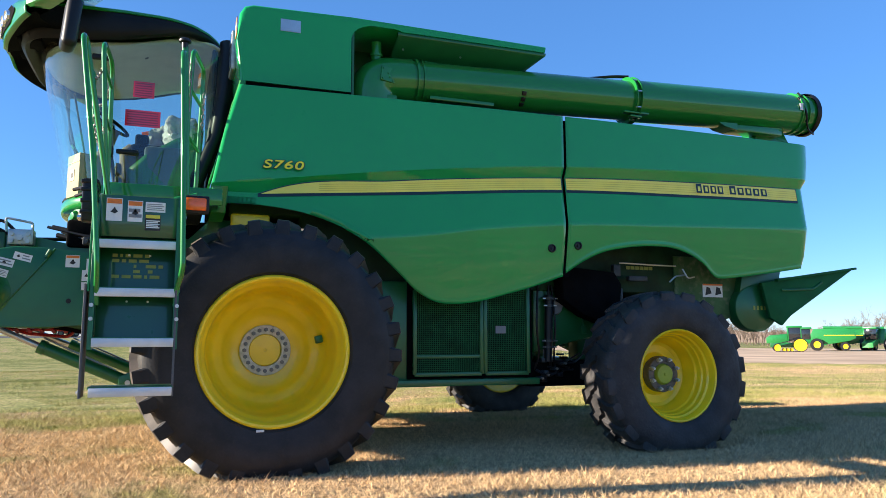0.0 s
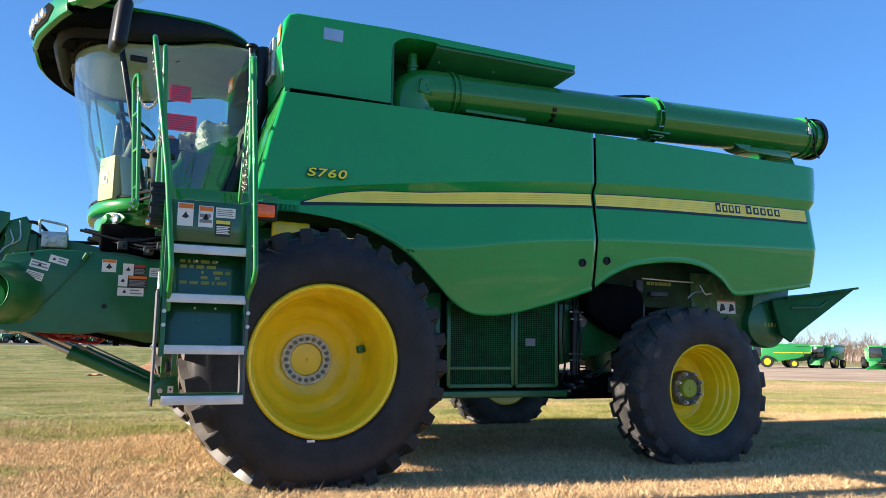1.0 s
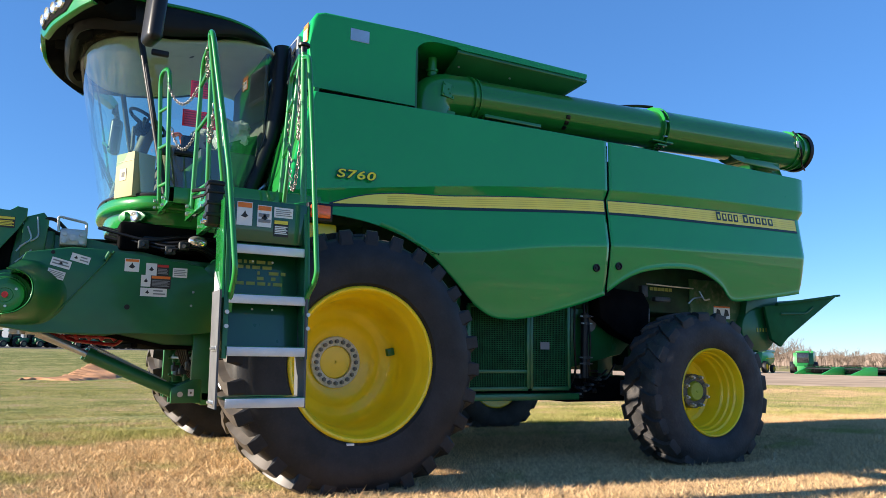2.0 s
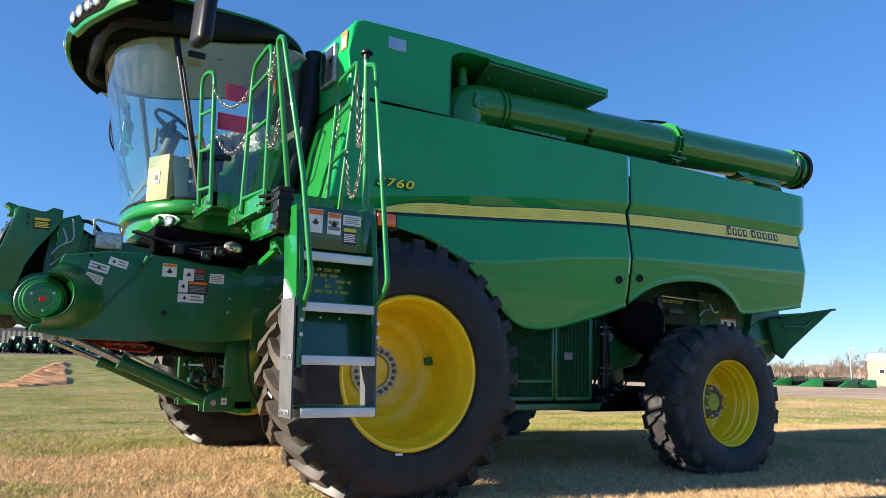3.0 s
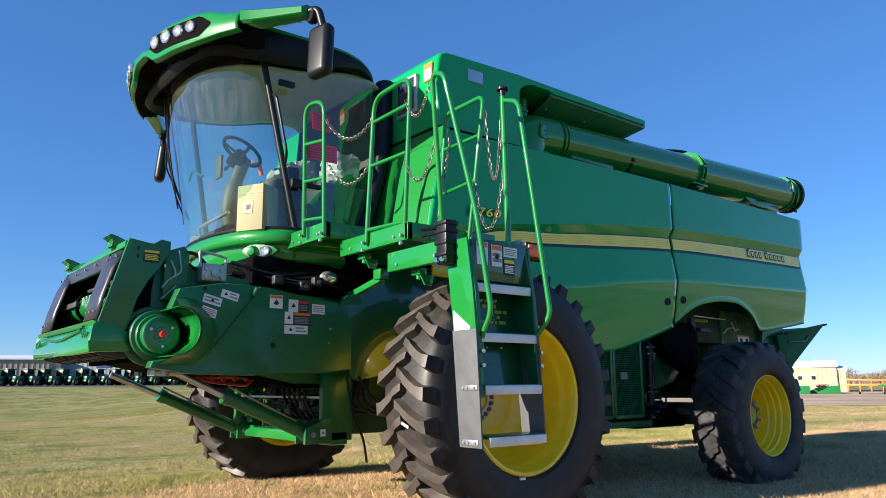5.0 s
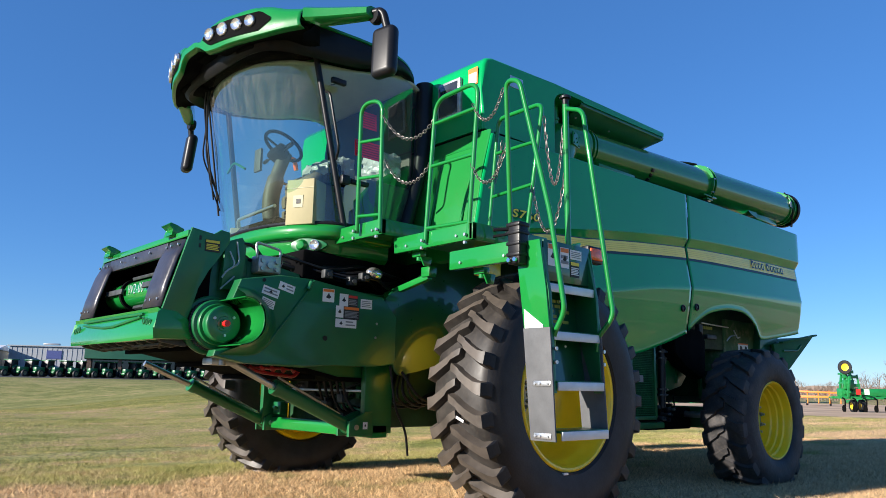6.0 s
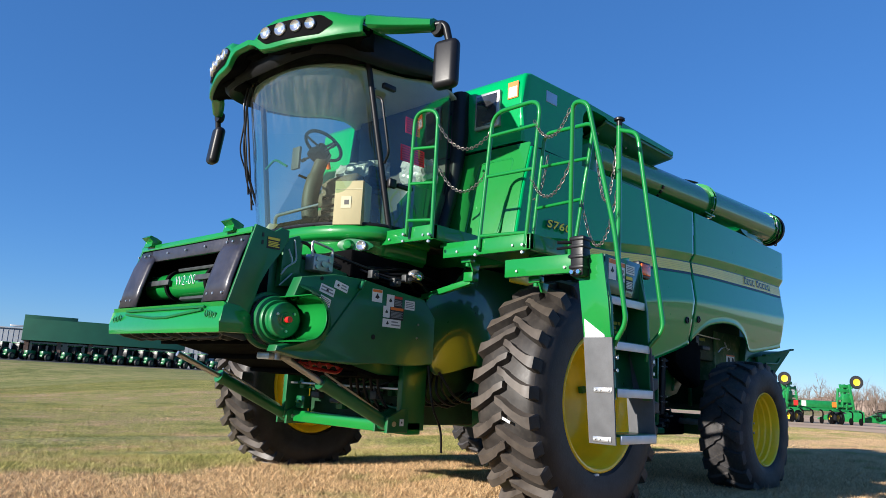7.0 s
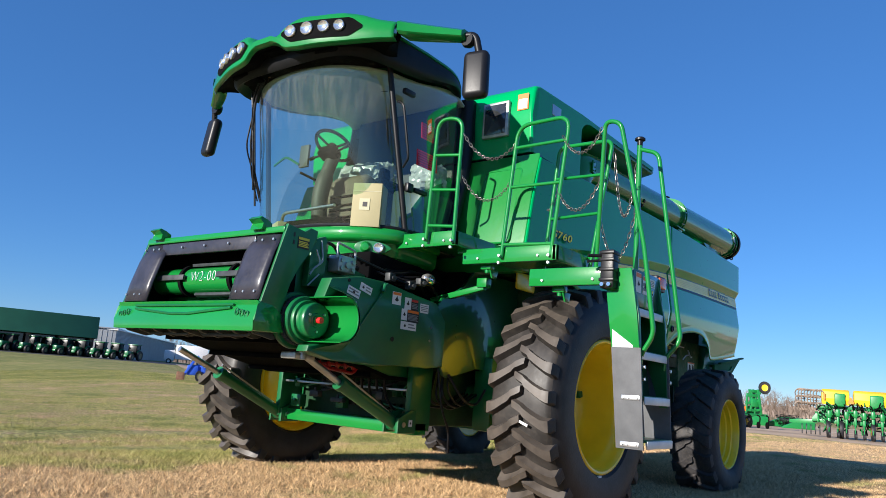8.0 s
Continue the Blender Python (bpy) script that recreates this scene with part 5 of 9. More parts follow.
# skirt under the windscreen
bm = bmesh.new()
levels = [(2.318, 0.010), (2.310, 0.028), (2.28, 0.040), (2.225, 0.038), (2.205, 0.022), (2.198, -0.025), (2.14, -0.030), (2.09, -0.045), (2.06, -0.12)]
rows = []
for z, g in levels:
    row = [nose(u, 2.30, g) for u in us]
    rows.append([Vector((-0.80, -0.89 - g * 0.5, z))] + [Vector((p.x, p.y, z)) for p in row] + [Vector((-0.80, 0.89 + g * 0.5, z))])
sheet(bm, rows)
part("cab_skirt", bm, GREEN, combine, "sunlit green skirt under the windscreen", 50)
for s in (-1, 1):
    c = Vector((-1.475, s * 0.79, 2.145))
    m = Matrix.Translation(c) @ Vector((-0.80, s * 0.60, -0.05)).to_track_quat("Z", "Y").to_matrix().to_4x4()
    bm = bmesh.new()
    prism(bm, [(0.155 * math.cos(a) - 0.05 + 0.0, 0.055 * math.sin(a) * (1 - 0.25 * math.cos(a))) for a in np.linspace(0, 2 * math.pi, 25)[:-1]], "z", -0.02, 0.012, 0.006)
    bmesh.ops.transform(bm, matrix=m, verts=bm.verts)
    pod = part("skirt_lamp_pod", bm, SHADEGREEN, combine, "oval lamp recess in the skirt")
    bm = bmesh.new()
    lathe(bm, [(0.0, 0.026), (0.028, 0.028), (0.036, 0.034), (0.042, 0.030), (0.042, 0.0)], 24, m)
    part("skirt_lamp", bm, LAMPGLASS, pod, "round clear lamp")
    bm = bmesh.new()
    lathe(bm, [(0.0, 0.05), (0.03, 0.045), (0.048, 0.02), (0.05, -0.01)], 20, m @ Matrix.Translation((-0.11 if s < 0 else 0.0, 0.0, 0.0)))
    part("skirt_dome", bm, GREEN, pod, "green dome beside the lamp")

# roof
def roof_ring(f, inset, lift=0.0):
    """Ring of the roof: f runs from its lower edge (0) to its upper edge (1)."""
    ring = []
    for k in range(96):
        a = 2 * math.pi * k / 96
        c, s = math.cos(a), math.sin(a)
        ex = 0.42
        x = -1.22 + math.copysign(abs(c) ** ex, c) * (0.90 - inset)
        y = math.copysign(abs(s) ** ex, s) * (0.93 - inset) * (1 - 0.10 * smooth01((x + 0.9) / 0.6))
        ring.append((x, y, lerp(door_top(x), roof_edge(x), f) + lift))
    return ring


bm = bmesh.new()
rings = [roof_ring(0.45, 0.16), roof_ring(0.06, 0.075), roof_ring(0.0, 0.050), roof_ring(0.10, 0.018), roof_ring(0.30, 0.006), roof_ring(0.60, 0.0), roof_ring(0.92, 0.006), roof_ring(1.0, 0.020)]
vs = sheet(bm, rings, closed=True)
roof = part("cab_roof", bm, ROOFBLACK, combine, "black cab roof band", 40)
bm = bmesh.new()
vs = sheet(bm, [roof_ring(0.97, 0.012), roof_ring(0.99, 0.002), roof_ring(1.0, 0.004, 0.018), roof_ring(1.0, 0.030, 0.034), roof_ring(1.0, 0.16, 0.055), roof_ring(1.0, 0.45, 0.075)], closed=True)
bm.faces.new(vs[-1])
bm.faces.new(vs[0][::-1])
part("roof_cap", bm, GREEN, roof, "green roof cap", 50)

vy = [0.0, 0.12, 0.18, 0.25, 0.32, 0.55, 0.80, 0.92, 1.02, 1.18]
visor_x = spline(vy, [-2.315, -2.312, -2.305, -2.29, -2.275, -2.225, -2.135, -2.085, -2.04, -1.955])
visor_t = spline(vy, [3.865, 3.870, 3.89, 3.955, 3.985, 3.990, 3.985, 3.960, 3.925, 3.895])
visor_b = spline(vy, [3.775, 3.770, 3.745, 3.700, 3.690, 3.690, 3.695, 3.700, 3.705, 3.71])
crown, under = [], []
for k in range(-48, 49):
    y = 1.18 * k / 48
    a = abs(y)
    xf, zt, zb = visor_x(a), visor_t(a), visor_b(a)
    crown.append([(xf + 0.045, y, zb + 0.005), (xf + 0.008, y, zb + 0.03), (xf, y, zb + 0.07), (xf + 0.008, y, zt - 0.055), (xf + 0.04, y, zt - 0.014), (xf + 0.11, y, zt), (xf + 0.42, y * 0.97, zt + 0.055), (xf + 0.60, y * 0.9, 4.02)])
    w = lerp(1.0, 0.30, smooth01((a - 0.86) / 0.32))
    under.append([(xf + 0.046, y, zb + 0.004), (xf + 0.10 * w + 0.02, y, zb + 0.03), (xf + 0.20 * w + 0.02, y * 0.99, zb + 0.045), (xf + 0.36 * w, y * 0.97, zb + 0.03), (xf + 0.60 * w, y * 0.93, lerp(3.86, 3.74, w)), (xf + 0.60 * w, y * 0.93, 3.90)])
bm = bmesh.new()
sheet(bm, crown)
visor = part("roof_visor", bm, GREEN, combine, "green visor round the cab roof with lamp pods", 40)
so = visor.modifiers.new("thickness", "SOLIDIFY")
so.thickness = 0.008
bm = bmesh.new()
sheet(bm, under)
part("visor_underside", bm, MATBLACK, visor, "black plastic underside of the visor", 40)
for q in (-0.55, 0.0, 0.55):
    bm = bmesh.new()
    box(bm, visor_x(abs(q)) + 0.12, visor_x(abs(q)) + 0.32, q - 0.12, q + 0.12, visor_b(abs(q)) + 0.0, visor_b(abs(q)) + 0.05, 0.02)
    part("underside_rib", bm, MATBLACK, visor, "moulded black rib")
for s in (-1, 1):
    bm = bmesh.new()
    rows = []
    for k in range(21):
        a = lerp(0.225, 0.945, k / 20)
        e = min(k, 20 - k) / 20
        h = 0.078 * smooth01(e * 5 + 0.22)
        rows.append([(visor_x(a) - 0.006, s * a, 3.832 - h), (visor_x(a) - 0.004, s * a, 3.835), (visor_x(a) - 0.004, s * a, 3.838 + h)])
    sheet(bm, rows)
    pod = part("lamp_recess", bm, MATBLACK, visor, "dark recess of the roof lamps")
    for a, r in ((0.325, 0.046), (0.485, 0.049), (0.635, 0.044), (0.765, 0.042)):
        d = Vector((-1, s * (0.15 + 0.45 * a), -0.12)).normalized()
        m = Matrix.Translation((visor_x(a) - 0.004, s * a, 3.846)) @ d.to_track_quat("Z", "Y").to_matrix().to_4x4()
        bm = bmesh.new()
        lathe(bm, [(0.0, 0.012), (r * 0.5, 0.016), (r * 0.92, 0.022), (r, 0.026), (r * 1.12, 0.02), (r * 1.15, -0.02)], 28, m)
        part("roof_lamp", bm, LAMPGLASS, visor, "round clear work lamp", 40)
    # wing and mirror
    bm = bmesh.new()
    rows = []
    for k in range(13):
        t = k / 12
        x, y = lerp(-1.945, -1.66, t ** 0.9), s * lerp(1.20, 1.63, t)
        zt, zb = lerp(3.895, 3.840, t), lerp(3.775, 3.752, t)
        rows.append([(x + 0.03, y, zb), (x, y, zb + 0.02), (x, y, zt - 0.025), (x + 0.04, y, zt), (x + lerp(0.17, 0.12, t), y - s * 0.0, zt), (x + lerp(0.17, 0.11, t), y, zb)])
    vs = sheet(bm, rows, closed=True)
    bm.faces.new(vs[0])
    bm.faces.new(vs[-1][::-1])
    wing = part("visor_wing", bm, GREEN, combine, "green arm of the visor that carries the mirror", 40)
    bm = bmesh.new()
    pipe(bm, rounded([(-1.60, s * 1.58, 3.80), (-1.56, s * 1.70, 3.80), (-1.53, s * 1.72, 3.66)], 0.05, 5), 0.030, 10)
    lathe(bm, [(0.0, 0.03), (0.055, 0.03), (0.065, 0.0), (0.055, -0.03), (0.0, -0.03)], 20, pose(-1.57, s * 1.64, 3.765, 0, 90, 0))
    part("mirror_arm", bm, BLACK, wing, "black jointed mirror arm", 50)
    bm = bmesh.new()
    tilt = Matrix.Translation((-1.54, s * 1.715, 3.465)) @ Matrix.Rotation(radians(-s * 14), 4, "Z") @ Matrix.Rotation(radians(5), 4, "Y") @ Matrix.Rotation(radians(s * 3 if s < 0 else 6), 4, "X")
    box(bm, -0.055, 0.055, -0.105, 0.105, -0.205, 0.205, 0.050, tilt, 5)
    part("mirror", bm, BLACK, wing, "black rear-view mirror housing", 60)

bm = bmesh.new()
pipe(bm, rounded([nose(-0.35, 3.74, 0.05), nose(-0.20, 3.72, 0.07), nose(0.10, 3.73, 0.07), nose(0.2, 3.75, 0.05)], 0.05, 4), 0.011, 8)
part("visor_rail", bm, BLACK, combine, "shiny black rail above the windscreen")
bm = bmesh.new()
pipe(bm, [nose(0.86, z, 0.035) for z in np.linspace(3.70, 2.62, 8)], 0.010, 8)
pipe(bm, [nose(0.80 - 0.06 * math.sin(k), z, 0.05) for k, z in zip(np.linspace(0, 3, 8), np.linspace(3.66, 2.75, 8))], 0.008, 8)
part("wiper", bm, BLACK, combine, "long black windscreen wiper parked upright")
for dx, dy, r in ((0.0, 0.0, 0.011), (0.03, 0.05, 0.008), (-0.02, 0.03, 0.007)):
    bm = bmesh.new()
    pipe(bm, rounded([(-1.93 + dx, 0.42 + dy * 0.5, 3.73), (-1.86 + dx, 0.60 + dy * 0.6, 3.60), (-1.79 - dx, 0.69 + dy * 0.6, 3.14), (-1.70 + dx, 0.69 + dy, 2.90), (-1.58 + dx, 0.70 + dy, 2.66)], 0.10, 5), r, 8)
    part("screen_hose", bm, BLACK, combine, "thin black hose beside the far edge of the windscreen")
bm = bmesh.new()
pipe(bm, rounded([(pillar_x(3.40), -0.87, 3.42), (pillar_x(3.35) - 0.02, -0.95, 3.38), (pillar_x(2.9) - 0.02, -0.98, 2.92), (pillar_x(2.85), -0.90, 2.86)], 0.04, 4), 0.011, 8)
part("grab_handle", bm, BLACK, combine, "black grab handle on the cab pillar")
for x0, x1, y0, z0, z1 in ((-1.47, -1.33, -0.93, 3.50, 3.55), (-1.34, -1.26, -0.935, 2.66, 2.74), (-1.24, -1.06, -0.93, 2.68, 2.72)):
    bm = bmesh.new()
    box(bm, x0, x1, y0, y0 + 0.045, z0, z1, 0.012)
    part("door_hinge", bm, BLACK, combine, "black hinge of the cab door")

# cab furniture
bm = bmesh.new()
box(bm, -1.22, -0.80, -0.26, 0.28, 2.66, 2.80, 0.05, None, 3)
box(bm, -0.93, -0.78, -0.25, 0.27, 2.78, 3.08, 0.05, None, 3)
box(bm, -1.12, -0.80, -0.20, 0.22, 2.31, 2.68, 0.03)
part("operator_seat", bm, SEATCLOTH, cab, "brown operator's seat", 50)
bm = bmesh.new()
box(bm, -1.00, -0.74, -0.27, 0.32, 2.86, 3.13, 0.05, None, 4)
box(bm, -0.86, -0.58, -0.78, -0.50, 2.84, 3.10, 0.06, None, 4)
bmesh.ops.subdivide_edges(bm, edges=[e for e in bm.edges if e.calc_length() > 0.05], cuts=6, use_grid_fill=True)
for v in bm.verts:
    v.co += Vector((noise.noise(v.co * 9), noise.noise(v.co * 9 + Vector((5, 0, 0))), noise.noise(v.co * 9 + Vector((0, 7, 0))))) * 0.045
    v.co += Vector((noise.noise(v.co * 31), noise.noise(v.co * 31 + Vector((5, 0, 0))), noise.noise(v.co * 31 + Vector((0, 7, 0))))) * 0.016
part("seat_wrap", bm, WRAP, cab, "crumpled clear plastic wrap over the seats", 12)
bm = bmesh.new()
box(bm, -1.02, -0.52, -0.82, -0.46, 2.31, 2.80, 0.04)
part("near_console", bm, CONSOLE, cab, "dark grey-green side console")
bm = bmesh.new()
box(bm, -1.15, -0.60, 0.34, 0.58, 2.31, 2.58, 0.04)
part("side_console", bm, TRIM, cab, "grey side consoles")
bm = bmesh.new()
pipe(bm, rounded([(-1.40, 0.02, 2.31), (-1.47, 0.02, 2.65), (-1.40, 0.01, 2.95), (-1.34, 0.0, 3.12)], 0.15, 6), [0.075] * 9 + [0.06] * 7, 14)
part("steering_column", bm, TRIM, cab, "curved grey steering column", 60)
bm = bmesh.new()
mw = Matrix.Translation((-1.37, 0.0, 3.185)) @ Matrix.Rotation(radians(32), 4, "Y")
ring = [mw @ Vector((0.185 * math.cos(a), 0.185 * math.sin(a), 0)) for a in np.linspace(0, 2 * math.pi, 33)[:-1]]
pipe(bm, ring, 0.016, 8, True)
for a in (0.5, 2.6, 4.7):
    pipe(bm, [mw @ Vector((0, 0, -0.04)), mw @ Vector((0.185 * math.cos(a), 0.185 * math.sin(a), 0))], 0.012, 6)
lathe(bm, [(0.0, 0.0), (0.045, -0.005), (0.05, -0.06), (0.0, -0.08)], 16, mw)
part("steering_wheel", bm, MATBLACK, cab, "black steering wheel", 50)
bm = bmesh.new()
box(bm, -1.48, -1.45, 0.22, 0.34, 2.98, 3.20, 0.01, Matrix.Translation((0, 0, 0)))
part("monitor", bm, TRIM, cab, "small grey display on the column")
bm = bmesh.new()
pipe(bm, rounded([(-1.10, 0.40, 3.21), (-1.02, 0.40, 3.235), (-0.99, 0.40, 3.12)], 0.03, 4), 0.022, 8)
part("hazard_lever", bm, AMBER, cab, "orange lever by the steering wheel")
bm = bmesh.new()
pipe(bm, rounded([nose(0.55, 2.95, -0.08), nose(0.30, 3.0, -0.10), nose(0.12, 2.92, -0.14)], 0.05, 4), 0.012, 6)
part("far_grab_rail", bm, SHADEGREEN, cab, "thin dark rail on the far window")
bm = bmesh.new()
pipe(bm, [(-1.12, 0.72, 3.08), (-0.62, 0.70, 3.02)], 0.014, 8)
box(bm, -0.72, -0.50, 0.60, 0.72, 2.96, 3.06, 0.02)
part("far_armrest", bm, MATBLACK, cab, "black rail and monitor bracket at the far window")

bm = bmesh.new()
low, rise = [(-1.13, 2.335), (-0.95, 2.335), (-0.75, 2.335), (-0.56, 2.335)], [(-1.15, 2.56), (-1.00, 2.72), (-0.76, 2.885), (-0.52, 2.99)]
outer = [[(lerp(a[0], b[0], v), -(pillar_y(lerp(a[1], b[1], v)) - 0.035 - 0.05 * k / 3), lerp(a[1], b[1], v)) for k, (a, b) in enumerate(zip(low, rise))] for v in np.linspace(0, 1, 7)]
sheet(bm, outer)
dp = part("door_lower_panel", bm, DOORGREEN, cab, "dark green streaked lower panel of the door", 60)
so = dp.modifiers.new("thickness", "SOLIDIFY")
so.thickness = 0.012

bm = bmesh.new()
box(bm, -0.06, 0.06, -0.10, 0.10, -0.05, 0.05, 0.025, Matrix.Translation((-1.42, 0.0, 3.10)) @ Matrix.Rotation(radians(30), 4, "Y"), 3)
part("column_cluster", bm, MATBLACK, cab, "black switch cluster below the steering wheel", 50)
for y, q in ((-0.20, 14), (0.20, -10)):
    bm = bmesh.new()
    rod(bm, (-1.41, y * 0.4, 3.10), (-1.42, y, 3.10 + 0.002 * q), 0.011, 8)
    rod(bm, (-1.42, y, 3.10 + 0.002 * q), (-1.42, y * 1.25, 3.10 + 0.003 * q), 0.017, 8)
    part("column_lever", bm, BLACK, cab, "black stalk lever on the column", 50)
bm = bmesh.new()
pipe(bm, rounded([(-1.62, -0.36, 2.52), (-1.62, 0.30, 2.50), (-1.55, 0.40, 2.42)], 0.05, 4), 0.016, 8)
part("foot_rail", bm, STEEL, cab, "grey rail above the foot rest", 50)
bm = bmesh.new()
prism(bm, [(-1.70, 2.312), (-1.62, 2.42), (-1.50, 2.40), (-1.46, 2.312)], "y", -0.42, 0.36, 0.012)
part("foot_rest", bm, MATBLACK, cab, "dark sloping foot rest")
bm = bmesh.new()
box(bm, -1.16, -0.86, -0.44, -0.34, 2.80, 2.90, 0.035, None, 3)
box(bm, -1.12, -1.00, -0.42, -0.36, 2.88, 3.00, 0.025, None, 3)
part("armrest", bm, MATBLACK, cab, "black armrest with a control handle", 50)
bm = bmesh.new()
prism(bm, [(-1.24, 2.50), (-1.26, 2.86), (-1.18, 2.93), (-1.00, 2.90), (-0.96, 2.50)], "y", -0.32, 0.16, 0.05)
part("seat_cushion", bm, SEATCLOTH, cab, "brown rounded cushion", 60)
for z0, z1 in ((2.515, 2.605), (2.63, 2.735)):
    bm = bmesh.new()
    box(bm, -1.285, -1.25, -0.30, 0.12, z0, z1, 0.010)
    drawer = part("console_drawer", bm, SEATCLOTH, cab, "brown moulded drawer below the cushion")
    bm = bmesh.new()
    box(bm, -1.292, -1.282, -0.24, 0.06, z1 - 0.045, z1 - 0.020, 0.004)
    part("drawer_slot", bm, MATBLACK, drawer, "dark finger slot")

carton = thing("carton", "cream cardboard carton standing behind the cab windscreen", "box", at=(-1.50, -0.66, 2.312), rz=28)
bm = bmesh.new()
box(bm, -0.10, 0.10, -0.125, 0.125, 0, 0.375, 0.004)
part("carton_body", bm, CARD, carton)
bm = bmesh.new()
box(bm, -0.1035, -0.1005, -0.125, 0.125, 0.30, 0.304)
box(bm, -0.1045, -0.1005, -0.03, 0.06, 0.14, 0.24)
part("carton_label", bm, material("carton_flap", (0.43, 0.41, 0.27), 0.7, vary=0.05), carton, "pale folded flap with a label", 0)
bm = bmesh.new()
box(bm, -0.1065, -0.1045, -0.01, 0.03, 0.17, 0.21)
part("carton_print", bm, BLACKPRINT, carton, "dark printed square", 0)
tray = thing("document_tray", "pale cream papers lying at the foot of the windscreen", "papers", at=(-1.52, 0.42, 2.312), rz=-25)
bm = bmesh.new()
box(bm, -0.10, 0.12, -0.22, 0.20, 0, 0.10, 0.01)
part("paper_stack", bm, CARD, tray)
for i, (x0, x1, z0, z1) in enumerate(((-1.13, -0.955, 3.215, 3.365), (-1.185, -0.895, 2.945, 3.095))):
    yy = -(pillar_y((z0 + z1) / 2) + 0.030)
    sh = thing("red_notice", "red printed paper notice taped inside the door window", "notice", "notices on the cab window", at=((x0 + x1) / 2, yy, z0))
    bm = bmesh.new()
    lean = Matrix.Rotation(radians(-3.7), 4, "X")
    box(bm, -(x1 - x0) / 2, (x1 - x0) / 2, -0.002, 0.002, 0, z1 - z0, 0, lean)
    part("notice_sheet", bm, REDPAPER, sh, smooth=0)
    bm = bmesh.new()
    for k in range(6):
        z = lerp(0.02, z1 - z0 - 0.02, k / 5)
        box(bm, -(x1 - x0) / 2 + 0.015, (x1 - x0) / 2 - 0.02, -0.004, -0.0025, z - 0.004, z + 0.004, 0, lean)
    part("notice_print", bm, PAPERLINE, sh, "lines of dark print", 0)

# ---- feeder house ahead of the cab
bm = bmesh.new()
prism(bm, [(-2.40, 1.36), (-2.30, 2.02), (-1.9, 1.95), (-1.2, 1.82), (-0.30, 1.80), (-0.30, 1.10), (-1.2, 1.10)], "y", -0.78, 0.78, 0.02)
part("feeder_house", bm, SHADEGREEN, combine, "dark green feeder house sloping down to the front")
# black sheet and ribs added for the deep shade under the feeder house
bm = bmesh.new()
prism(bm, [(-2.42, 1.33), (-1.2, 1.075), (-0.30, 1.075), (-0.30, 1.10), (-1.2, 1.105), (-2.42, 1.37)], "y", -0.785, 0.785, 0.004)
part("feeder_floor", bm, MATBLACK, combine, "black sheet for the shade under the feeder house")
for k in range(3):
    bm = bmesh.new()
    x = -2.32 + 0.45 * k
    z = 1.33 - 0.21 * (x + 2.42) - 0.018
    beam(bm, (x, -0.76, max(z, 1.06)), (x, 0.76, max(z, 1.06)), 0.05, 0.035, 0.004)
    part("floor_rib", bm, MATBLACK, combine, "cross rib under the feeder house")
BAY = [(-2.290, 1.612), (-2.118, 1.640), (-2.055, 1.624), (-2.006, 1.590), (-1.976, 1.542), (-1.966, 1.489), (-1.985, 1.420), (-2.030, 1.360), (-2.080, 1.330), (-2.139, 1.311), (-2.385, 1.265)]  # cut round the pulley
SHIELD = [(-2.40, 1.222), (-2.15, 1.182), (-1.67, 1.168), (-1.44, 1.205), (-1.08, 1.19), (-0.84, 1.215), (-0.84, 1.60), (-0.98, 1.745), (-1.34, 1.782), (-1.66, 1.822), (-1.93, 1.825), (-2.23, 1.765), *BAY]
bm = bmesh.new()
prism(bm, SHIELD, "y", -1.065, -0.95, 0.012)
# shield's shaded side is put into its darker green
shield = part("feeder_shield", bm, SHADEGREEN, combine, "large drive shield with warning stickers, green darkened for shade", 35)
# trough round the pulley, standing out from the shield, and its flank
edge_x = spline(range(9), [-2.325, -2.262, -2.206, -2.168, -2.155, -2.165, -2.198, -2.255, -2.335])
edge_z = spline(range(9), [1.614, 1.607, 1.583, 1.540, 1.476, 1.410, 1.354, 1.312, 1.290])
edge_y = spline(range(9), [-1.330, -1.318, -1.300, -1.297, -1.303, -1.310, -1.314, -1.318, -1.318])
foot_x = spline(range(9), [-2.245, -2.12, -2.03, -1.965, -1.925, -1.935, -1.990, -2.10, -2.36])
foot_z = spline(range(9), [1.715, 1.700, 1.650, 1.575, 1.480, 1.380, 1.300, 1.235, 1.228])
ks = np.linspace(0, 8, 41)
# sunlit trough keeps the lighter green, its shaded flank the darker one
bm = bmesh.new()
sheet(bm, [[(edge_x(k) + d, lerp(edge_y(k), -0.85, v), edge_z(k)) for k in ks] for v, d in ((0.0, -0.004), (0.02, 0.0), (0.4, 0.004), (1.0, 0.008))])
g = part("shield_lip", bm, GREEN, shield, "bright curved trough round the pulley", 60)
g.modifiers.new("thickness", "SOLIDIFY").thickness = 0.007
bm = bmesh.new()
sheet(bm, [[(lerp(edge_x(k), foot_x(k), v), lerp(edge_y(k) - 0.004, -1.061, smooth01(v) ** 0.8), lerp(edge_z(k), foot_z(k), v)) for k in ks] for v in np.linspace(0.012, 1, 9)])
part("shield_flare", bm, SHADEGREEN, shield, "flank that swells out round the pulley, green darkened for shade", 60)
bm = bmesh.new()
pipe(bm, [(-1.64, -1.070, 1.815), (-1.70, -1.075, 1.72), (-1.935, -1.072, 1.41), (-2.02, -1.070, 1.30)], 0.006, 8)
rod(bm, (-1.67, -1.08, 1.80), (-1.70, -1.082, 1.74), 0.018, 10)
part("shield_seam", bm, SHADEGREEN, shield, "thin rod across the shield")
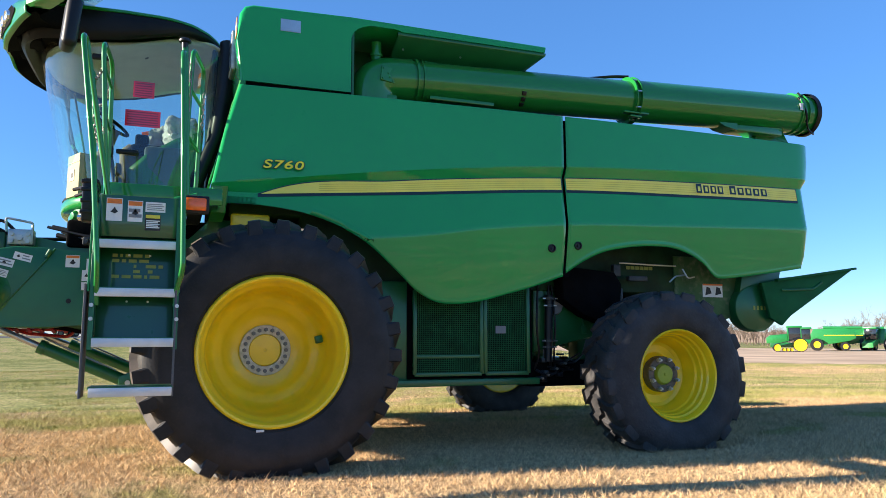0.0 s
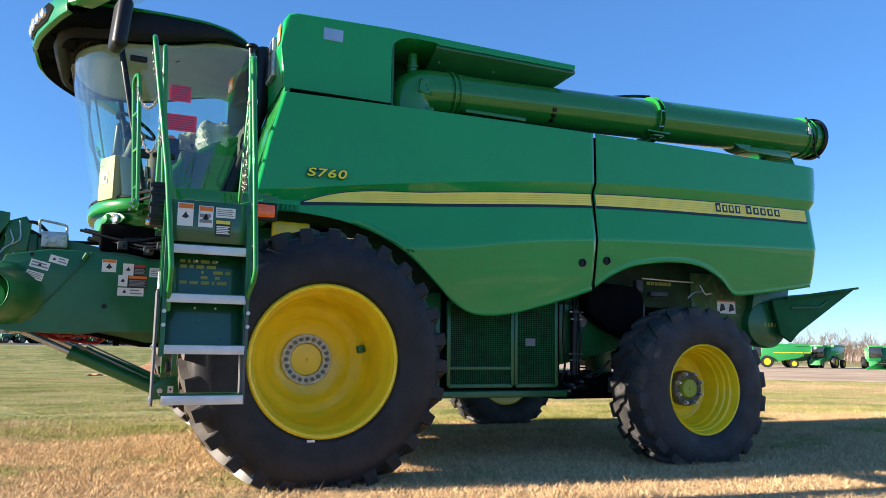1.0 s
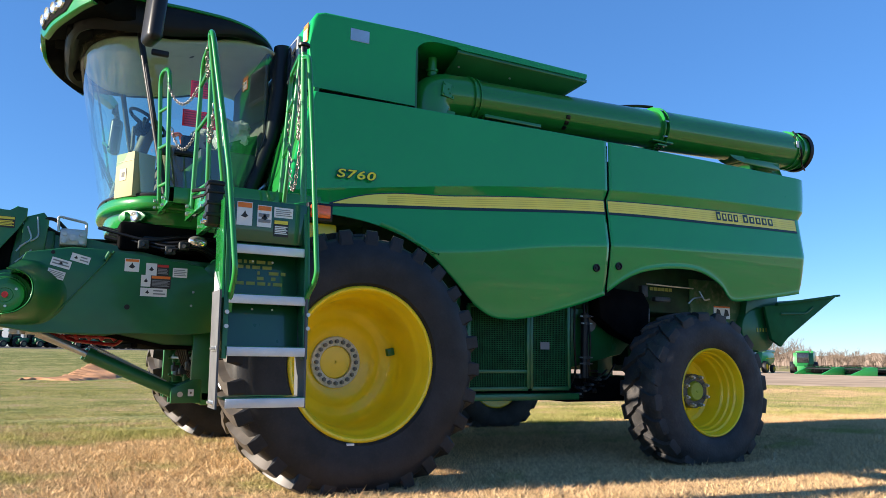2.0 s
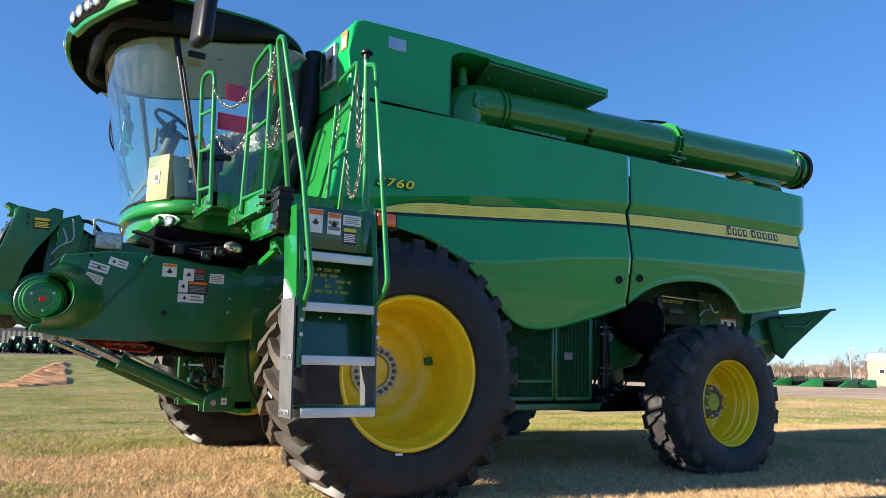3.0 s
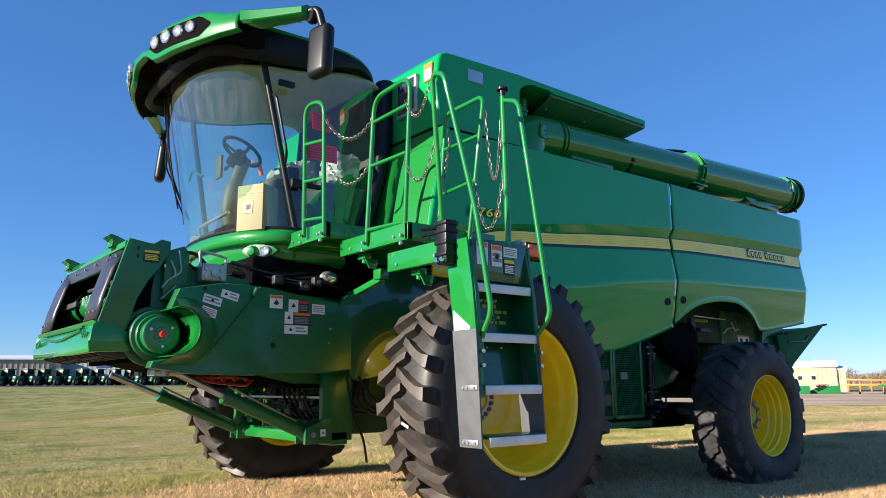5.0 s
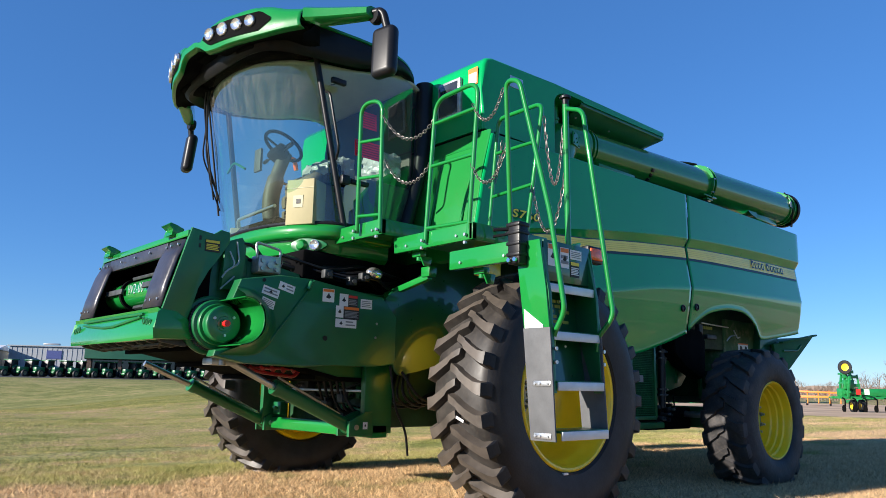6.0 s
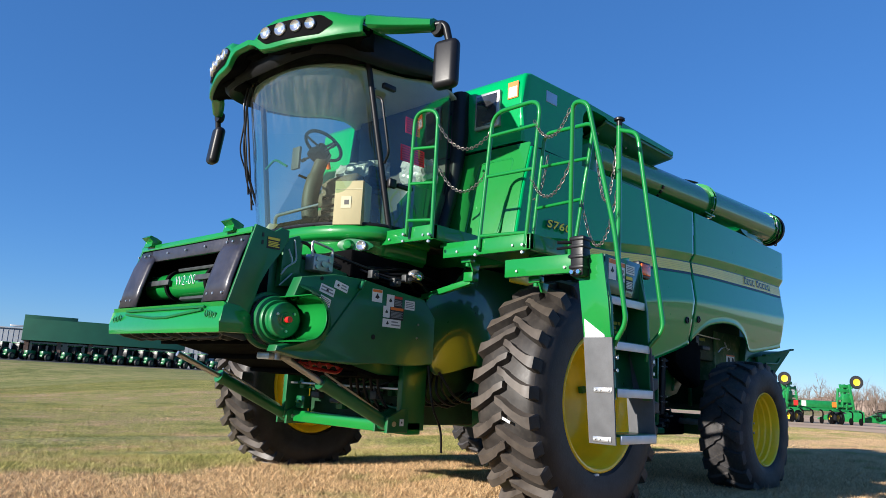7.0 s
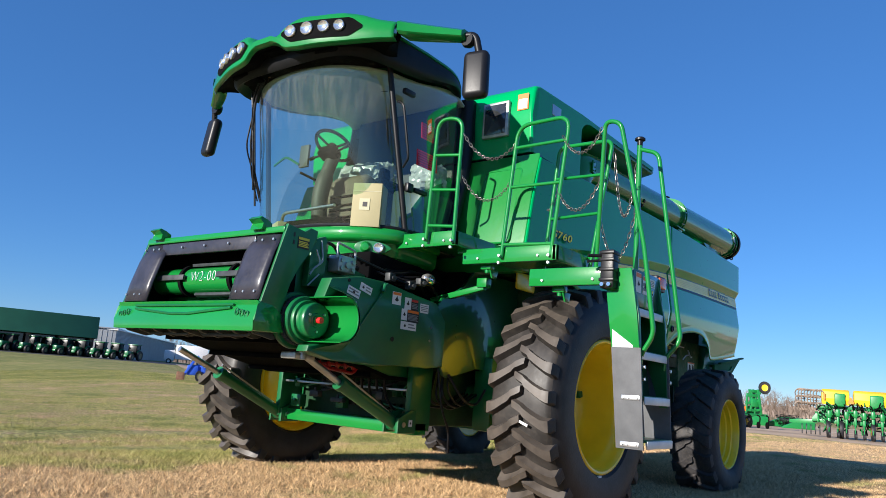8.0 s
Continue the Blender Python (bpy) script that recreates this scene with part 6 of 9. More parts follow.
for x, z, r in ((-1.522, 1.39, 0.020), (-2.055, 1.775, 0.014), (-1.04, 1.53, 0.010), (-1.05, 1.42, 0.010)):
    bm = bmesh.new()
    rod(bm, (x, -1.060, z), (x, -1.069, z), r, 16)
    part("shield_plug", bm, BLACK if r > 0.012 else STEEL, shield, "small round plug")

PULLEY = Vector((-2.335, 0.05, 1.442))
my = Matrix.Rotation(radians(90), 4, "X")
bm = bmesh.new()
lathe(bm, [(0.0, 0.86), (0.196, 0.866), (0.206, 0.874), (0.206, 0.898), (0.198, 0.906), (0.160, 0.910), (0.160, 0.958), (0.168, 0.962), (0.173, 0.970), (0.173, 0.992), (0.166, 1.0), (0.138, 1.004)], 64, Matrix.Translation(PULLEY) @ my)
pul = part("drive_pulley", bm, SHADEGREEN, combine, "green belt pulley on the feeder drive")
bm = bmesh.new()
lathe(bm, [(0.142, 0.99), (0.144, 1.022), (0.139, 1.030), (0.121, 1.028), (0.117, 1.038), (0.117, 1.060), (0.124, 1.068), (0.126, 1.098), (0.121, 1.110), (0.112, 1.115), (0.052, 1.112), (0.048, 1.118), (0.0, 1.118)], 56, Matrix.Translation(PULLEY) @ my)
# disc face stands in shade, so its green is made darker
part("pulley_disc", bm, material("pulley_green_shaded", (0.005, 0.150, 0.040), 0.4, coat=0.5, vary=0.1), pul, "stepped green disc")
bm = bmesh.new()
lathe(bm, [(0.154, 0.912), (0.174, 0.914), (0.174, 0.954), (0.154, 0.956)], 64, Matrix.Translation(PULLEY) @ my)
for k in range(60):  # cogs across the belt
    a = 2 * math.pi * k / 60
    c = PULLEY + Vector((0.175 * math.cos(a), 0, 0.175 * math.sin(a)))
    rod(bm, c + Vector((0, -0.916, 0)), c + Vector((0, -0.952, 0)), 0.0055, 6)
part("drive_belt", bm, CAST, pul, "dark cogged drive belt in the groove")
bm = bmesh.new()
rod(bm, PULLEY + Vector((0, -1.11, 0)), PULLEY + Vector((0, -1.165, 0)), 0.022, 18)
part("red_cap", bm, RED, pul, "red plastic shaft cap")
bm = bmesh.new()
rod(bm, PULLEY + Vector((0, -1.11, 0)), PULLEY + Vector((0, -1.130, 0)), 0.034, 6)
part("hex_nut", bm, GREEN, pul, "hexagon nut")
for k in range(3):
    a = 0.6 + 2.094 * k
    bm = bmesh.new()
    c = PULLEY + Vector((0.080 * math.cos(a), -1.113, 0.080 * math.sin(a)))
    rod(bm, c, c + Vector((0, -0.012, 0)), 0.010, 6)
    part("pulley_bolt", bm, STEEL, pul, "small steel bolt")


def decal(x0, x1, z0, z1, y, base, parent, head=None, pict=0, lines=0, label="sticker", ink=None):
    """Flat sticker on a surface that faces -y, with its heading, pictograms and lines of print as bars."""
    bm = bmesh.new()
    box(bm, x0, x1, y - 0.002, y, z0, z1)
    d = part("decal", bm, base, parent, label, 0)
    w, h = x1 - x0, z1 - z0
    if head:
        bm = bmesh.new()
        box(bm, x0 + 0.04 * w, x1 - 0.04 * w, y - 0.0035, y - 0.002, z1 - 0.24 * h, z1 - 0.03 * h)
        part("decal_heading", bm, head, d, "coloured heading bar", 0)
    if pict:
        bm = bmesh.new()
        cx = x0 + w * (0.5 if pict == 1 else 0.26)
        cz = z0 + h * (0.48 if head else 0.55)
        s = min(w, h) * 0.24
        prism(bm, [(cx - s, cz - 0.6 * s), (cx + 0.2 * s, cz - s), (cx + s, cz - 0.4 * s), (cx + 0.4 * s, cz + 0.2 * s), (cx + 0.1 * s, cz + s), (cx - 0.3 * s, cz + 0.3 * s)], "y", y - 0.0035, y - 0.002)
        part("decal_pictogram", bm, BLACKPRINT, d, "black pictogram", 0)
    if lines:
        bm = bmesh.new()
        for k in range(lines):
            z = lerp(z0 + 0.12 * h, z1 - (0.36 if head else 0.14) * h, (k + 0.5) / lines)
            a = x0 + w * (0.48 if pict == 2 else 0.08)
            box(bm, a, x1 - w * (0.06 + 0.10 * (k % 2)), y - 0.0035, y - 0.002, z - 0.10 * h / lines, z + 0.22 * h / lines)
        part("decal_print", bm, ink or GREYPRINT, d, "lines of small print as bars", 0)
    return d


YS = -1.0655
for x, y, z, w, h, turn, pict, lines in ((-1.997, -1.0655, 1.695, 0.136, 0.062, 0, 1, 2), (-2.025, -1.085, 1.610, 0.122, 0.062, 13, 0, 4), (-1.869, -1.0655, 1.738, 0.132, 0.058, 0, 2, 2)):
    d = decal(-w / 2, w / 2, -h / 2, h / 2, 0, WHITE, shield, None, pict, lines, "white instruction sticker, set aslant")
    d.matrix_local = pose(x, y, z, 0, 14, turn)
decal(-1.56, -1.455, 1.665, 1.765, YS, WHITE, shield, ORANGE, 1, 0, "white and orange warning sticker")
decal(-1.405, -1.325, 1.645, 1.740, YS, WHITE, shield, None, 1, 0, "white warning pictogram")
decal(-1.325, -1.235, 1.645, 1.735, YS, BLACKPRINT, shield, REDPRINT, 0, 4, "red and black danger sticker")
decal(-1.435, -1.365, 1.555, 1.645, YS, WHITE, shield, None, 1, 0, "white warning pictogram")
decal(-1.365, -1.215, 1.545, 1.645, YS, BLACKPRINT, shield, ORANGE, 0, 5, "orange and black warning sticker")
decal(-1.435, -1.240, 1.480, 1.545, YS, WHITE, shield, None, 2, 2, "white pictogram strip")
decal(-1.205, -1.095, 1.640, 1.715, YS, WHITE, shield, None, 0, 4, "small white text sticker")

# adapter frame at the front of the feeder house
SIDE = [(-2.535, 2.112), (-2.37, 2.08), (-2.32, 2.125), (-2.25, 2.115), (-2.25, 2.04), (-2.31, 1.94), (-2.40, 1.82), (-2.46, 1.69), (-2.50, 1.54), (-2.535, 1.42), (-2.60, 1.335), (-2.735, 1.40)]
bm = bmesh.new()
slope = lambda z, d=0.0: -2.745 + (z - 1.40) * 0.292 + d
box(bm, -2.56, -2.36, -0.875, 0.885, 2.045, 2.095, 0.012)
prism(bm, [(slope(1.52) - 0.02, 1.535), (slope(1.52) - 0.005, 1.505), (slope(1.40) - 0.010, 1.40), (slope(1.33) + 0.02, 1.325), (-2.40, 1.335), (-2.40, 1.40), (-2.60, 1.52)], "y", -0.895, 0.895, 0.012)
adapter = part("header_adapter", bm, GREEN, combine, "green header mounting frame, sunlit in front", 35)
# side plates face away from the sun, so their green is darkened
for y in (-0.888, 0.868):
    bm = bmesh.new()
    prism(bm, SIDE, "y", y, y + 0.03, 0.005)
    part("adapter_side", bm, SHADEGREEN, adapter, "side plate of the mounting frame, green darkened for shade", 35)
for k in range(9):
    bm = bmesh.new()
    y = -0.80 + 0.20 * k
    prism(bm, [(-2.70, 1.335), (-2.44, 1.345), (-2.44, 1.300), (-2.50, 1.285), (-2.66, 1.312)], "y", y - 0.015, y + 0.015, 0.003)
    part("beam_gusset", bm, CAST, adapter, "dark gusset below the lower beam")
for y0, y1, x in ((-0.72, -0.10, -2.62), (0.02, 0.66, -2.60), (-0.45, 0.40, -2.52)):
    bm = bmesh.new()
    pipe(bm, rounded([(x, y0, 1.325), (x, y0 + 0.03, 1.302), (x + 0.02, y1 - 0.03, 1.302), (x + 0.02, y1, 1.325)], 0.02, 3), 0.011, 7)
    part("latch_rod", bm, CAST, adapter, "dark latch rod under the beam")
bm = bmesh.new()
V = [(0.60, 1.480), (0.10, 1.440), (-0.12, 1.440), (-0.62, 1.485)]
pipe(bm, [(slope(z) - 0.018, y, z) for y, z in V], 0.010, 6)
pipe(bm, [(slope(1.505) - 0.016, y, 1.505) for y in (-0.64, 0.62)], 0.009, 6)
part("pressed_rib", bm, SHADEGREEN, adapter, "pressed fold lines in the lower beam")
for y in (-0.60, 0.70):
    bm = bmesh.new()
    prism(bm, [(-2.60, 2.075), (-2.50, 2.075), (-2.50, 2.135), (-2.55, 2.155), (-2.60, 2.17), (-2.625, 2.15), (-2.575, 2.125)], "y", y - 0.065, y + 0.065, 0.006)
    part("hook_tab", bm, GREEN, adapter, "green hook on top of the frame")
for s in (-1, 1):
    for k in range(3):
        bm = bmesh.new()
        c = Vector((slope(1.44) - 0.012, s * (0.70 + 0.055 * k), 1.455 - 0.010 * k))
        pipe(bm, [c + Vector((0, 0.018 * math.cos(a), 0.024 * math.sin(a))) for a in np.linspace(0, 2 * math.pi, 13)[:-1]], 0.005, 6, True)
        part("beam_hole", bm, SHADEGREEN, adapter, "ringed hole in the beam")
bm = bmesh.new()
for y0, y1 in ((-0.865, -0.53), (0.53, 0.865)):
    out = [(slope(z) + d, z) for z, d in ((1.545, 0.0), (1.70, -0.015), (1.90, -0.015), (2.03, 0.01))]
    rows = [[(x - 0.022 * (1 - abs(2 * (y - y0) / (y1 - y0) - 1) ** 4), y, z) for x, z in out] for y in np.linspace(y0, y1, 9)]
    vs = sheet(bm, rows)
box(bm, slope(1.98) - 0.012, slope(1.98) + 0.02, -0.60, 0.60, 1.935, 2.03, 0.008)
seal = part("rubber_seal", bm, material("slate_rubber", (0.030, 0.029, 0.040), 0.34, vary=0.25, scale=9, fine=40, bump=0.05, dust=0.04, spec=0.5), adapter, "shiny slate-black rubber panels round the intake", 28)
so = seal.modifiers.new("thickness", "SOLIDIFY")
so.thickness = 0.012
for y in (-0.82, -0.70, -0.62, 0.62, 0.70, 0.82, -0.3, 0.0, 0.3):
    for z in ((1.60, 1.99) if abs(y) > 0.5 else (1.99,)):
        bm = bmesh.new()
        c = Vector((slope(z) - 0.02, y, z))
        rod(bm, c, c + Vector((-0.012, 0, 0)), 0.009, 8)
        part("seal_bolt", bm, STEEL, adapter, "steel bolt in the rubber panel")
# black lining puts the dark of the intake into the colour
bm = bmesh.new()
box(bm, -2.36, -2.30, -0.76, 0.76, 1.42, 2.02)
box(bm, -2.62, -2.34, -0.78, 0.78, 1.42, 1.45)
box(bm, -2.56, -2.34, -0.78, 0.78, 2.01, 2.04)
for y in (-0.80, 0.77):
    prism(bm, [(slope(1.43) + 0.025, 1.43), (slope(2.03) + 0.025, 2.03), (-2.34, 2.03), (-2.34, 1.43)], "y", y, y + 0.03)
part("intake_shadow", bm, MATBLACK, adapter, "dark inside of the intake")
bm = bmesh.new()
DRUM = Vector((-2.46, 0, 1.735))
rod(bm, DRUM + Vector((0, -0.70, 0)), DRUM + Vector((0, 0.70, 0)), 0.105, 40)
drum = part("feeder_drum", bm, GREEN, adapter, "green feeder drum behind the opening")
for y in (-0.33, 0.30):
    bm = bmesh.new()
    lathe(bm, [(0.105, -0.02), (0.128, -0.018), (0.128, 0.018), (0.105, 0.02)], 36, Matrix.Translation(DRUM + Vector((0, y, 0))) @ my)
    part("chain_ring", bm, MATBLACK, drum, "dark chain round the drum")
for a, y0, y1 in ((175, 0.23, 0.60), (170, -0.62, -0.19), (105, -0.45, 0.25), (250, -0.5, 0.16)):
    bm = bmesh.new()
    c = DRUM + Vector((0.128 * math.cos(radians(a)), 0, 0.128 * math.sin(radians(a))))
    m = Matrix.Translation(c) @ Matrix.Rotation(radians(-a), 4, "Y")
    box(bm, -0.012, 0.012, y0, y1, -0.022, 0.022, 0.004, m)
    part("feeder_slat", bm, CAST, drum, "dark steel feeder slat")
lettering("chalk_mark", "W2-00", 0.115, (-2.569, 0.175, 1.715), WHITE, drum, "white chalk writing on the drum", (90, 0, -90), 0.1, 0.0015, 0.92, -0.0035)
decal(-2.435, -2.325, 1.955, 2.04, -0.8895, BLACKPRINT, adapter, LABELYEL, 0, 4, "yellow and black warning sticker", LABELYEL)
for z in (1.975, 2.03):
    bm = bmesh.new()
    box(bm, -2.48, -2.465, -0.892, -0.883, z, z + 0.03)
    part("frame_slot", bm, BLACKPRINT, adapter, "small dark slot", 0)

# links, coupler and hoses between adapter and cab
bm = bmesh.new()
prism(bm, [(-2.27, 2.05), (-2.14, 2.10), (-2.10, 2.05), (-2.12, 1.72), (-2.28, 1.70)], "y", -0.86, -0.80, 0.008)
box(bm, -2.25, -2.05, -0.80, 0.80, 1.75, 1.98, 0.02)
part("adapter_rear_plate", bm, SHADEGREEN, combine, "dark green plates behind the frame")
bm = bmesh.new()
pipe(bm, rounded([(-2.18, -0.86, 2.06), (-2.16, -0.88, 1.90), (-2.26, -0.90, 1.84), (-2.30, -0.90, 1.78)], 0.04, 4), 0.007, 8)
pipe(bm, rounded([(-2.24, -0.88, 1.98), (-2.20, -0.90, 1.88), (-2.28, -0.90, 1.82)], 0.04, 4), 0.006, 8)
pipe(bm, [(-2.30, -0.89, 1.70), (-2.20, -0.89, 1.80)], 0.006, 8)
part("steel_link", bm, GALV, combine, "bent steel link rods")
bm = bmesh.new()
pipe(bm, rounded([(-2.16, -0.84, 2.05), (-2.06, -0.86, 2.06), (-1.98, -0.86, 1.98), (-1.95, -0.84, 1.95)], 0.05, 4), 0.014, 8)
pipe(bm, rounded([(-2.16, -0.80, 2.02), (-2.05, -0.78, 1.96), (-1.95, -0.74, 1.92), (-1.6, -0.6, 1.95)], 0.05, 4), 0.016, 8)
part("adapter_hose", bm, BLACK, combine, "black hoses to the coupler")
bm = bmesh.new()
box(bm, -2.02, -1.83, -0.90, -0.78, 1.855, 1.985, 0.012)
for dx, dz in ((0.03, 0.03), (0.03, 0.09), (0.15, 0.03), (0.15, 0.09), (0.09, 0.06)):
    rod(bm, (-2.02 + dx, -0.895, 1.855 + dz), (-2.02 + dx, -0.918, 1.855 + dz), 0.018 if dx != 0.09 else 0.026, 14)
coup = part("multicoupler", bm, GALV, combine, "galvanised hydraulic multicoupler block")
bm = bmesh.new()
pipe(bm, rounded([(-2.03, -0.89, 1.96), (-2.04, -0.89, 2.075), (-1.84, -0.89, 2.04), (-1.84, -0.89, 1.94)], 0.02, 3), 0.010, 8)
part("coupler_handle", bm, GALV, coup, "bent steel handle")

# lift cylinders
for s, rod_end, gland, base in ((-1, (-2.14, -0.76, 1.205), (-1.745, -0.76, 1.020), (-1.06, -0.775, 0.715)), (1, (-2.14, 0.84, 1.205), (-1.70, 0.835, 1.020), (-0.90, 0.865, 0.675))):
    bm = bmesh.new()
    rod(bm, gland, base, 0.052, 20)
    rod(bm, Vector(gland).lerp(Vector(base), -0.02), Vector(gland).lerp(Vector(base), 0.05), 0.060, 20)
    rod(bm, Vector(base) + Vector((0, -0.06, 0)), Vector(base) + Vector((0, 0.06, 0)), 0.055, 16)
    cyl = part("lift_cylinder", bm, SHADEGREEN, combine, "dark green hydraulic lift cylinder")
    bm = bmesh.new()
    rod(bm, rod_end, gland, 0.026, 16)
    part("cylinder_rod", bm, STEEL, cyl, "polished steel piston rod")
    bm = bmesh.new()
    pipe(bm, [Vector(gland) + Vector((0.02, 0.0, 0.075)), Vector(base) + Vector((-0.10, 0.0, 0.10))], 0.009, 8)
    part("cylinder_line", bm, STEEL, cyl, "thin steel oil line")
    bm = bmesh.new()
    c = Vector(base)
    prism(bm, [(c.x - 0.07, c.z - 0.07), (c.x - 0.07, c.z + 0.05), (c.x + 0.09, c.z + 0.12), (c.x + 0.16, c.z + 0.12), (c.x + 0.16, c.z - 0.07)], "y", c.y - 0.094, c.y - 0.06, 0.005)
    part("cylinder_bracket", bm, SHADEGREEN, combine, "welded cylinder bracket")
    bm = bmesh.new()
    prism(bm, [(c.x - 0.07, c.z - 0.07), (c.x - 0.07, c.z + 0.05), (c.x + 0.09, c.z + 0.12), (c.x + 0.16, c.z + 0.12), (c.x + 0.16, c.z - 0.07)], "y", c.y + 0.06, c.y + 0.085, 0.005)
    part("cylinder_bracket", bm, SHADEGREEN, combine, "welded cylinder bracket")
    bm = bmesh.new()
    rod(bm, c + Vector((0, -0.10, 0)), c + Vector((0, 0.10, 0)), 0.022, 12)
    part("cylinder_pin", bm, STEEL, cyl, "steel pin")
bm = bmesh.new()
box(bm, -2.30, -2.10, -0.84, -0.68, 1.17, 1.22, 0.01)
rod(bm, (-2.22, -0.83, 1.17), (-2.22, -0.83, 1.235), 0.03, 14)
part("rod_bracket", bm, GALV, combine, "galvanised rod end bracket")
decal(-1.00, -0.955, 0.70, 0.755, -0.873, WHITE, combine, None, 1, 0, "small white pictogram")

# frame and axle below the cab
for y in (-0.86, 0.80):
    bm = bmesh.new()
    box(bm, -0.98, -0.70, y, y + 0.06, 0.66, 1.40, 0.008)
    part("axle_frame", bm, SHADEGREEN, combine, "dark green frame plate at the front axle")
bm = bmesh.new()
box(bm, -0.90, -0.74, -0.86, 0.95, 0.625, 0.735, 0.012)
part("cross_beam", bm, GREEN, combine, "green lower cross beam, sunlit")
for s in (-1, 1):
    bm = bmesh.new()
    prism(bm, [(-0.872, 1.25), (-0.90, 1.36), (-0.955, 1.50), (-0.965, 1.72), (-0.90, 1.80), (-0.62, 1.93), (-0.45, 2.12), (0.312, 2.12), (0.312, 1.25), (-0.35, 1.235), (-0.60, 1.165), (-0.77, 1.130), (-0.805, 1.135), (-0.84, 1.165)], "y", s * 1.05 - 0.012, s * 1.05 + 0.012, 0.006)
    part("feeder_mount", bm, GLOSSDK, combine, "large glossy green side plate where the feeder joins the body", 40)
# added black block in place of the dark clutter between the plates
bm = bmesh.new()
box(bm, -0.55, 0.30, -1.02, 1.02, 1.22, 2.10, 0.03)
part("mount_core", bm, MATBLACK, combine, "black filler for the dark clutter behind the side plates", 40)
bm = bmesh.new()
rod(bm, (0, -1.50, 0.99), (0, 1.50, 0.99), 0.11, 28)
for s in (-1, 1):
    rod(bm, (0, s * 1.10, 0.99), (0, s * 1.40, 0.99), 0.24, 28)
    box(bm, -0.20, 0.24, s * 0.95, s * 1.15, 0.68, 1.35, 0.03)
part("front_axle", bm, SHADEGREEN, combine, "dark green final drives of the front axle")
bm = bmesh.new()
box(bm, -0.70, 0.40, -0.80, 0.80, 0.70, 1.25, 0.02)
part("transmission", bm, material("dark_castings", (0.008, 0.045, 0.016), 0.6, vary=0.4, scale=7, fine=30), combine, "dark gear housing between the wheels")
bm = bmesh.new()
beam(bm, (-0.80, -0.86, 1.795), (-0.80, -1.42, 1.905), 0.05, 0.05, 0.006)
box(bm, -0.84, -0.76, -1.46, -1.36, 1.90, 1.98, 0.006)
part("platform_strut", bm, GREEN, combine, "bright green strut under the platform")
bm = bmesh.new()
lathe(bm, [(0.0, 0.03), (0.5, 0.028), (0.9, 0.018), (1.0, 0.0), (0.9, -0.03)], 26, Matrix.Translation((-1.015, -0.985, 1.950)) @ Matrix.Rotation(radians(90), 4, "X") @ Matrix.Rotation(radians(-6), 4, "Z") @ Matrix.Diagonal((0.078, 0.048, 1, 1)))
part("oval_work_lamp", bm, LAMPGLASS, combine, "oval clear work lamp below the cab", 50)
bm = bmesh.new()
pts = [(-1.85, -0.55), (-1.2, -0.80), (-0.6, -0.85)]
for k in range(9):
    bm = bmesh.new()
    y = -0.86 + 0.05 * k
    z = 2.0 - 0.012 * k + 0.03 * math.sin(k * 2.3)
    pipe(bm, rounded([(-1.75 + 0.03 * k, y + 0.1, z + 0.03), (-1.35, y - 0.02, z - 0.07 + 0.02 * math.sin(k)), (-1.05, y, z + 0.02), (-0.55, y + 0.03, z - 0.06)], 0.15, 5), 0.013 + 0.004 * (k % 3), 7)
    part("loom_hose", bm, BLACK, combine, "black hose of the tangle under the cab floor")
# plain black block below the cab floor
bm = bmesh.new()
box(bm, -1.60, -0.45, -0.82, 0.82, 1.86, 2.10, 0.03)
part("cab_underframe", bm, MATBLACK, combine, "black block under the cab")
bm = bmesh.new()
for k in range(5):
    y = -0.55 + 0.09 * k
    pipe(bm, rounded([(-1.0, y, 1.15 - 0.02 * k), (-0.95, y + 0.02, 0.95), (-0.86, y - 0.03 + 0.02 * k, 0.80), (-0.72, y, 0.86)], 0.08, 4), 0.013, 7)
part("axle_hose", bm, BLACK, combine, "black hoses at the front axle")
tagged(combine.children[-1], kind="stuff")
for x, y, z, sx, sy, sz in ((-0.99, -0.32, 0.86, 0.06, 0.10, 0.05), (-0.97, -0.52, 0.90, 0.07, 0.08, 0.07), (-0.98, -0.05, 0.84, 0.05, 0.16, 0.04), (-0.96, 0.30, 0.87, 0.06, 0.12, 0.06)):
    bm = bmesh.new()
    box(bm, x, x + sx, y, y + sy, z, z + sz, 0.008)
    rod(bm, (x + 0.02, y + sy / 2, z + sz), (x + 0.02, y + sy / 2, z + sz + 0.03), 0.012, 8)
    part("valve_block", bm, CAST, combine, "dark grey hydraulic valve block")
bm = bmesh.new()
beam(bm, (-0.93, -0.80, 1.00), (-0.93, 0.80, 1.00), 0.015, 0.02, 0.003)
part("brace_rod", bm, STEEL, combine, "thin steel cross rod")
bm = bmesh.new()
pipe(bm, rounded([(-0.88, -1.05, 1.20), (-0.85, -1.10, 0.85), (-0.76, -1.12, 0.70), (-0.70, -1.08, 0.50)], 0.1, 4), 0.010, 7)
pipe(bm, rounded([(-0.80, -1.10, 1.16), (-0.70, -1.2, 0.95), (-0.5, -1.2, 0.90), (-0.3, -1.15, 1.05)], 0.1, 4), 0.012, 7)
part("hanging_hose", bm, BLACK, combine, "loose black hose hanging down")
bm = bmesh.new()
pipe(bm, rounded([(-2.05, -0.70, 1.19), (-1.85, -0.72, 1.13), (-1.55, -0.70, 1.10), (-1.50, -0.70, 1.16)], 0.04, 4), 0.014, 8)
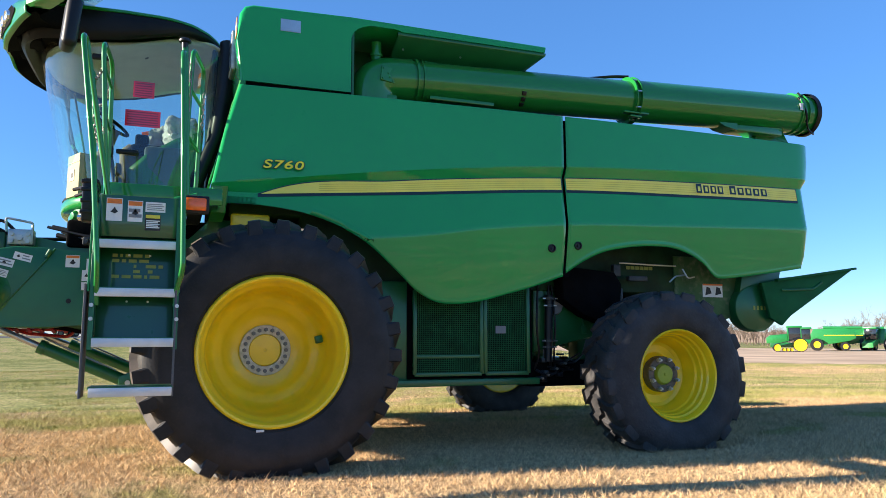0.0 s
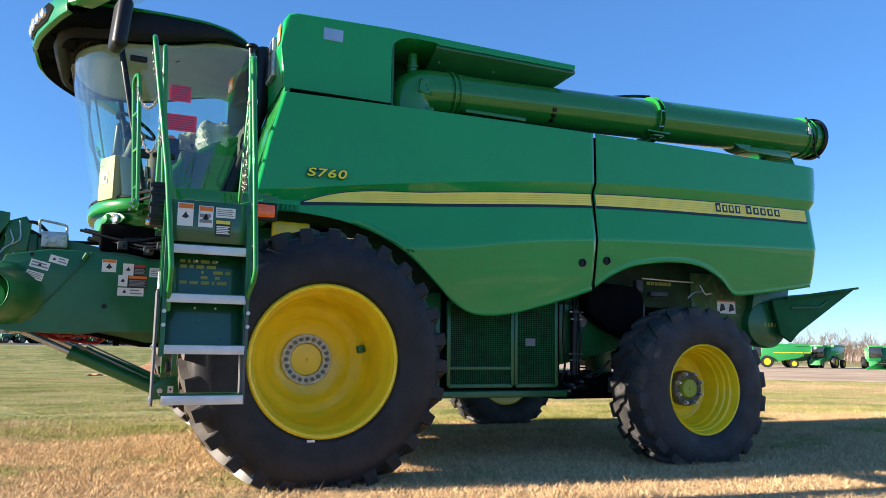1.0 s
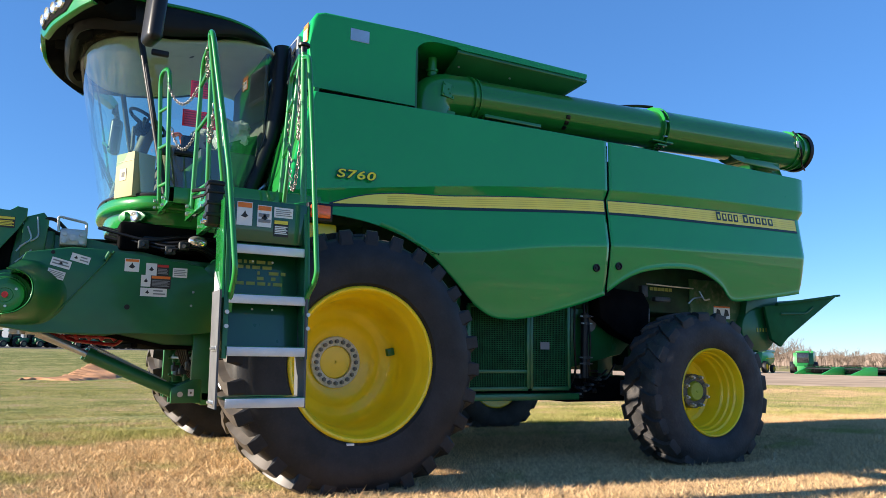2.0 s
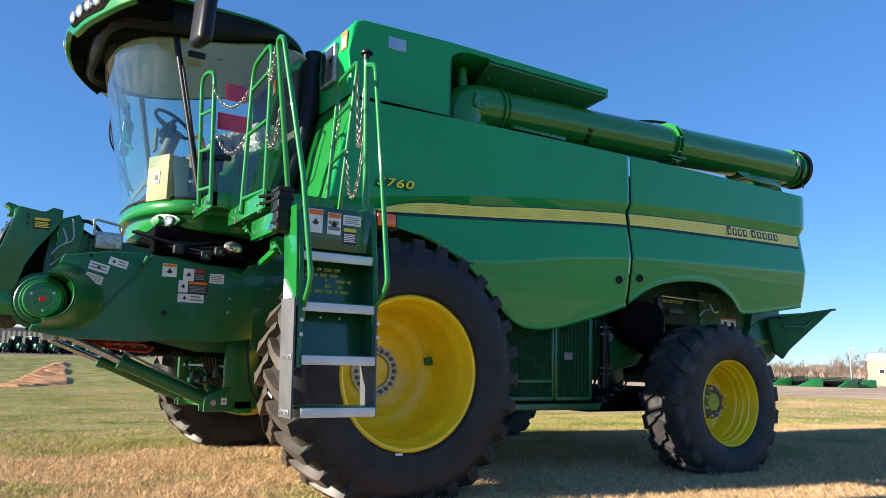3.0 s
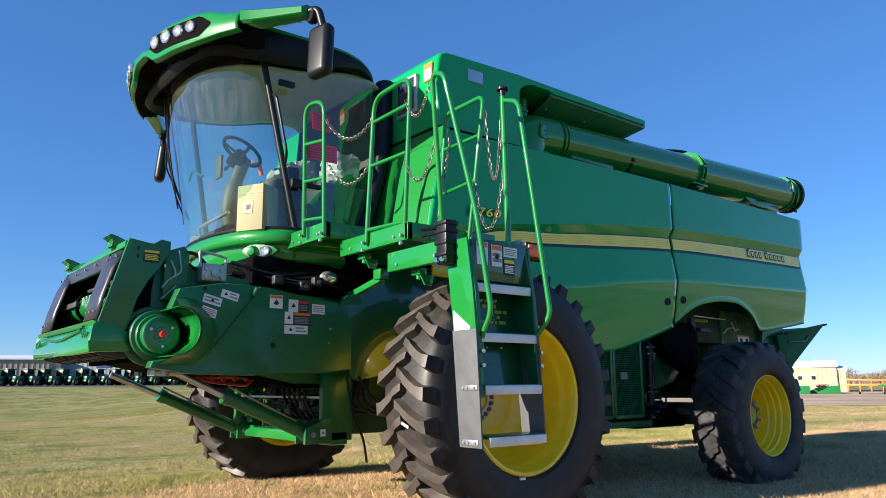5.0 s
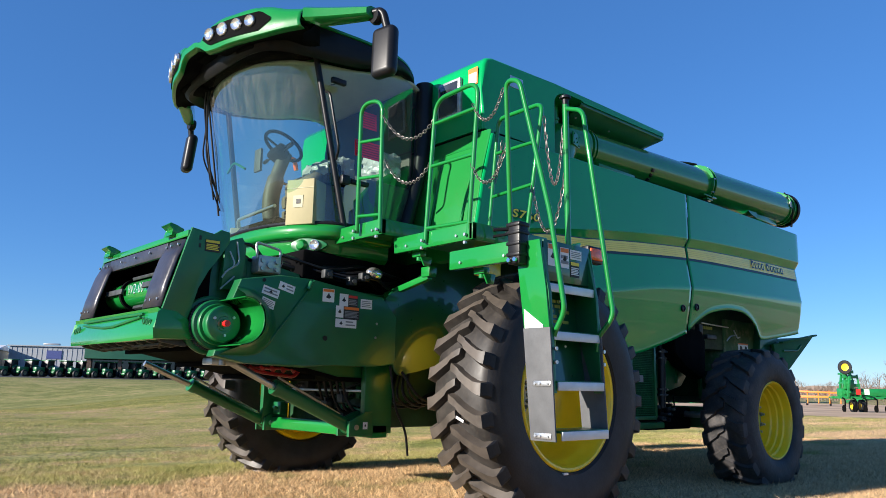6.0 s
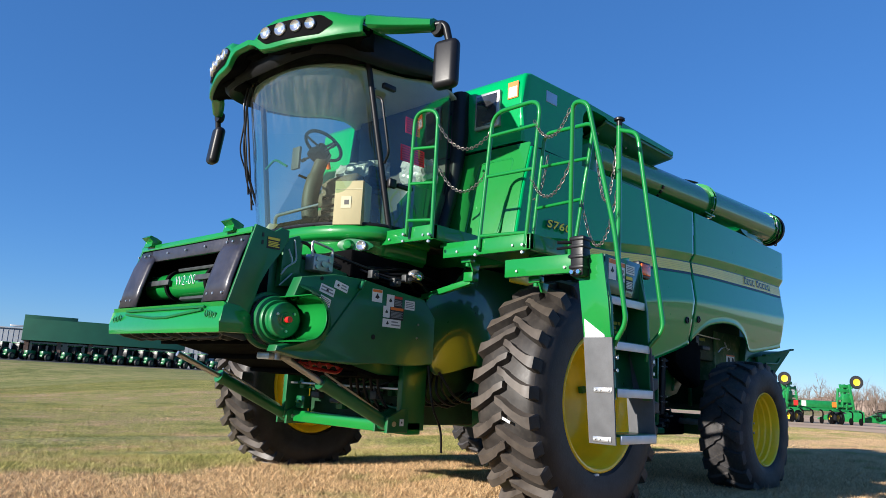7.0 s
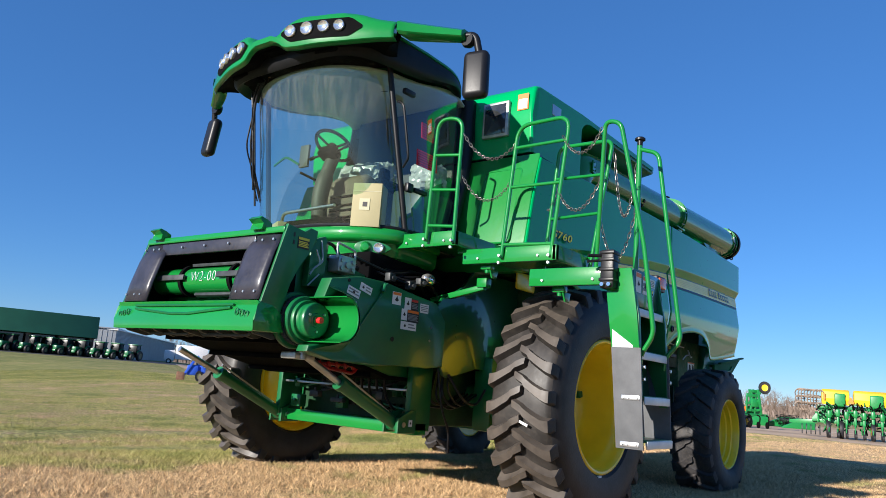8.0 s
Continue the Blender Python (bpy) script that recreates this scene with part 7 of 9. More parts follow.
for k in range(5):
    beam(bm, (-1.95 + 0.09 * k, -0.72, 1.175), (-1.92 + 0.09 * k, -0.72, 1.135), 0.02, 0.03, 0.003)
box(bm, -1.97, -1.50, -0.715, -0.69, 1.150, 1.172, 0.006)
part("safety_stop", bm, material("red_paint", (0.34, 0.006, 0.008), 0.45, coat=0.3), combine, "red cylinder safety stop under the feeder")

# valves, fittings and lines round the axle, in the shade
rc = random.Random(5)
for k in range(26):
    y, z = rc.uniform(-0.72, 0.72), rc.uniform(0.74, 1.14)
    x = -0.74 - rc.uniform(0.0, 0.16)
    bm = bmesh.new()
    if k % 3 == 0:
        w, h = rc.uniform(0.03, 0.07), rc.uniform(0.03, 0.06)
        box(bm, x - 0.05, x + 0.03, y - w, y + w, z - h, z + h, 0.008)
        for q in range(2):
            rod(bm, (x - 0.05, y + rc.uniform(-w, w) * 0.6, z), (x - 0.085, y + rc.uniform(-w, w) * 0.6, z + 0.01), 0.014, 8)
        part("valve_body", bm, (CAST, SHADEGREEN)[k % 2], combine, "small dark valve body")
    else:
        y2 = y + rc.uniform(-0.5, 0.5)
        pipe(bm, rounded([(x + 0.1, y, z + 0.05), (x - 0.04, y, z), (x - 0.04, y2, z + rc.uniform(-0.1, 0.1)), (x + 0.12, y2, z + rc.uniform(-0.15, 0.1))], 0.06, 4), rc.uniform(0.007, 0.013), 7)
        part("oil_line", bm, (BLACK, CAST, SHADEGREEN)[k % 3], combine, "thin dark oil line")
for k in range(8):
    y = -0.95 + 0.05 * k
    bm = bmesh.new()
    pipe(bm, rounded([(-0.60, y, 1.18), (-0.66 - 0.02 * k, y - 0.05, 1.0 - 0.03 * k), (-0.50, y - 0.08, 0.88 - 0.02 * (k % 3)), (-0.2, y - 0.04, 1.0)], 0.1, 4), 0.011 + 0.003 * (k % 2), 7)
    part("brake_hose", bm, BLACK, combine, "black hose beside the front axle")
for k in range(9):
    y = -0.98 + 0.045 * k
    z = 1.84 + 0.03 * (k % 3)
    bm = bmesh.new()
    pipe(bm, rounded([(-1.55 + 0.04 * k, y + 0.2, z + 0.12), (-1.25, y, z + 0.02), (-1.02 + 0.03 * (k % 2), y - 0.04, z + 0.07), (-0.85, y + 0.03, z - 0.02), (-0.6, y + 0.08, z + 0.04)], 0.12, 4), 0.009 + 0.003 * (k % 3), 7)
    part("cab_hose", bm, BLACK, combine, "black hose below the cab floor")
for x, y, z in ((-1.42, -0.90, 1.90), (-1.22, -0.95, 1.86), (-1.12, -0.98, 1.90)):
    bm = bmesh.new()
    box(bm, x - 0.04, x + 0.04, y - 0.03, y + 0.03, z - 0.03, z + 0.04, 0.01)
    rod(bm, (x, y - 0.03, z), (x - 0.01, y - 0.06, z), 0.016, 10)
    part("pipe_clamp", bm, CAST, combine, "small steel pipe clamp")

# ---- platform, hand rails and ladder
for k, (x, y0, y1, z0, z1, back) in enumerate(((-1.33, -0.86, -1.47, 2.165, 2.285, -0.50), (-1.20, -1.46, -2.31, 2.030, 2.150, -0.42), (-1.215, -2.10, -2.735, 1.835, 1.965, -1.12))):
    bm = bmesh.new()
    m = Matrix.Translation((0, 0, 0))
    box(bm, x, x + 0.045, y1, y0, z0, z1, 0.006)
    box(bm, x, back, y1, y1 + 0.035, z0, z1, 0.005)
    deck = part("platform_frame", bm, GREEN, combine, "bright green folded platform frame")
    bm = bmesh.new()
    box(bm, x + 0.01, back, y1 + 0.01, y0, z1 - 0.03, z1 - 0.005)
    part("platform_deck", bm, SHADEGREEN, deck, "dark green deck plate")
    for y in (lerp(y0, y1, 0.18), lerp(y0, y1, 0.82)):
        bm = bmesh.new()
        rod(bm, (x, y, z0 + 0.04), (x - 0.012, y, z0 + 0.04), 0.010, 6)
        part("platform_bolt", bm, STEEL, deck, "steel bolt head")
for y, z in ((-1.38, 2.165), (-1.62, 2.03), (-2.28, 1.835)):
    bm = bmesh.new()
    box(bm, -1.13, -1.07, y - 0.07, y + 0.03, z - 0.035, z + 0.01, 0.008)
    prism(bm, [(-1.12, z - 0.03), (-1.00, z - 0.03), (-1.02, z - 0.10), (-1.08, z - 0.10)], "y", y - 0.06, y - 0.045, 0.004)
    rod(bm, (-1.10, y - 0.02, z - 0.03), (-1.10, y - 0.02, z - 0.06), 0.02, 10)
    part("platform_bracket", bm, GREEN, combine, "green bracket below the platform")


def hand_rail(points, r=0.0165, radius=0.07, label="bright green tubular hand rail"):
    bm = bmesh.new()
    pipe(bm, rounded(points, radius, 6), r, 10)
    return part("hand_rail", bm, GREEN, combine, label, 60)


def rung(rail, a, b, r=0.0135):
    bm = bmesh.new()
    rod(bm, a, b, r, 10)
    part("rail_rung", bm, GREEN, rail, "green rail rung", 60)


def hoop(bl, tl, tr, br, heights, radius=0.08):
    """A hoop of tube with rungs at the given fractions of its height."""
    bl, tl, tr, br = (Vector(p) for p in (bl, tl, tr, br))
    rail = hand_rail([bl, tl, tr, br], radius=radius)
    for f in heights:
        rung(rail, bl.lerp(tl, f), br.lerp(tr, f))
    for p in (bl, br):
        for dz in (0.02, 0.075):
            bm = bmesh.new()
            rod(bm, p + Vector((-0.022, 0, dz - 0.06)), p + Vector((-0.040, 0, dz - 0.06)), 0.012, 6)
            part("rail_bolt", bm, STEEL, rail, "steel rail bolt")
    return rail


hoop((-1.36, -1.195, 2.20), (-1.425, -1.285, 3.215), (-1.385, -1.505, 3.20), (-1.335, -1.455, 2.18), (0.13, 0.42, 0.70), 0.12)
hoop((-1.215, -1.84, 2.06), (-1.215, -1.93, 3.12), (-1.24, -2.40, 3.12), (-1.185, -2.255, 2.05), (0.10, 0.53, 0.83), 0.12)
r3 = hand_rail([(-1.13, -2.60, 1.93), (-1.31, -2.72, 3.00), (-1.315, -2.84, 2.97), (-1.20, -2.985, 2.10), (-1.145, -3.045, 1.50), (-1.15, -2.96, 1.36), (-1.15, -2.955, 1.28)], radius=0.06)
r4 = hand_rail([(-0.60, -1.86, 2.05), (-0.57, -1.95, 3.14), (-0.66, -2.48, 3.10), (-0.69, -2.34, 2.10), (-0.69, -2.33, 2.04)], radius=0.08)
for f in (0.06, 0.42, 0.74):
    rung(r4, Vector((-0.60, -1.86, 2.05)).lerp(Vector((-0.57, -1.95, 3.14)), f), Vector((-0.69, -2.34, 2.08)).lerp(Vector((-0.66, -2.47, 3.08)), f))
r5 = hand_rail([(-0.665, -2.70, 1.97), (-0.715, -2.73, 3.02)], 0.021, label="upright green grab post with a black knob")
bm = bmesh.new()
lathe(bm, [(0.0, 0.045), (0.030, 0.045), (0.040, 0.036), (0.040, 0.022), (0.022, 0.016), (0.020, -0.02)], 20, Matrix.Translation((-0.716, -2.731, 3.02)))
part("post_knob", bm, BLACK, r5, "black rubber knob")
hand_rail([(-0.714, -2.735, 2.97), (-0.725, -2.885, 2.915), (-0.70, -2.96, 2.30), (-0.675, -3.06, 1.50), (-0.71, -2.96, 1.37), (-0.71, -2.955, 1.28)], radius=0.06)


def chain(a, b, sag, n=34):
    """A slack chain of welded links between two points."""
    a, b = Vector(a), Vector(b)
    pts = [a.lerp(b, k / n) + Vector((0, 0, -sag * 4 * (k / n) * (1 - k / n))) for k in range(n + 1)]
    bm = bmesh.new()
    for k in range(n):
        p, q = pts[k], pts[k + 1]
        d = (q - p)
        c, L = (p + q) / 2, d.length * 0.72
        m = Matrix.Translation(c) @ d.to_track_quat("X", "Z").to_matrix().to_4x4() @ Matrix.Rotation(radians(90 * (k % 2) + 20), 4, "X")
        ring = [m @ Vector((L * math.cos(t), 0.011 * math.sin(t), 0)) for t in np.linspace(0, 2 * math.pi, 11)[:-1]]
        pipe(bm, ring, 0.0029, 5, True)
    part("safety_chain", bm, CHAIN, combine, "slack weathered steel safety chain", 60)


chain((-1.395, -1.53, 3.06), (-1.215, -1.92, 2.98), 0.17, 24)
chain((-1.345, -1.51, 2.72), (-1.21, -1.88, 2.66), 0.17, 24)
chain((-1.235, -2.34, 2.97), (-1.315, -2.70, 2.95), 0.16, 22)
chain((-1.215, -2.31, 2.55), (-1.25, -2.68, 2.62), 0.20, 22)
chain((-0.67, -2.50, 2.98), (-0.71, -2.705, 2.85), 0.46, 30)
chain((-0.69, -2.40, 2.48), (-0.70, -2.71, 2.52), 0.38, 26)
chain((-0.56, -1.98, 2.95), (-0.575, -1.86, 2.60), 0.12, 18)

# ladder
bm = bmesh.new()
for x in (-1.185, -0.72):
    prism(bm, [(-2.76, 1.90), (-2.90, 1.90), (-2.955, 1.62), (-2.99, 1.02), (-2.93, 1.02), (-2.74, 1.60)], "x", x, x + 0.028, 0.004)
ladder = part("ladder", bm, SHADEGREEN, combine, "green ladder side plates")
for k, (z, y) in enumerate(((0.780, -3.02), (1.065, -2.995), (1.362, -2.97), (1.655, -2.935))):
    bm = bmesh.new()
    box(bm, -1.165, -0.705, y, y + 0.20, z + 0.012, z + 0.028, 0.003)
    st = part("ladder_step", bm, SHADEGREEN, ladder, "dark green ladder tread")
    bm = bmesh.new()
    box(bm, -1.16 + 0.0, -0.71, y - 0.008, y + 0.004, z - 0.030, z + 0.022, 0.004)
    part("step_edge", bm, GRIP, st, "grey aluminium anti-slip edge")
bm = bmesh.new()
prism(bm, [(-2.735, 1.93), (-2.86, 1.06), (-2.845, 1.06), (-2.72, 1.93)], "x", -1.16, -0.70, 0.003)
part("ladder_back_plate", bm, GLOSSDK, ladder, "green back plate behind the steps")
for z, y0 in ((1.24, -2.93), (1.53, -2.91)):
    for x in (-0.99, -0.87):
        bm = bmesh.new()
        yb = -2.735 - (1.93 - z - 0.07) * 0.1437
        rod(bm, (x, yb + 0.004, z + 0.07), (x, yb - 0.006, z + 0.07), 0.007, 8)
        part("rivet", bm, WHITE, ladder, "small bright rivet")
bm = bmesh.new()
box(bm, -1.165, -0.70, -2.900, -2.885, 1.70, 1.955, 0.005)
plate = part("ladder_top_plate", bm, GLOSSDK, ladder, "green plate with safety stickers")
decal(-1.125, -1.035, 1.795, 1.935, -2.901, WHITE, plate, ORANGE, 1, 0, "white and orange fall warning sticker")
decal(-1.005, -0.920, 1.795, 1.925, -2.901, WHITE, plate, ORANGE, 1, 2, "white and orange warning sticker")
decal(-0.905, -0.790, 1.860, 1.922, -2.901, WHITE, plate, None, 0, 4, "white text sticker")
decal(-0.905, -0.815, 1.745, 1.845, -2.901, BLACKPRINT, plate, LABELYEL, 0, 5, "black and yellow text sticker", WHITE)
bm = bmesh.new()
rng2 = random.Random(5)
for r in range(5):
    x = -1.085
    while x < -0.80:
        w = rng2.uniform(0.015, 0.06)
        if rng2.random() > 0.25:
            yb = -2.735 - (1.93 - 1.465 - 0.033 * r) * 0.1437
            box(bm, x, min(x + w, -0.79), yb - 0.0035, yb + 0.001, 1.455 + 0.033 * r, 1.475 + 0.033 * r)
        x += w + 0.015
part("gold_print", bm, GOLDPRINT, ladder, "faded gold print as bars on the back plate", 0)
for x in (-1.20, -0.70):
    bm = bmesh.new()
    prism(bm, [(-2.70, 1.95), (-2.90, 1.95), (-2.945, 1.64), (-2.975, 1.36), (-2.775, 1.36)], "x", x, x + 0.012, 0.003)
    sp = part("ladder_side_plate", bm, GREEN, ladder, "bright green ladder side plate")
    bm = bmesh.new()
    prism(bm, [(-2.775, 1.405), (-2.985, 1.405), (-3.02, 0.745), (-2.83, 0.745)], "x", x - 0.014, x - 0.001, 0.003)
    if x < -1:
        # white triangle laid on the lower corner of the plate
        bmw = bmesh.new()
        prism(bmw, [(-2.775, 1.525), (-2.785, 1.36), (-2.93, 1.36), (-2.925, 1.42)], "x", x - 0.006, x - 0.0005)
        part("white_corner", bmw, WHITE, sp, "white triangle at the lower corner of the side plate", 0)
    fl = part("rubber_side_strap", bm, FLAP, sp, "grey rubber strap that carries the lowest step")
    for z in (0.775, 1.075):
        bm = bmesh.new()
        box(bm, x - 0.020, x - 0.013, -2.99, -2.86, z - 0.016, z + 0.016, 0.003)
        for y in (-2.97, -2.91, -2.875):
            rod(bm, (x - 0.02, y, z), (x - 0.028, y, z), 0.008, 8)
        part("strap_clamp", bm, STEEL, sp, "steel clamp bar with bolts")
    for z in (1.20, 1.28):
        bm = bmesh.new()
        xx = x + 0.03 if x < -1 else x
        rod(bm, (xx, -2.985, z), (xx, -3.003, z), 0.012, 10)
        part("ladder_bolt", bm, STEEL, sp, "steel bolt head")
# latch block and marker lamp on the ladder
bm = bmesh.new()
box(bm, -1.275, -1.185, -2.80, -2.70, 1.800, 2.070, 0.012)
for z in (1.86, 1.93, 2.0, 2.05):
    box(bm, -1.283, -1.18, -2.806, -2.694, z - 0.012, z + 0.012, 0.006)
pipe(bm, [(-1.25, -2.72, 2.03), (-1.34, -2.64, 2.02)], 0.012, 8)
pipe(bm, [(-1.25, -2.72, 2.00), (-1.33, -2.63, 1.98)], 0.010, 8)
lb = part("ladder_latch", bm, BLACK, combine, "black latch block of the swing-out ladder")
for y in (-2.775, -2.725):
    bm = bmesh.new()
    rod(bm, (-1.275, y, 1.825), (-1.296, y, 1.825), 0.014, 12)
    part("latch_bolt", bm, CHROME, lb, "bright bolt head")
bm = bmesh.new()
prism(bm, [(-0.74, 1.99), (-0.78, 1.95), (-0.70, 1.90), (-0.62, 1.94), (-0.60, 2.03), (-0.66, 2.01)], "y", -2.76, -2.70, 0.008)
box(bm, -0.72, -0.66, -2.80, -2.68, 1.86, 1.95, 0.01)
part("post_foot", bm, GREEN, combine, "bright green foot bracket of the grab post")
bm = bmesh.new()
box(bm, -0.690, -0.530, -2.885, -2.825, 1.870, 1.985, 0.010)
mk = part("marker_lamp", bm, BLACK, combine, "black-framed marker lamp")
bm = bmesh.new()
box(bm, -0.678, -0.548, -2.899, -2.884, 1.888, 1.968, 0.008)
part("marker_lens", bm, AMBER, mk, "orange reflector lens")
bm = bmesh.new()
beam(bm, (-0.70, -2.84, 1.92), (-0.60, -2.80, 1.92), 0.03, 0.03)
part("marker_bracket", bm, SHADEGREEN, mk, "marker lamp bracket")

# ---------------------------------------------------------------- dealership buildings and far machines
SIDING = material("grey_metal_siding", (0.33, 0.35, 0.37), 0.5, metal=0.2, vary=0.08, scale=0.3)
FASCIA = material("green_fascia", (0.012, 0.085, 0.045), 0.5, vary=0.1, scale=0.5)
BRICK = material("brown_brick", (0.16, 0.10, 0.075), 0.85, vary=0.25, scale=3)
SHADEGLASS = material("shop_window", (0.02, 0.022, 0.025), 0.08, coat=0.8, vary=0.3)
TAN = material("tan_metal_siding", (0.45, 0.36, 0.24), 0.6, vary=0.06, scale=0.4)
WHITEROOF = material("white_metal_roof", (0.75, 0.75, 0.74), 0.5, vary=0.05)
FARGREEN = material("far_green_paint", (0.010, 0.20, 0.045), 0.4, coat=0.4, vary=0.12)
FARYELLOW = material("far_yellow_paint", (0.75, 0.50, 0.02), 0.45, vary=0.08)
ORANGEPAINT = material("orange_paint", (0.70, 0.20, 0.02), 0.5, vary=0.1)
BLUEPAINT = material("blue_paint", (0.03, 0.10, 0.55), 0.4, vary=0.1)
DULLRIM = material("dull_rim", (0.17, 0.155, 0.075), 0.6, vary=0.1)
FARBLACK = material("far_dark_glass", (0.012, 0.013, 0.014), 0.35, vary=0.3, spec=0.3)
FARPALE = material("galvanised_tine", (0.20, 0.15, 0.11), 0.6, vary=0.4, scale=2)
BARK = material("bare_twigs", (0.235, 0.180, 0.145), 0.9, vary=0.3, scale=0.3, spec=0.1)


def polar(az, r, eye=(0, 0)):
    x, y = eye[0] + r * math.cos(radians(az)), eye[1] + r * math.sin(radians(az))
    return x, y, ground_z(x, y)


def wall_run(name, p, q, height, depth, mat, roofmat, parent, ribs=0.6, roof_h=0.6):
    """A ribbed wall from p to q with a low roof behind it, under the building parent."""
    p, q = Vector(p), Vector(q)
    d = (q - p).normalized()
    nrm = Vector((-d.y, d.x, 0))
    if nrm.dot(p) < 0:
        nrm = -nrm
    L = (q - p).length
    m = Matrix((d, nrm, Vector((0, 0, 1)))).transposed().to_4x4()
    m.translation = p
    bm = bmesh.new()
    box(bm, 0, L, 0, depth, -1.5, height, 0, m)
    w = part(name, bm, mat, parent, "", 0)
    if ribs:
        bm = bmesh.new()
        for k in range(int(L / ribs)):
            x = (k + 0.5) * ribs
            box(bm, x - 0.04, x + 0.04, -0.05, 0.0, -1.0, height - 0.05, 0, m)
        tagged(part("wall_rib", bm, mat, w, "vertical ribs of the siding", 0), kind="stuff")
    bm = bmesh.new()
    lo, hi = -0.3, depth / 2
    vs = [bm.verts.new(m @ Vector(c)) for c in ((-0.3, lo, height), (L + 0.3, lo, height), (L + 0.3, hi, height + roof_h), (-0.3, hi, height + roof_h), (-0.3, lo, height - 0.18), (L + 0.3, lo, height - 0.18), (L + 0.3, depth + 0.3, height), (-0.3, depth + 0.3, height))]
    for f in ((0, 1, 2, 3), (0, 4, 5, 1), (3, 2, 6, 7), (4, 7, 6, 5), (0, 3, 7, 4), (1, 5, 6, 2)):
        bm.faces.new([vs[k] for k in f])
    part("roof", bm, roofmat, parent, "", 0)
    return m, L


workshop = thing("workshop_building", "long grey metal-sided workshop with a shallow roof", "building")
corner = polar(61.2, 138, (-5.9, -4.9))
m, L = wall_run("wall", polar(77.5, 146, (-5.9, -4.9)), corner, 5.2, 60, SIDING, SIDING, workshop, 0.8, 0.9)
bm = bmesh.new()
box(bm, 6.0, 8.4, -0.12, -0.06, 3.0, 4.4, 0, m)
part("wall_sign", bm, material("sign_blue", (0.05, 0.07, 0.22), 0.5), workshop, "small dark blue sign", 0)
for k in range(4):
    bm = bmesh.new()
    box(bm, 4 + 5 * k, 6.6 + 5 * k, 4.0, 5.0, 5.5, 5.8, 0.05, m)
    part("roof_vent", bm, GALV, workshop, "low grey roof vent")
wing = thing("workshop_wing", "receding grey metal side wing of the workshop", "building")
wall_run("wall", (corner[0], corner[1], corner[2]), polar(57.2, 215, (-5.9, -4.9)), 5.0, 20, SIDING, WHITEROOF, wing, 0.8, 0.3)

store = thing("showroom", "dealership showroom with a deep dark green fascia over brick piers", "building")
a, b = Vector(polar(73.2, 127, (-5.2, -5.4))), Vector(polar(62.4, 128, (-5.9, -4.9)))
d = (b - a).normalized()
nrm = Vector((-d.y, d.x, 0))
nrm = nrm if nrm.dot(a) > 0 else -nrm
m = Matrix((d, nrm, Vector((0, 0, 1)))).transposed().to_4x4()
m.translation = a
L = (b - a).length
bm = bmesh.new()
prism(bm, [(-0.4, 2.95), (-0.9, 3.0), (-0.2, 6.3), (0.4, 6.35), (4.0, 6.0), (4.0, 2.95)], "x", 0, L, 0.03)
bmesh.ops.transform(bm, matrix=m, verts=bm.verts)
part("fascia", bm, FASCIA, store, "deep sloping green fascia")
bm = bmesh.new()
prism(bm, [(-0.22, 6.2), (-0.14, 6.75), (0.4, 6.80), (3.9, 6.5), (3.9, 6.0)], "x", 0, L * 0.31, 0.03)
bmesh.ops.transform(bm, matrix=m, verts=bm.verts)
part("fascia_step", bm, FASCIA, store, "raised end of the green fascia")
bm = bmesh.new()
box(bm, 0.5, L - 0.5, 2.4, 8, -1.5, 2.95, 0, m)
part("shop_front", bm, SHADEGLASS, store, "dark shop windows")
for k in range(6):
    bm = bmesh.new()
    x = lerp(0.4, L - 1.0, k / 5)
    box(bm, x, x + 0.6, -0.3, 0.4, -1.5, 2.95, 0, m)
    part("brick_pier", bm, BRICK, store, "brown brick pier")
shop = thing("cream_workshop", "cream-sided outbuilding with a white roof", "building")
m, L = wall_run("wall", polar(99, 158, (-3.6, -6.3)), polar(79.2, 142, (-3.6, -6.3)), 4.4, 18, TAN, WHITEROOF, shop, 0.8, 0.9)
for k in range(4):
    bm = bmesh.new()
    box(bm, 30 + 5.5 * k - 26, 33.5 + 5.5 * k - 26, -0.07, -0.02, 0, 3.2, 0, m)
    part("overhead_door", bm, WHITEROOF, shop, "pale overhead door", 0)

shed = thing("storage_shed", "long tan metal shed with a white roof and small windows", "building")
m, L = wall_run("wall", polar(28.55, 160, (-2.95, -6.7)), polar(23.55, 160, (-3.64, -6.33)), 4.8, 14, TAN, WHITEROOF, shed, 0.8, 1.3)
for k in range(4):
    bm = bmesh.new()
    x = L - 4.0 - 2.35 * k
    box(bm, x - 0.5, x + 0.5, -0.10, -0.04, 2.2, 3.1, 0, m)
    wdw = part("window", bm, WHITEROOF, shed, "white window frame", 0)
    bm = bmesh.new()
    box(bm, x - 0.38, x + 0.38, -0.13, -0.09, 2.3, 3.0, 0, m)
    part("pane", bm, SHADEGLASS, wdw, "dark pane", 0)
annex = thing("shed_annex", "small tan lean-to beside the shed", "building")
wall_run("wall", polar(23.5, 160.5, (-3.64, -6.33)), polar(23.0, 160.5, (-3.64, -6.33)), 4.3, 9, TAN, WHITEROOF, annex, 0.8, 0.6)


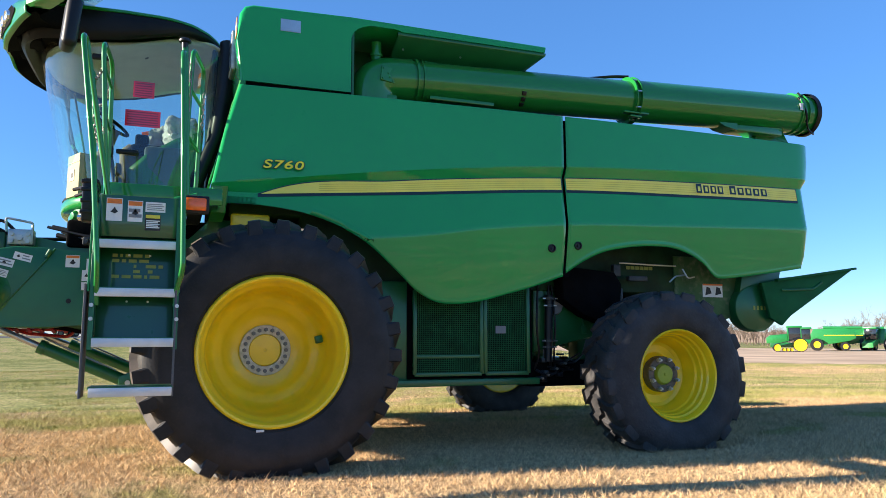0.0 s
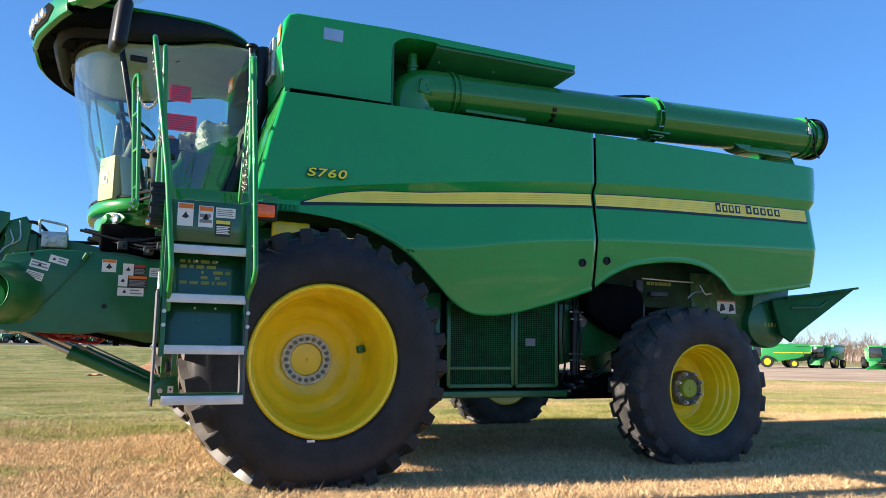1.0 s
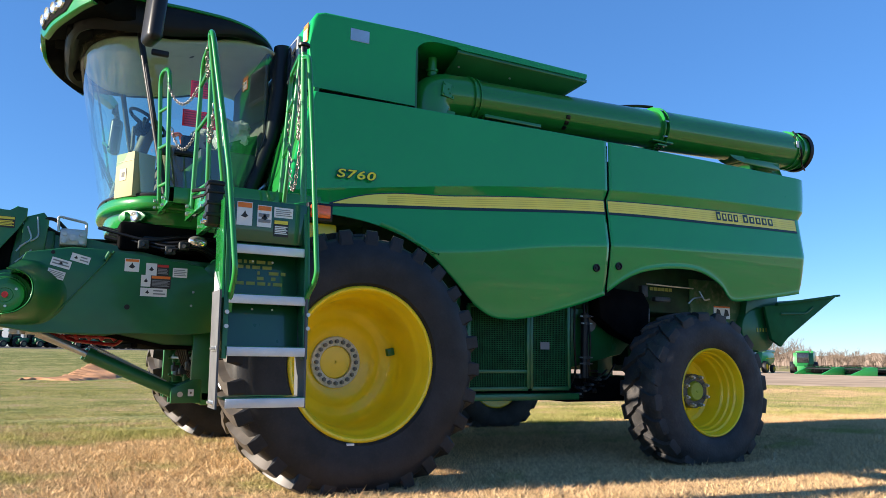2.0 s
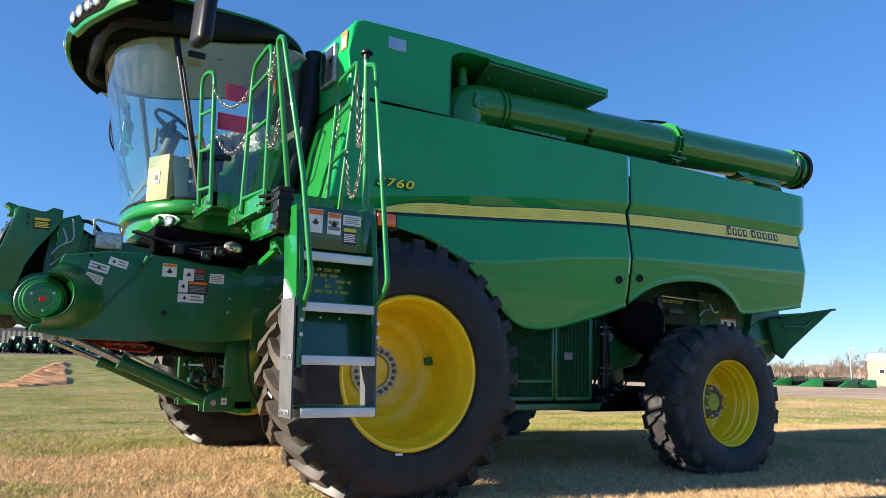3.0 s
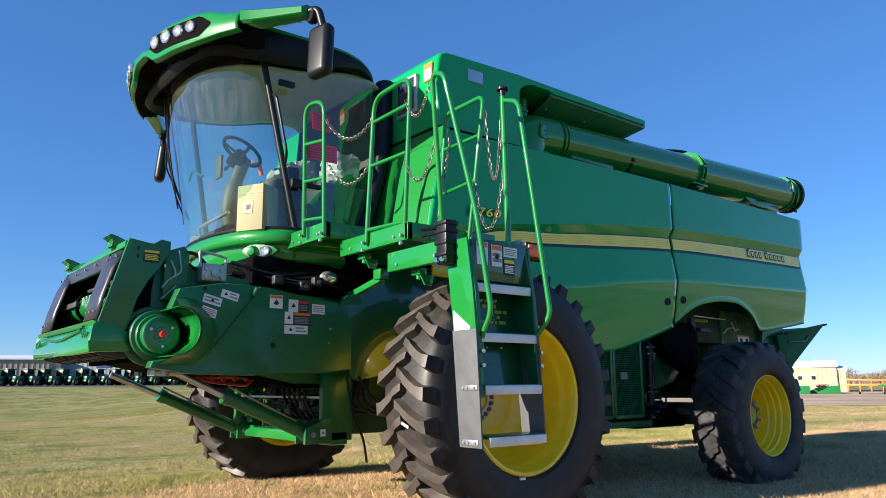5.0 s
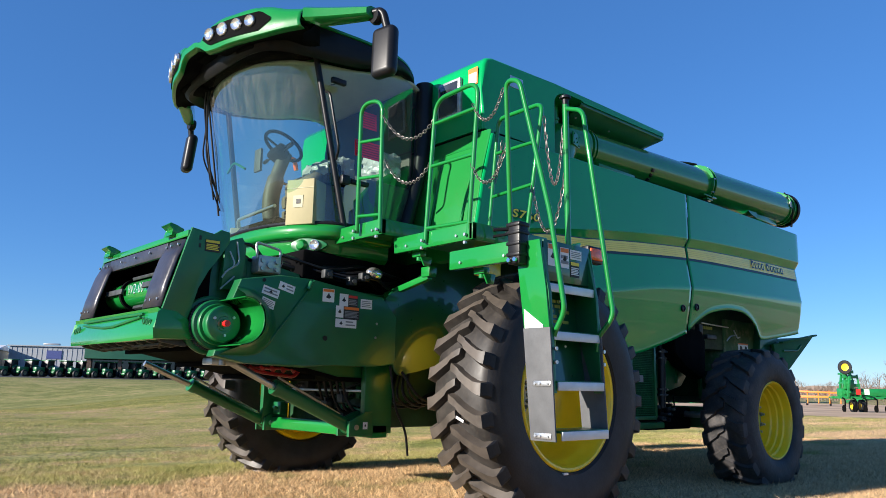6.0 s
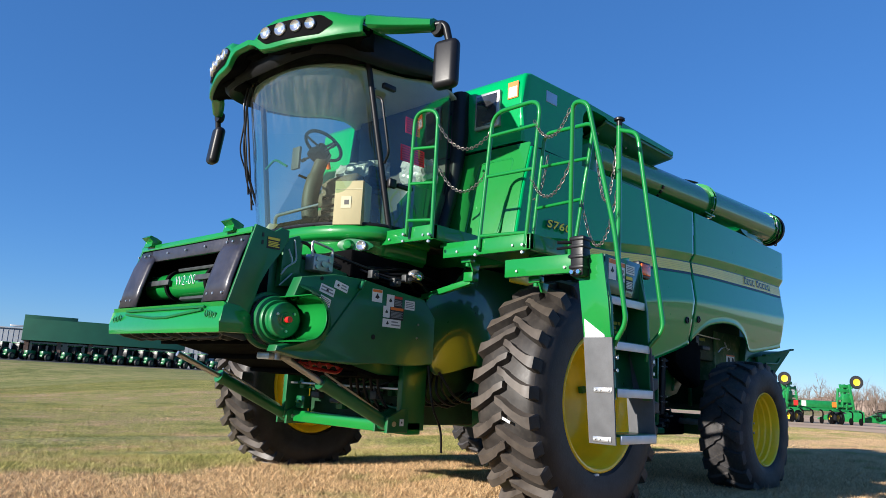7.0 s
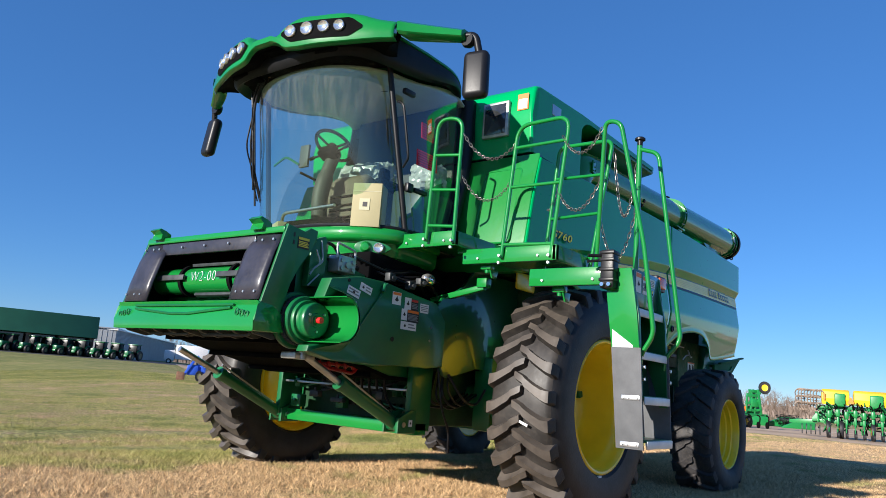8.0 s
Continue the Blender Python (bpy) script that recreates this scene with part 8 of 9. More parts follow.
def far_wheel(bm, bm2, x, y, r, w):
    lathe(bm, [(r * 0.55, -w / 2), (r * 0.95, -w / 2), (r, -w * 0.3), (r, w * 0.3), (r * 0.95, w / 2), (r * 0.55, w / 2)], 18, Matrix.Translation((x, y, r)) @ Matrix.Rotation(radians(90), 4, "X"))
    lathe(bm2, [(0.0, -w * 0.3), (r * 0.56, -w * 0.45), (r * 0.56, w * 0.45), (0.0, w * 0.3)], 14, Matrix.Translation((x, y, r)) @ Matrix.Rotation(radians(90), 4, "X"))


def build_tractor():
    """Utility tractor; its nose points along -x."""
    t = thing("tractor", "green utility tractor with cab in a long parked row", "tractor", "tractors in the dealership row")
    bm = bmesh.new()
    box(bm, -1.75, -0.15, -0.34, 0.34, 0.75, 1.42, 0.10)
    box(bm, -1.9, -1.6, -0.30, 0.30, 0.5, 0.8, 0.04)
    part("hood", bm, SHADEGREEN, t, "dark green hood")
    bm = bmesh.new()
    box(bm, -1.1, 1.1, -0.22, 0.22, 0.5, 0.9, 0.04)
    part("chassis", bm, MATBLACK, t, "black chassis")
    bm = bmesh.new()
    for x in (-0.1, 1.15):
        for y in (-0.68, 0.68):
            beam(bm, (x, y, 0.95), (x + (0.15 if x < 0 else -0.05), y * 0.92, 2.38), 0.08, 0.08)
    box(bm, -0.1, 1.2, -0.72, 0.72, 0.85, 1.15, 0.03)
    cabf = part("cab_frame", bm, MATBLACK, t, "black cab frame")
    bm = bmesh.new()
    box(bm, 0.0, 1.1, -0.64, 0.64, 1.15, 2.35, 0.02)
    part("cab_window", bm, FARBLACK, cabf, "dark cab glass")
    bm = bmesh.new()
    box(bm, -0.15, 1.3, -0.80, 0.80, 2.36, 2.52, 0.05)
    part("cab_roof", bm, SHADEGREEN, t, "dark green cab roof")
    for x, y, r, w in ((0.75, -0.82, 0.78, 0.42), (0.75, 0.82, 0.78, 0.42), (-1.25, -0.74, 0.52, 0.30), (-1.25, 0.74, 0.52, 0.30)):
        bm, bm2 = bmesh.new(), bmesh.new()
        far_wheel(bm, bm2, x, y, r, w)
        ty = part("tyre", bm, RUBBER, t, "black tyre")
        part("rim", bm2, DULLRIM, ty, "dull yellow rim")
    for y in (-0.80, 0.80):
        bm = bmesh.new()
        pipe(bm, [(0.75 + 0.86 * math.cos(q), y, 0.78 + 0.86 * math.sin(q)) for q in np.linspace(0.3, 2.6, 9)], 0.10, 6, False, 0.3)
        part("fender", bm, SHADEGREEN, t, "dark green fender")
    return t


first = build_tractor()
rt = random.Random(3)
spots = [(60.5 + 1.08 * k + rt.uniform(-0.12, 0.12), 126 + 0.10 * k) for k in range(33)]
for k, (az, r) in enumerate(spots):
    x, y, z = polar(az, r, (-5.0, -5.4))
    z += 0.07
    ob = first if k == 0 else copy_thing(first, pose(0, 0, 0))
    ob.matrix_world = pose(x, y, z, 0, 0, 28 + rt.uniform(-5, 5))


def build_far_combine():
    c = thing("parked_combine", "green combine harvester parked far off in the gravel yard", "combine harvester", "combines in the yard")
    bm = bmesh.new()
    prism(bm, [(-1.5, 1.1), (-1.6, 2.5), (-1.2, 3.3), (3.0, 3.4), (4.4, 3.1), (4.5, 1.9), (3.6, 1.5), (0.8, 1.0)], "y", -1.5, 1.5, 0.06)
    part("body", bm, FARGREEN, c, "green body")
    bm = bmesh.new()
    box(bm, 0.2, 4.3, -1.53, -1.50, 2.30, 2.40)
    part("stripe", bm, FARYELLOW, c, "yellow stripe", 0)
    bm = bmesh.new()
    box(bm, -2.9, -1.6, -0.85, 0.85, 1.7, 3.3, 0.08)
    part("cab_window", bm, SHADEGLASS, c, "dark cab glass")
    bm = bmesh.new()
    box(bm, -3.1, -1.4, -1.0, 1.0, 3.3, 3.6, 0.08)
    part("cab_roof", bm, FARGREEN, c, "green cab roof")
    bm = bmesh.new()
    prism(bm, [(-4.2, 0.5), (-4.2, 1.2), (-1.5, 2.1), (-1.5, 1.2)], "y", -0.8, 0.8, 0.03)
    part("feeder_house", bm, FARGREEN, c, "green feeder house")
    bm = bmesh.new()
    rod(bm, (0.2, -1.2, 3.5), (5.2, -1.2, 3.45), 0.22, 14)
    part("auger_tube", bm, FARGREEN, c, "green auger tube")
    for x, y, r, w in ((-0.8, -1.7, 0.95, 0.7), (-0.8, 1.7, 0.95, 0.7), (3.0, -1.6, 0.68, 0.5), (3.0, 1.6, 0.68, 0.5)):
        bm, bm2 = bmesh.new(), bmesh.new()
        far_wheel(bm, bm2, x, y, r, w)
        ty = part("tyre", bm, RUBBER, c, "black tyre")
        part("rim", bm2, FARYELLOW, ty, "yellow rim")
    return c


fc = build_far_combine()
EYE0 = (-0.72, -7.74)
for k, (az, r, rz) in enumerate(((42.9, 128, -46), (41.5, 133, -44), (39.6, 132, 20), (36.5, 135, 32))):
    x, y, z = polar(az, r, EYE0)
    ob = fc if k == 0 else copy_thing(fc, pose(0, 0, 0))
    ob.matrix_world = pose(x, y, z + 0.05, 0, 0, rz)


def build_track_tractor():
    """Large tractor on rubber tracks; its nose points along -x."""
    t = thing("track_tractor", "green tracked tractor with yellow track wheels in the yard", "tractor", at=(0, 0, 0))
    bm = bmesh.new()
    prism(bm, [(-2.9, 1.05), (-2.95, 1.75), (-2.5, 2.1), (-0.4, 2.3), (-0.4, 1.05)], "y", -0.55, 0.55, 0.08)
    part("hood", bm, FARGREEN, t, "green hood")
    bm = bmesh.new()
    box(bm, -2.5, 1.9, -0.6, 0.6, 0.6, 1.15, 0.05)
    part("chassis", bm, SHADEGREEN, t, "dark green chassis")
    bm = bmesh.new()
    box(bm, -0.35, 1.15, -0.85, 0.85, 1.45, 3.05, 0.06)
    part("cab_window", bm, SHADEGLASS, t, "dark cab glass")
    bm = bmesh.new()
    for x in (-0.35, 1.15):
        for y in (-0.85, 0.85):
            beam(bm, (x, y, 1.4), (x, y, 3.1), 0.10, 0.10)
    box(bm, -0.5, 1.3, -0.98, 0.98, 3.05, 3.30, 0.08)
    part("cab_roof", bm, FARGREEN, t, "green cab roof and posts")
    for s in (-1, 1):
        y = s * 1.25
        bm = bmesh.new()
        outer, inner = [], []
        for cx, cz, r, a0, a1 in ((1.0, 0.86, 0.86, -90, 100), (-1.7, 0.52, 0.52, 100, 270)):
            for q in np.linspace(a0, a1, 12):
                outer.append((cx + r * math.cos(radians(q)), cz + r * math.sin(radians(q))))
                inner.append((cx + (r - 0.09) * math.cos(radians(q)), cz + (r - 0.09) * math.sin(radians(q))))
        k = len(outer)
        va = [[bm.verts.new((p[0], yy, p[1])) for p in ring] for ring, yy in ((outer, y - 0.28), (outer, y + 0.28), (inner, y + 0.28), (inner, y - 0.28))]
        for i in range(k):
            for a, b in ((0, 1), (1, 2), (2, 3), (3, 0)):
                bm.faces.new((va[a][i], va[a][(i + 1) % k], va[b][(i + 1) % k], va[b][i]))
        tk = part("rubber_track", bm, RUBBER, t, "black rubber track belt")
        for cx, cz, r in ((1.0, 0.86, 0.77), (-1.7, 0.52, 0.43), (-0.9, 0.26, 0.17), (-0.45, 0.26, 0.17), (0.0, 0.26, 0.17)):
            bm = bmesh.new()
            lathe(bm, [(0.0, -0.22), (r * 0.5, -0.18), (r * 0.8, -0.24), (r, -0.24), (r, 0.24), (r * 0.8, 0.24), (r * 0.5, 0.18), (0.0, 0.22)], 20, Matrix.Translation((cx, y, cz)) @ Matrix.Rotation(radians(90), 4, "X"))
            part("track_wheel", bm, FARYELLOW, tk, "yellow track wheel")
    return t


x, y, z = polar(44.85, 106, EYE0)
build_track_tractor().matrix_world = pose(x, y, z + 0.05, 0, 0, -42)

pole = thing("light_pole", "slim pale light pole at the back of the yard", "lamp post", at=polar(29.5, 138, (-2.95, -6.7)))
bm = bmesh.new()
rod(bm, (0, 0, -0.2), (0, 0, 6.2), 0.13, 10, 0.08)
part("shaft", bm, GALV, pole)
bm = bmesh.new()
beam(bm, (0, 0, 6.15), (0, -0.9, 6.25), 0.16, 0.10)
part("lamp_head", bm, GALV, pole, "small grey lamp head")


def build_header(w=6.4):
    """Grain header lying on the ground: end dividers, back frame, reel and auger; it faces along -x."""
    h = thing("grain_header", "green grain header with a dark reel lying in the yard", "header", "headers in the yard")
    bm = bmesh.new()
    box(bm, 0.55, 0.75, -w / 2, w / 2, 0.25, 1.15, 0.03)
    beam(bm, (0.75, -w / 2, 1.15), (0.75, w / 2, 1.15), 0.20, 0.18)
    prism(bm, [(-1.0, 0.10), (0.6, 0.12), (0.6, 0.25), (-1.0, 0.16)], "y", -w / 2, w / 2)
    back = part("back_frame", bm, SHADEGREEN, h, "dark green back sheet and beam")
    for k in range(5):
        bm = bmesh.new()
        y = lerp(-w / 2 + 0.6, w / 2 - 0.6, k / 4)
        beam(bm, (0.8, y, 0.25), (0.8, y, 1.35), 0.10, 0.10)
        part("back_post", bm, CAST, back, "dark upright of the frame")
    for s in (-1, 1):
        bm = bmesh.new()
        prism(bm, [(-2.6, 0.10), (-2.5, 0.28), (-0.9, 1.0), (0.1, 1.30), (0.95, 1.25), (0.95, 0.10)], "y", s * w / 2 - 0.14, s * w / 2 + 0.14, 0.06)
        part("end_divider", bm, FARGREEN, h, "tall sloping green end divider")
        bm = bmesh.new()
        beam(bm, (0.6, s * (w / 2 - 0.25), 1.2), (-0.9, s * (w / 2 - 0.25), 1.15), 0.10, 0.14)
        part("reel_arm", bm, FARGREEN, h, "green reel arm")
    bm = bmesh.new()
    rod(bm, (0.2, -w / 2 + 0.2, 0.55), (0.2, w / 2 - 0.2, 0.55), 0.22, 12)
    part("cross_auger", bm, MATBLACK, h, "black cross auger")
    bm = bmesh.new()
    rod(bm, (-0.75, -w / 2 + 0.3, 1.0), (-0.75, w / 2 - 0.3, 1.0), 0.07, 8)
    reel = part("reel_shaft", bm, CAST, h, "dark reel shaft")
    for k in range(6):
        a = 2 * math.pi * k / 6 + 0.3
        c = Vector((-0.75 + 0.50 * math.cos(a), 0, 1.0 + 0.50 * math.sin(a)))
        bm = bmesh.new()
        beam(bm, c + Vector((0, -w / 2 + 0.3, 0)), c + Vector((0, w / 2 - 0.3, 0)), 0.06, 0.06)
        for q in range(22):
            y = lerp(-w / 2 + 0.35, w / 2 - 0.35, q / 21)
            beam(bm, c + Vector((0, y, 0)), c + Vector((0.05, y, -0.26)), 0.03, 0.03)
        part("reel_bat", bm, MATBLACK, reel, "black reel bat with tines")
    for q in range(4):
        y = lerp(-w / 2 + 0.4, w / 2 - 0.4, q / 3)
        bm = bmesh.new()
        for k in range(6):
            a = 2 * math.pi * k / 6 + 0.3
            beam(bm, (-0.75, y, 1.0), (-0.75 + 0.5 * math.cos(a), y, 1.0 + 0.5 * math.sin(a)), 0.04, 0.06)
        part("reel_spider", bm, CAST, reel, "dark spoked reel spider")
    return h


ch = build_header()
for k, (az, r, rz) in enumerate(((34.7, 124, -20), (32.6, 121, -32), (30.9, 122, -12), (29.6, 126, -24), (26.4, 132, -58), (24.7, 134, -52), (16.6, 96, -62), (13.9, 92, -58))):
    x, y, z = polar(az, r, (-2.3, -7.06))
    ob = ch if k == 0 else copy_thing(ch, pose(0, 0, 0))
    ob.matrix_world = pose(x, y, z - 0.04, 0, 0, rz)


def build_cultivator(name, label, category, group):
    """Folded tillage bar: frame, upright wings, shanks, gauge wheels."""
    c = thing(name, label, category, group)
    bm = bmesh.new()
    for x in (-0.6, 0.4):
        beam(bm, (x, -3.2, 0.95), (x, 3.2, 0.95), 0.16, 0.16)
    for y in (-3.0, -1.0, 1.0, 3.0):
        beam(bm, (-0.7, y, 0.95), (1.2, y, 0.95), 0.12, 0.12)
    beam(bm, (0.4, 0, 0.95), (4.6, 0, 0.65), 0.2, 0.2)
    box(bm, -0.2, 0.5, -2.8, 2.8, 1.0, 1.55, 0.08)
    part("frame", bm, FARGREEN, c, "green tool bar frame")
    for s in (-1, 1):
        bm = bmesh.new()
        for x in (-0.7, 0.0, 0.5):
            beam(bm, (x, s * 2.6, 0.95), (x, s * 2.3, 2.75), 0.14, 0.14)
        for z in (1.3, 1.9, 2.5):
            beam(bm, (-0.8, s * 2.45, z), (0.7, s * 2.45, z), 0.12, 0.12)
        part("folded_wing", bm, FARGREEN, c, "folded upright wing")
        for z, y0 in ((1.25, 1.2), (1.75, 1.5), (2.3, 1.7), (2.62, 1.9)):
            bm = bmesh.new()
            beam(bm, (-0.3, s * y0, z), (-0.3, s * 2.65, z), 0.16, 0.20)
            part("wing_bar", bm, FARGREEN, c, "cross bar of the wing")
        for y0 in (1.5, 1.9, 2.25):
            bm = bmesh.new()
            beam(bm, (-0.35, s * y0, 0.95), (-0.3, s * (y0 + 0.15), 2.45), 0.12, 0.12)
            part("wing_post", bm, FARGREEN, c, "upright of the wing")
        bm = bmesh.new()
        box(bm, -0.5, -0.1, s * 2.3 - 0.35, s * 2.3 + 0.35, 1.5, 2.1, 0.05)
        part("wing_hinge", bm, FARGREEN, c, "hinge block of the wing")
        bm, bm2 = bmesh.new(), bmesh.new()
        lathe(bm, [(0.24, -0.12), (0.42, -0.12), (0.46, 0.0), (0.42, 0.12), (0.24, 0.12)], 18, Matrix.Translation((-0.9, s * 2.75, 2.9)) @ Matrix.Rotation(radians(90), 4, "X") @ Matrix.Rotation(radians(65), 4, "Y"))
        lathe(bm2, [(0.0, -0.05), (0.25, -0.11), (0.25, 0.11), (0.0, 0.05)], 14, Matrix.Translation((-0.9, s * 2.75, 2.9)) @ Matrix.Rotation(radians(90), 4, "X") @ Matrix.Rotation(radians(65), 4, "Y"))
        ty = part("gauge_tyre", bm, RUBBER, c, "raised gauge tyre")
        part("rim", bm2, FARYELLOW, ty, "yellow rim")
    for k in range(9):
        y = -3.0 + 0.75 * k
        bm = bmesh.new()
        pipe(bm, rounded([(-0.6, y, 0.95), (-1.1, y, 0.85), (-1.0, y, 0.35), (-0.75, y, 0.08)], 0.2, 4), 0.05, 6)
        rod(bm, (-0.85, y - 0.03, 0.25), (-0.85, y + 0.03, 0.25), 0.24, 14)
        part("shank", bm, MATBLACK, c, "black shank and disc")
    for y in (-1.9, -1.3, 1.3, 1.9):
        bm, bm2 = bmesh.new(), bmesh.new()
        far_wheel(bm, bm2, 0.0, y, 0.42, 0.28)
        ty = part("tyre", bm, RUBBER, c, "black tyre")
        part("rim", bm2, FARYELLOW, ty, "yellow rim")
    for y, mt in ((-0.9, ORANGEPAINT), (1.4, WHITE), (2.0, REDPRINT)):
        bm = bmesh.new()
        box(bm, -1.05, -1.0, y - 0.16, y + 0.16, 1.15, 1.5)
        part("marker_panel", bm, mt, c, "bright rear marker panel", 0)
    return c


cu = build_cultivator("cultivator", "green folded cultivator with raised yellow-rimmed wheels in the yard", "farm implement", "implements in the yard")
cu.matrix_world = pose(56.6, 13.65, ground_z(56.6, 13.65) + 0.02, 0, 0, 47) @ Matrix.Diagonal((1.0, 1.03, 1.12, 1))




def build_planter():
    """Folded row planter: seed tanks over a dense frame, row units behind, curled tines at one end."""
    p = thing("row_planter", "green row planter with yellow seed tanks parked in the yard", "farm implement", "implements in the yard")
    rp = random.Random(8)
    bm = bmesh.new()
    for x, z in ((-0.4, 0.95), (0.4, 1.0), (0.1, 1.45), (-0.2, 1.8)):
        beam(bm, (x, -3.6, z), (x, 2.6, z), 0.20, 0.20)
    for y in (-3.4, -2.6, -1.8, -0.9, 0, 0.9, 1.8, 2.5):
        beam(bm, (-0.6, y, 0.9), (0.5, y, 1.85), 0.14, 0.14)
    prism(bm, [(1.2, 1.0), (1.4, 1.9), (2.3, 1.75), (3.0, 1.1), (3.0, 0.9)], "x", -0.1, 0.3, 0.02)
    beam(bm, (0.3, 2.6, 0.9), (0.9, 4.8, 0.8), 0.22, 0.22)
    part("frame", bm, FARGREEN, p, "green planter frame")
    for y, w in ((1.15, 1.08), (-1.55, 1.30)):
        bm = bmesh.new()
        prism(bm, [(-0.6, 1.95), (-0.75, 2.3), (-0.6, 2.7), (-0.3, 2.85), (0.3, 2.85), (0.6, 2.7), (0.7, 2.3), (0.6, 1.95)], "y", y - w, y + w, 0.10)
        tank = part("seed_tank", bm, FARYELLOW, p, "yellow seed tank")
        bm = bmesh.new()
        box(bm, -0.85, -0.2, y - w * 0.7, y + w * 0.1, 1.85, 2.62, 0.10, None, 3)
        part("tank_frame", bm, FARGREEN, tank, "green hopper in front of the tank")
    for k in range(9):
        y = -3.6 + 0.66 * k
        up = 0.1 * (k % 2)
        bm = bmesh.new()
        box(bm, -1.15, -0.7, y - 0.10, y + 0.10, 0.62 + up, 1.15 + up, 0.04)
        beam(bm, (-0.4, y, 1.3), (-1.2, y, 0.75), 0.08, 0.14)
        beam(bm, (-1.2, y, 0.8), (-1.55, y + 0.06, 0.35), 0.06, 0.10)
        box(bm, -1.25, -0.85, y - 0.17, y + 0.17, 1.15 + up, 1.6 + up, 0.10, None, 2)
        row = part("row_unit", bm, FARGREEN, p, "green row unit")
        bm = bmesh.new()
        rod(bm, (-1.0, y - 0.10, 0.30), (-1.0, y + 0.10, 0.30), 0.26, 14)
        rod(bm, (-1.5, y - 0.08, 0.22), (-1.5, y + 0.08, 0.22), 0.17, 12)
        part("gauge_wheel", bm, RUBBER, row, "black gauge wheel")
        bm = bmesh.new()
        pipe(bm, rounded([(-0.9, y, 1.6), (-1.1, y + 0.1, 1.9), (-0.6, y + 0.2, 2.05), (-0.3, y + 0.1, 1.7)], 0.15, 4), 0.05, 6)
        part("seed_hose", bm, MATBLACK, row, "black seed hose")
    for y in (0.75, 1.75, -1.6):
        bm, bm2 = bmesh.new(), bmesh.new()
        far_wheel(bm, bm2, -0.9, y, 0.52, 0.32)
        ty = part("tyre", bm, RUBBER, p, "black tyre")
        part("rim", bm2, FARYELLOW, ty, "yellow rim")
    bm = bmesh.new()
    for k in range(8):
        y = 2.35 + 0.24 * k
        for j in range(3):
            x, z = -0.5 + rp.uniform(-0.3, 0.3), 1.75 + 0.38 * j
            pipe(bm, [(x, y + 0.30 * math.cos(q), z + 0.24 * math.sin(q)) for q in np.linspace(-1.4, 2.6, 9)], 0.05, 5)
    for j in range(4):
        beam(bm, (-0.35, 2.3, 1.8 + 0.3 * j), (-0.35, 4.0, 1.9 + 0.3 * j), 0.05, 0.05)
    tagged(part("spring_tine", bm, FARPALE, p, "cluster of pale curled spring tines"), kind="stuff")
    bm = bmesh.new()
    for k in range(5):
        y = 2.4 + 0.35 * k
        rod(bm, (-0.5, y - 0.04, 0.42), (-0.5, y + 0.04, 0.42), 0.30, 12)
    tagged(part("opener_disc", bm, CAST, p, "row of dark opener discs"), kind="stuff")
    for mt, count, name in ((FARGREEN, 70, "linkage"), (MATBLACK, 60, "tubing")):
        bm = bmesh.new()
        for k in range(count):
            y, x, z = rp.uniform(-3.6, 2.4), rp.uniform(-1.0, 0.2), rp.uniform(0.45, 2.0)
            beam(bm, (x, y, z), (x + rp.uniform(-0.4, 0.4), y + rp.uniform(-0.5, 0.5), min(max(z + rp.uniform(-0.5, 0.5), 0.3), 2.2)), rp.uniform(0.05, 0.12), 0.08)
        tagged(part(name, bm, mt, p, "dense linkage and tubes on the frame", 0), kind="stuff")
    bm = bmesh.new()
    prism(bm, [(-0.26, 2.05), (0.26, 2.05), (0.05, 2.42), (-0.05, 2.42)], "x", -0.93, -0.90)
    part("slow_sign", bm, ORANGEPAINT, p, "orange triangular sign", 0)
    bm = bmesh.new()
    box(bm, -0.86, -0.82, 1.95, 2.12, 2.2, 2.6)
    part("marker_panel", bm, ORANGEPAINT, p, "small orange marker", 0)
    return p


pl = build_planter()
x, y, z = polar(8.75, 50, (-5.9, -4.9))
pl.matrix_world = pose(x, y, z + 0.05, 0, 0, 12) @ Matrix.Diagonal((0.8, 0.67, 0.98, 1))

oh = thing("orange_implement", "orange painted tillage tool at the edge of the yard", "farm implement", at=polar(21.6, 128, (-3.6, -6.3)), rz=20)
bm = bmesh.new()
for y in (-3, -1.5, 0, 1.5, 3):
    beam(bm, (-0.6, y, 0.4), (0.6, y, 2.3), 0.14, 0.14)
beam(bm, (0, -3.4, 1.4), (0, 3.4, 1.4), 0.3, 0.3)
beam(bm, (0.3, -3.4, 2.0), (0.3, 3.4, 2.2), 0.25, 0.25)
part("frame", bm, ORANGEPAINT, oh)
bm, bm2 = bmesh.new(), bmesh.new()
far_wheel(bm, bm2, 0, -1.6, 0.45, 0.3)
far_wheel(bm, bm2, 0, 1.6, 0.45, 0.3)
ty = part("tyre", bm, RUBBER, oh, "black tyres")
part("rim", bm2, ORANGEPAINT, ty, "orange rims")

tr = thing("box_truck", "white box truck parked beside the workshop", "truck", at=polar(56.6, 150, (-5.9, -4.9)), rz=-35)
bm = bmesh.new()
box(bm, -1.2, 4.6, -1.2, 1.2, 0.9, 3.6, 0.05)
part("box_body", bm, WHITEROOF, tr, "white box body")
bm = bmesh.new()
box(bm, -3.2, -1.3, -1.1, 1.1, 0.6, 2.5, 0.2)
part("truck_cab", bm, WHITEROOF, tr, "white truck cab")
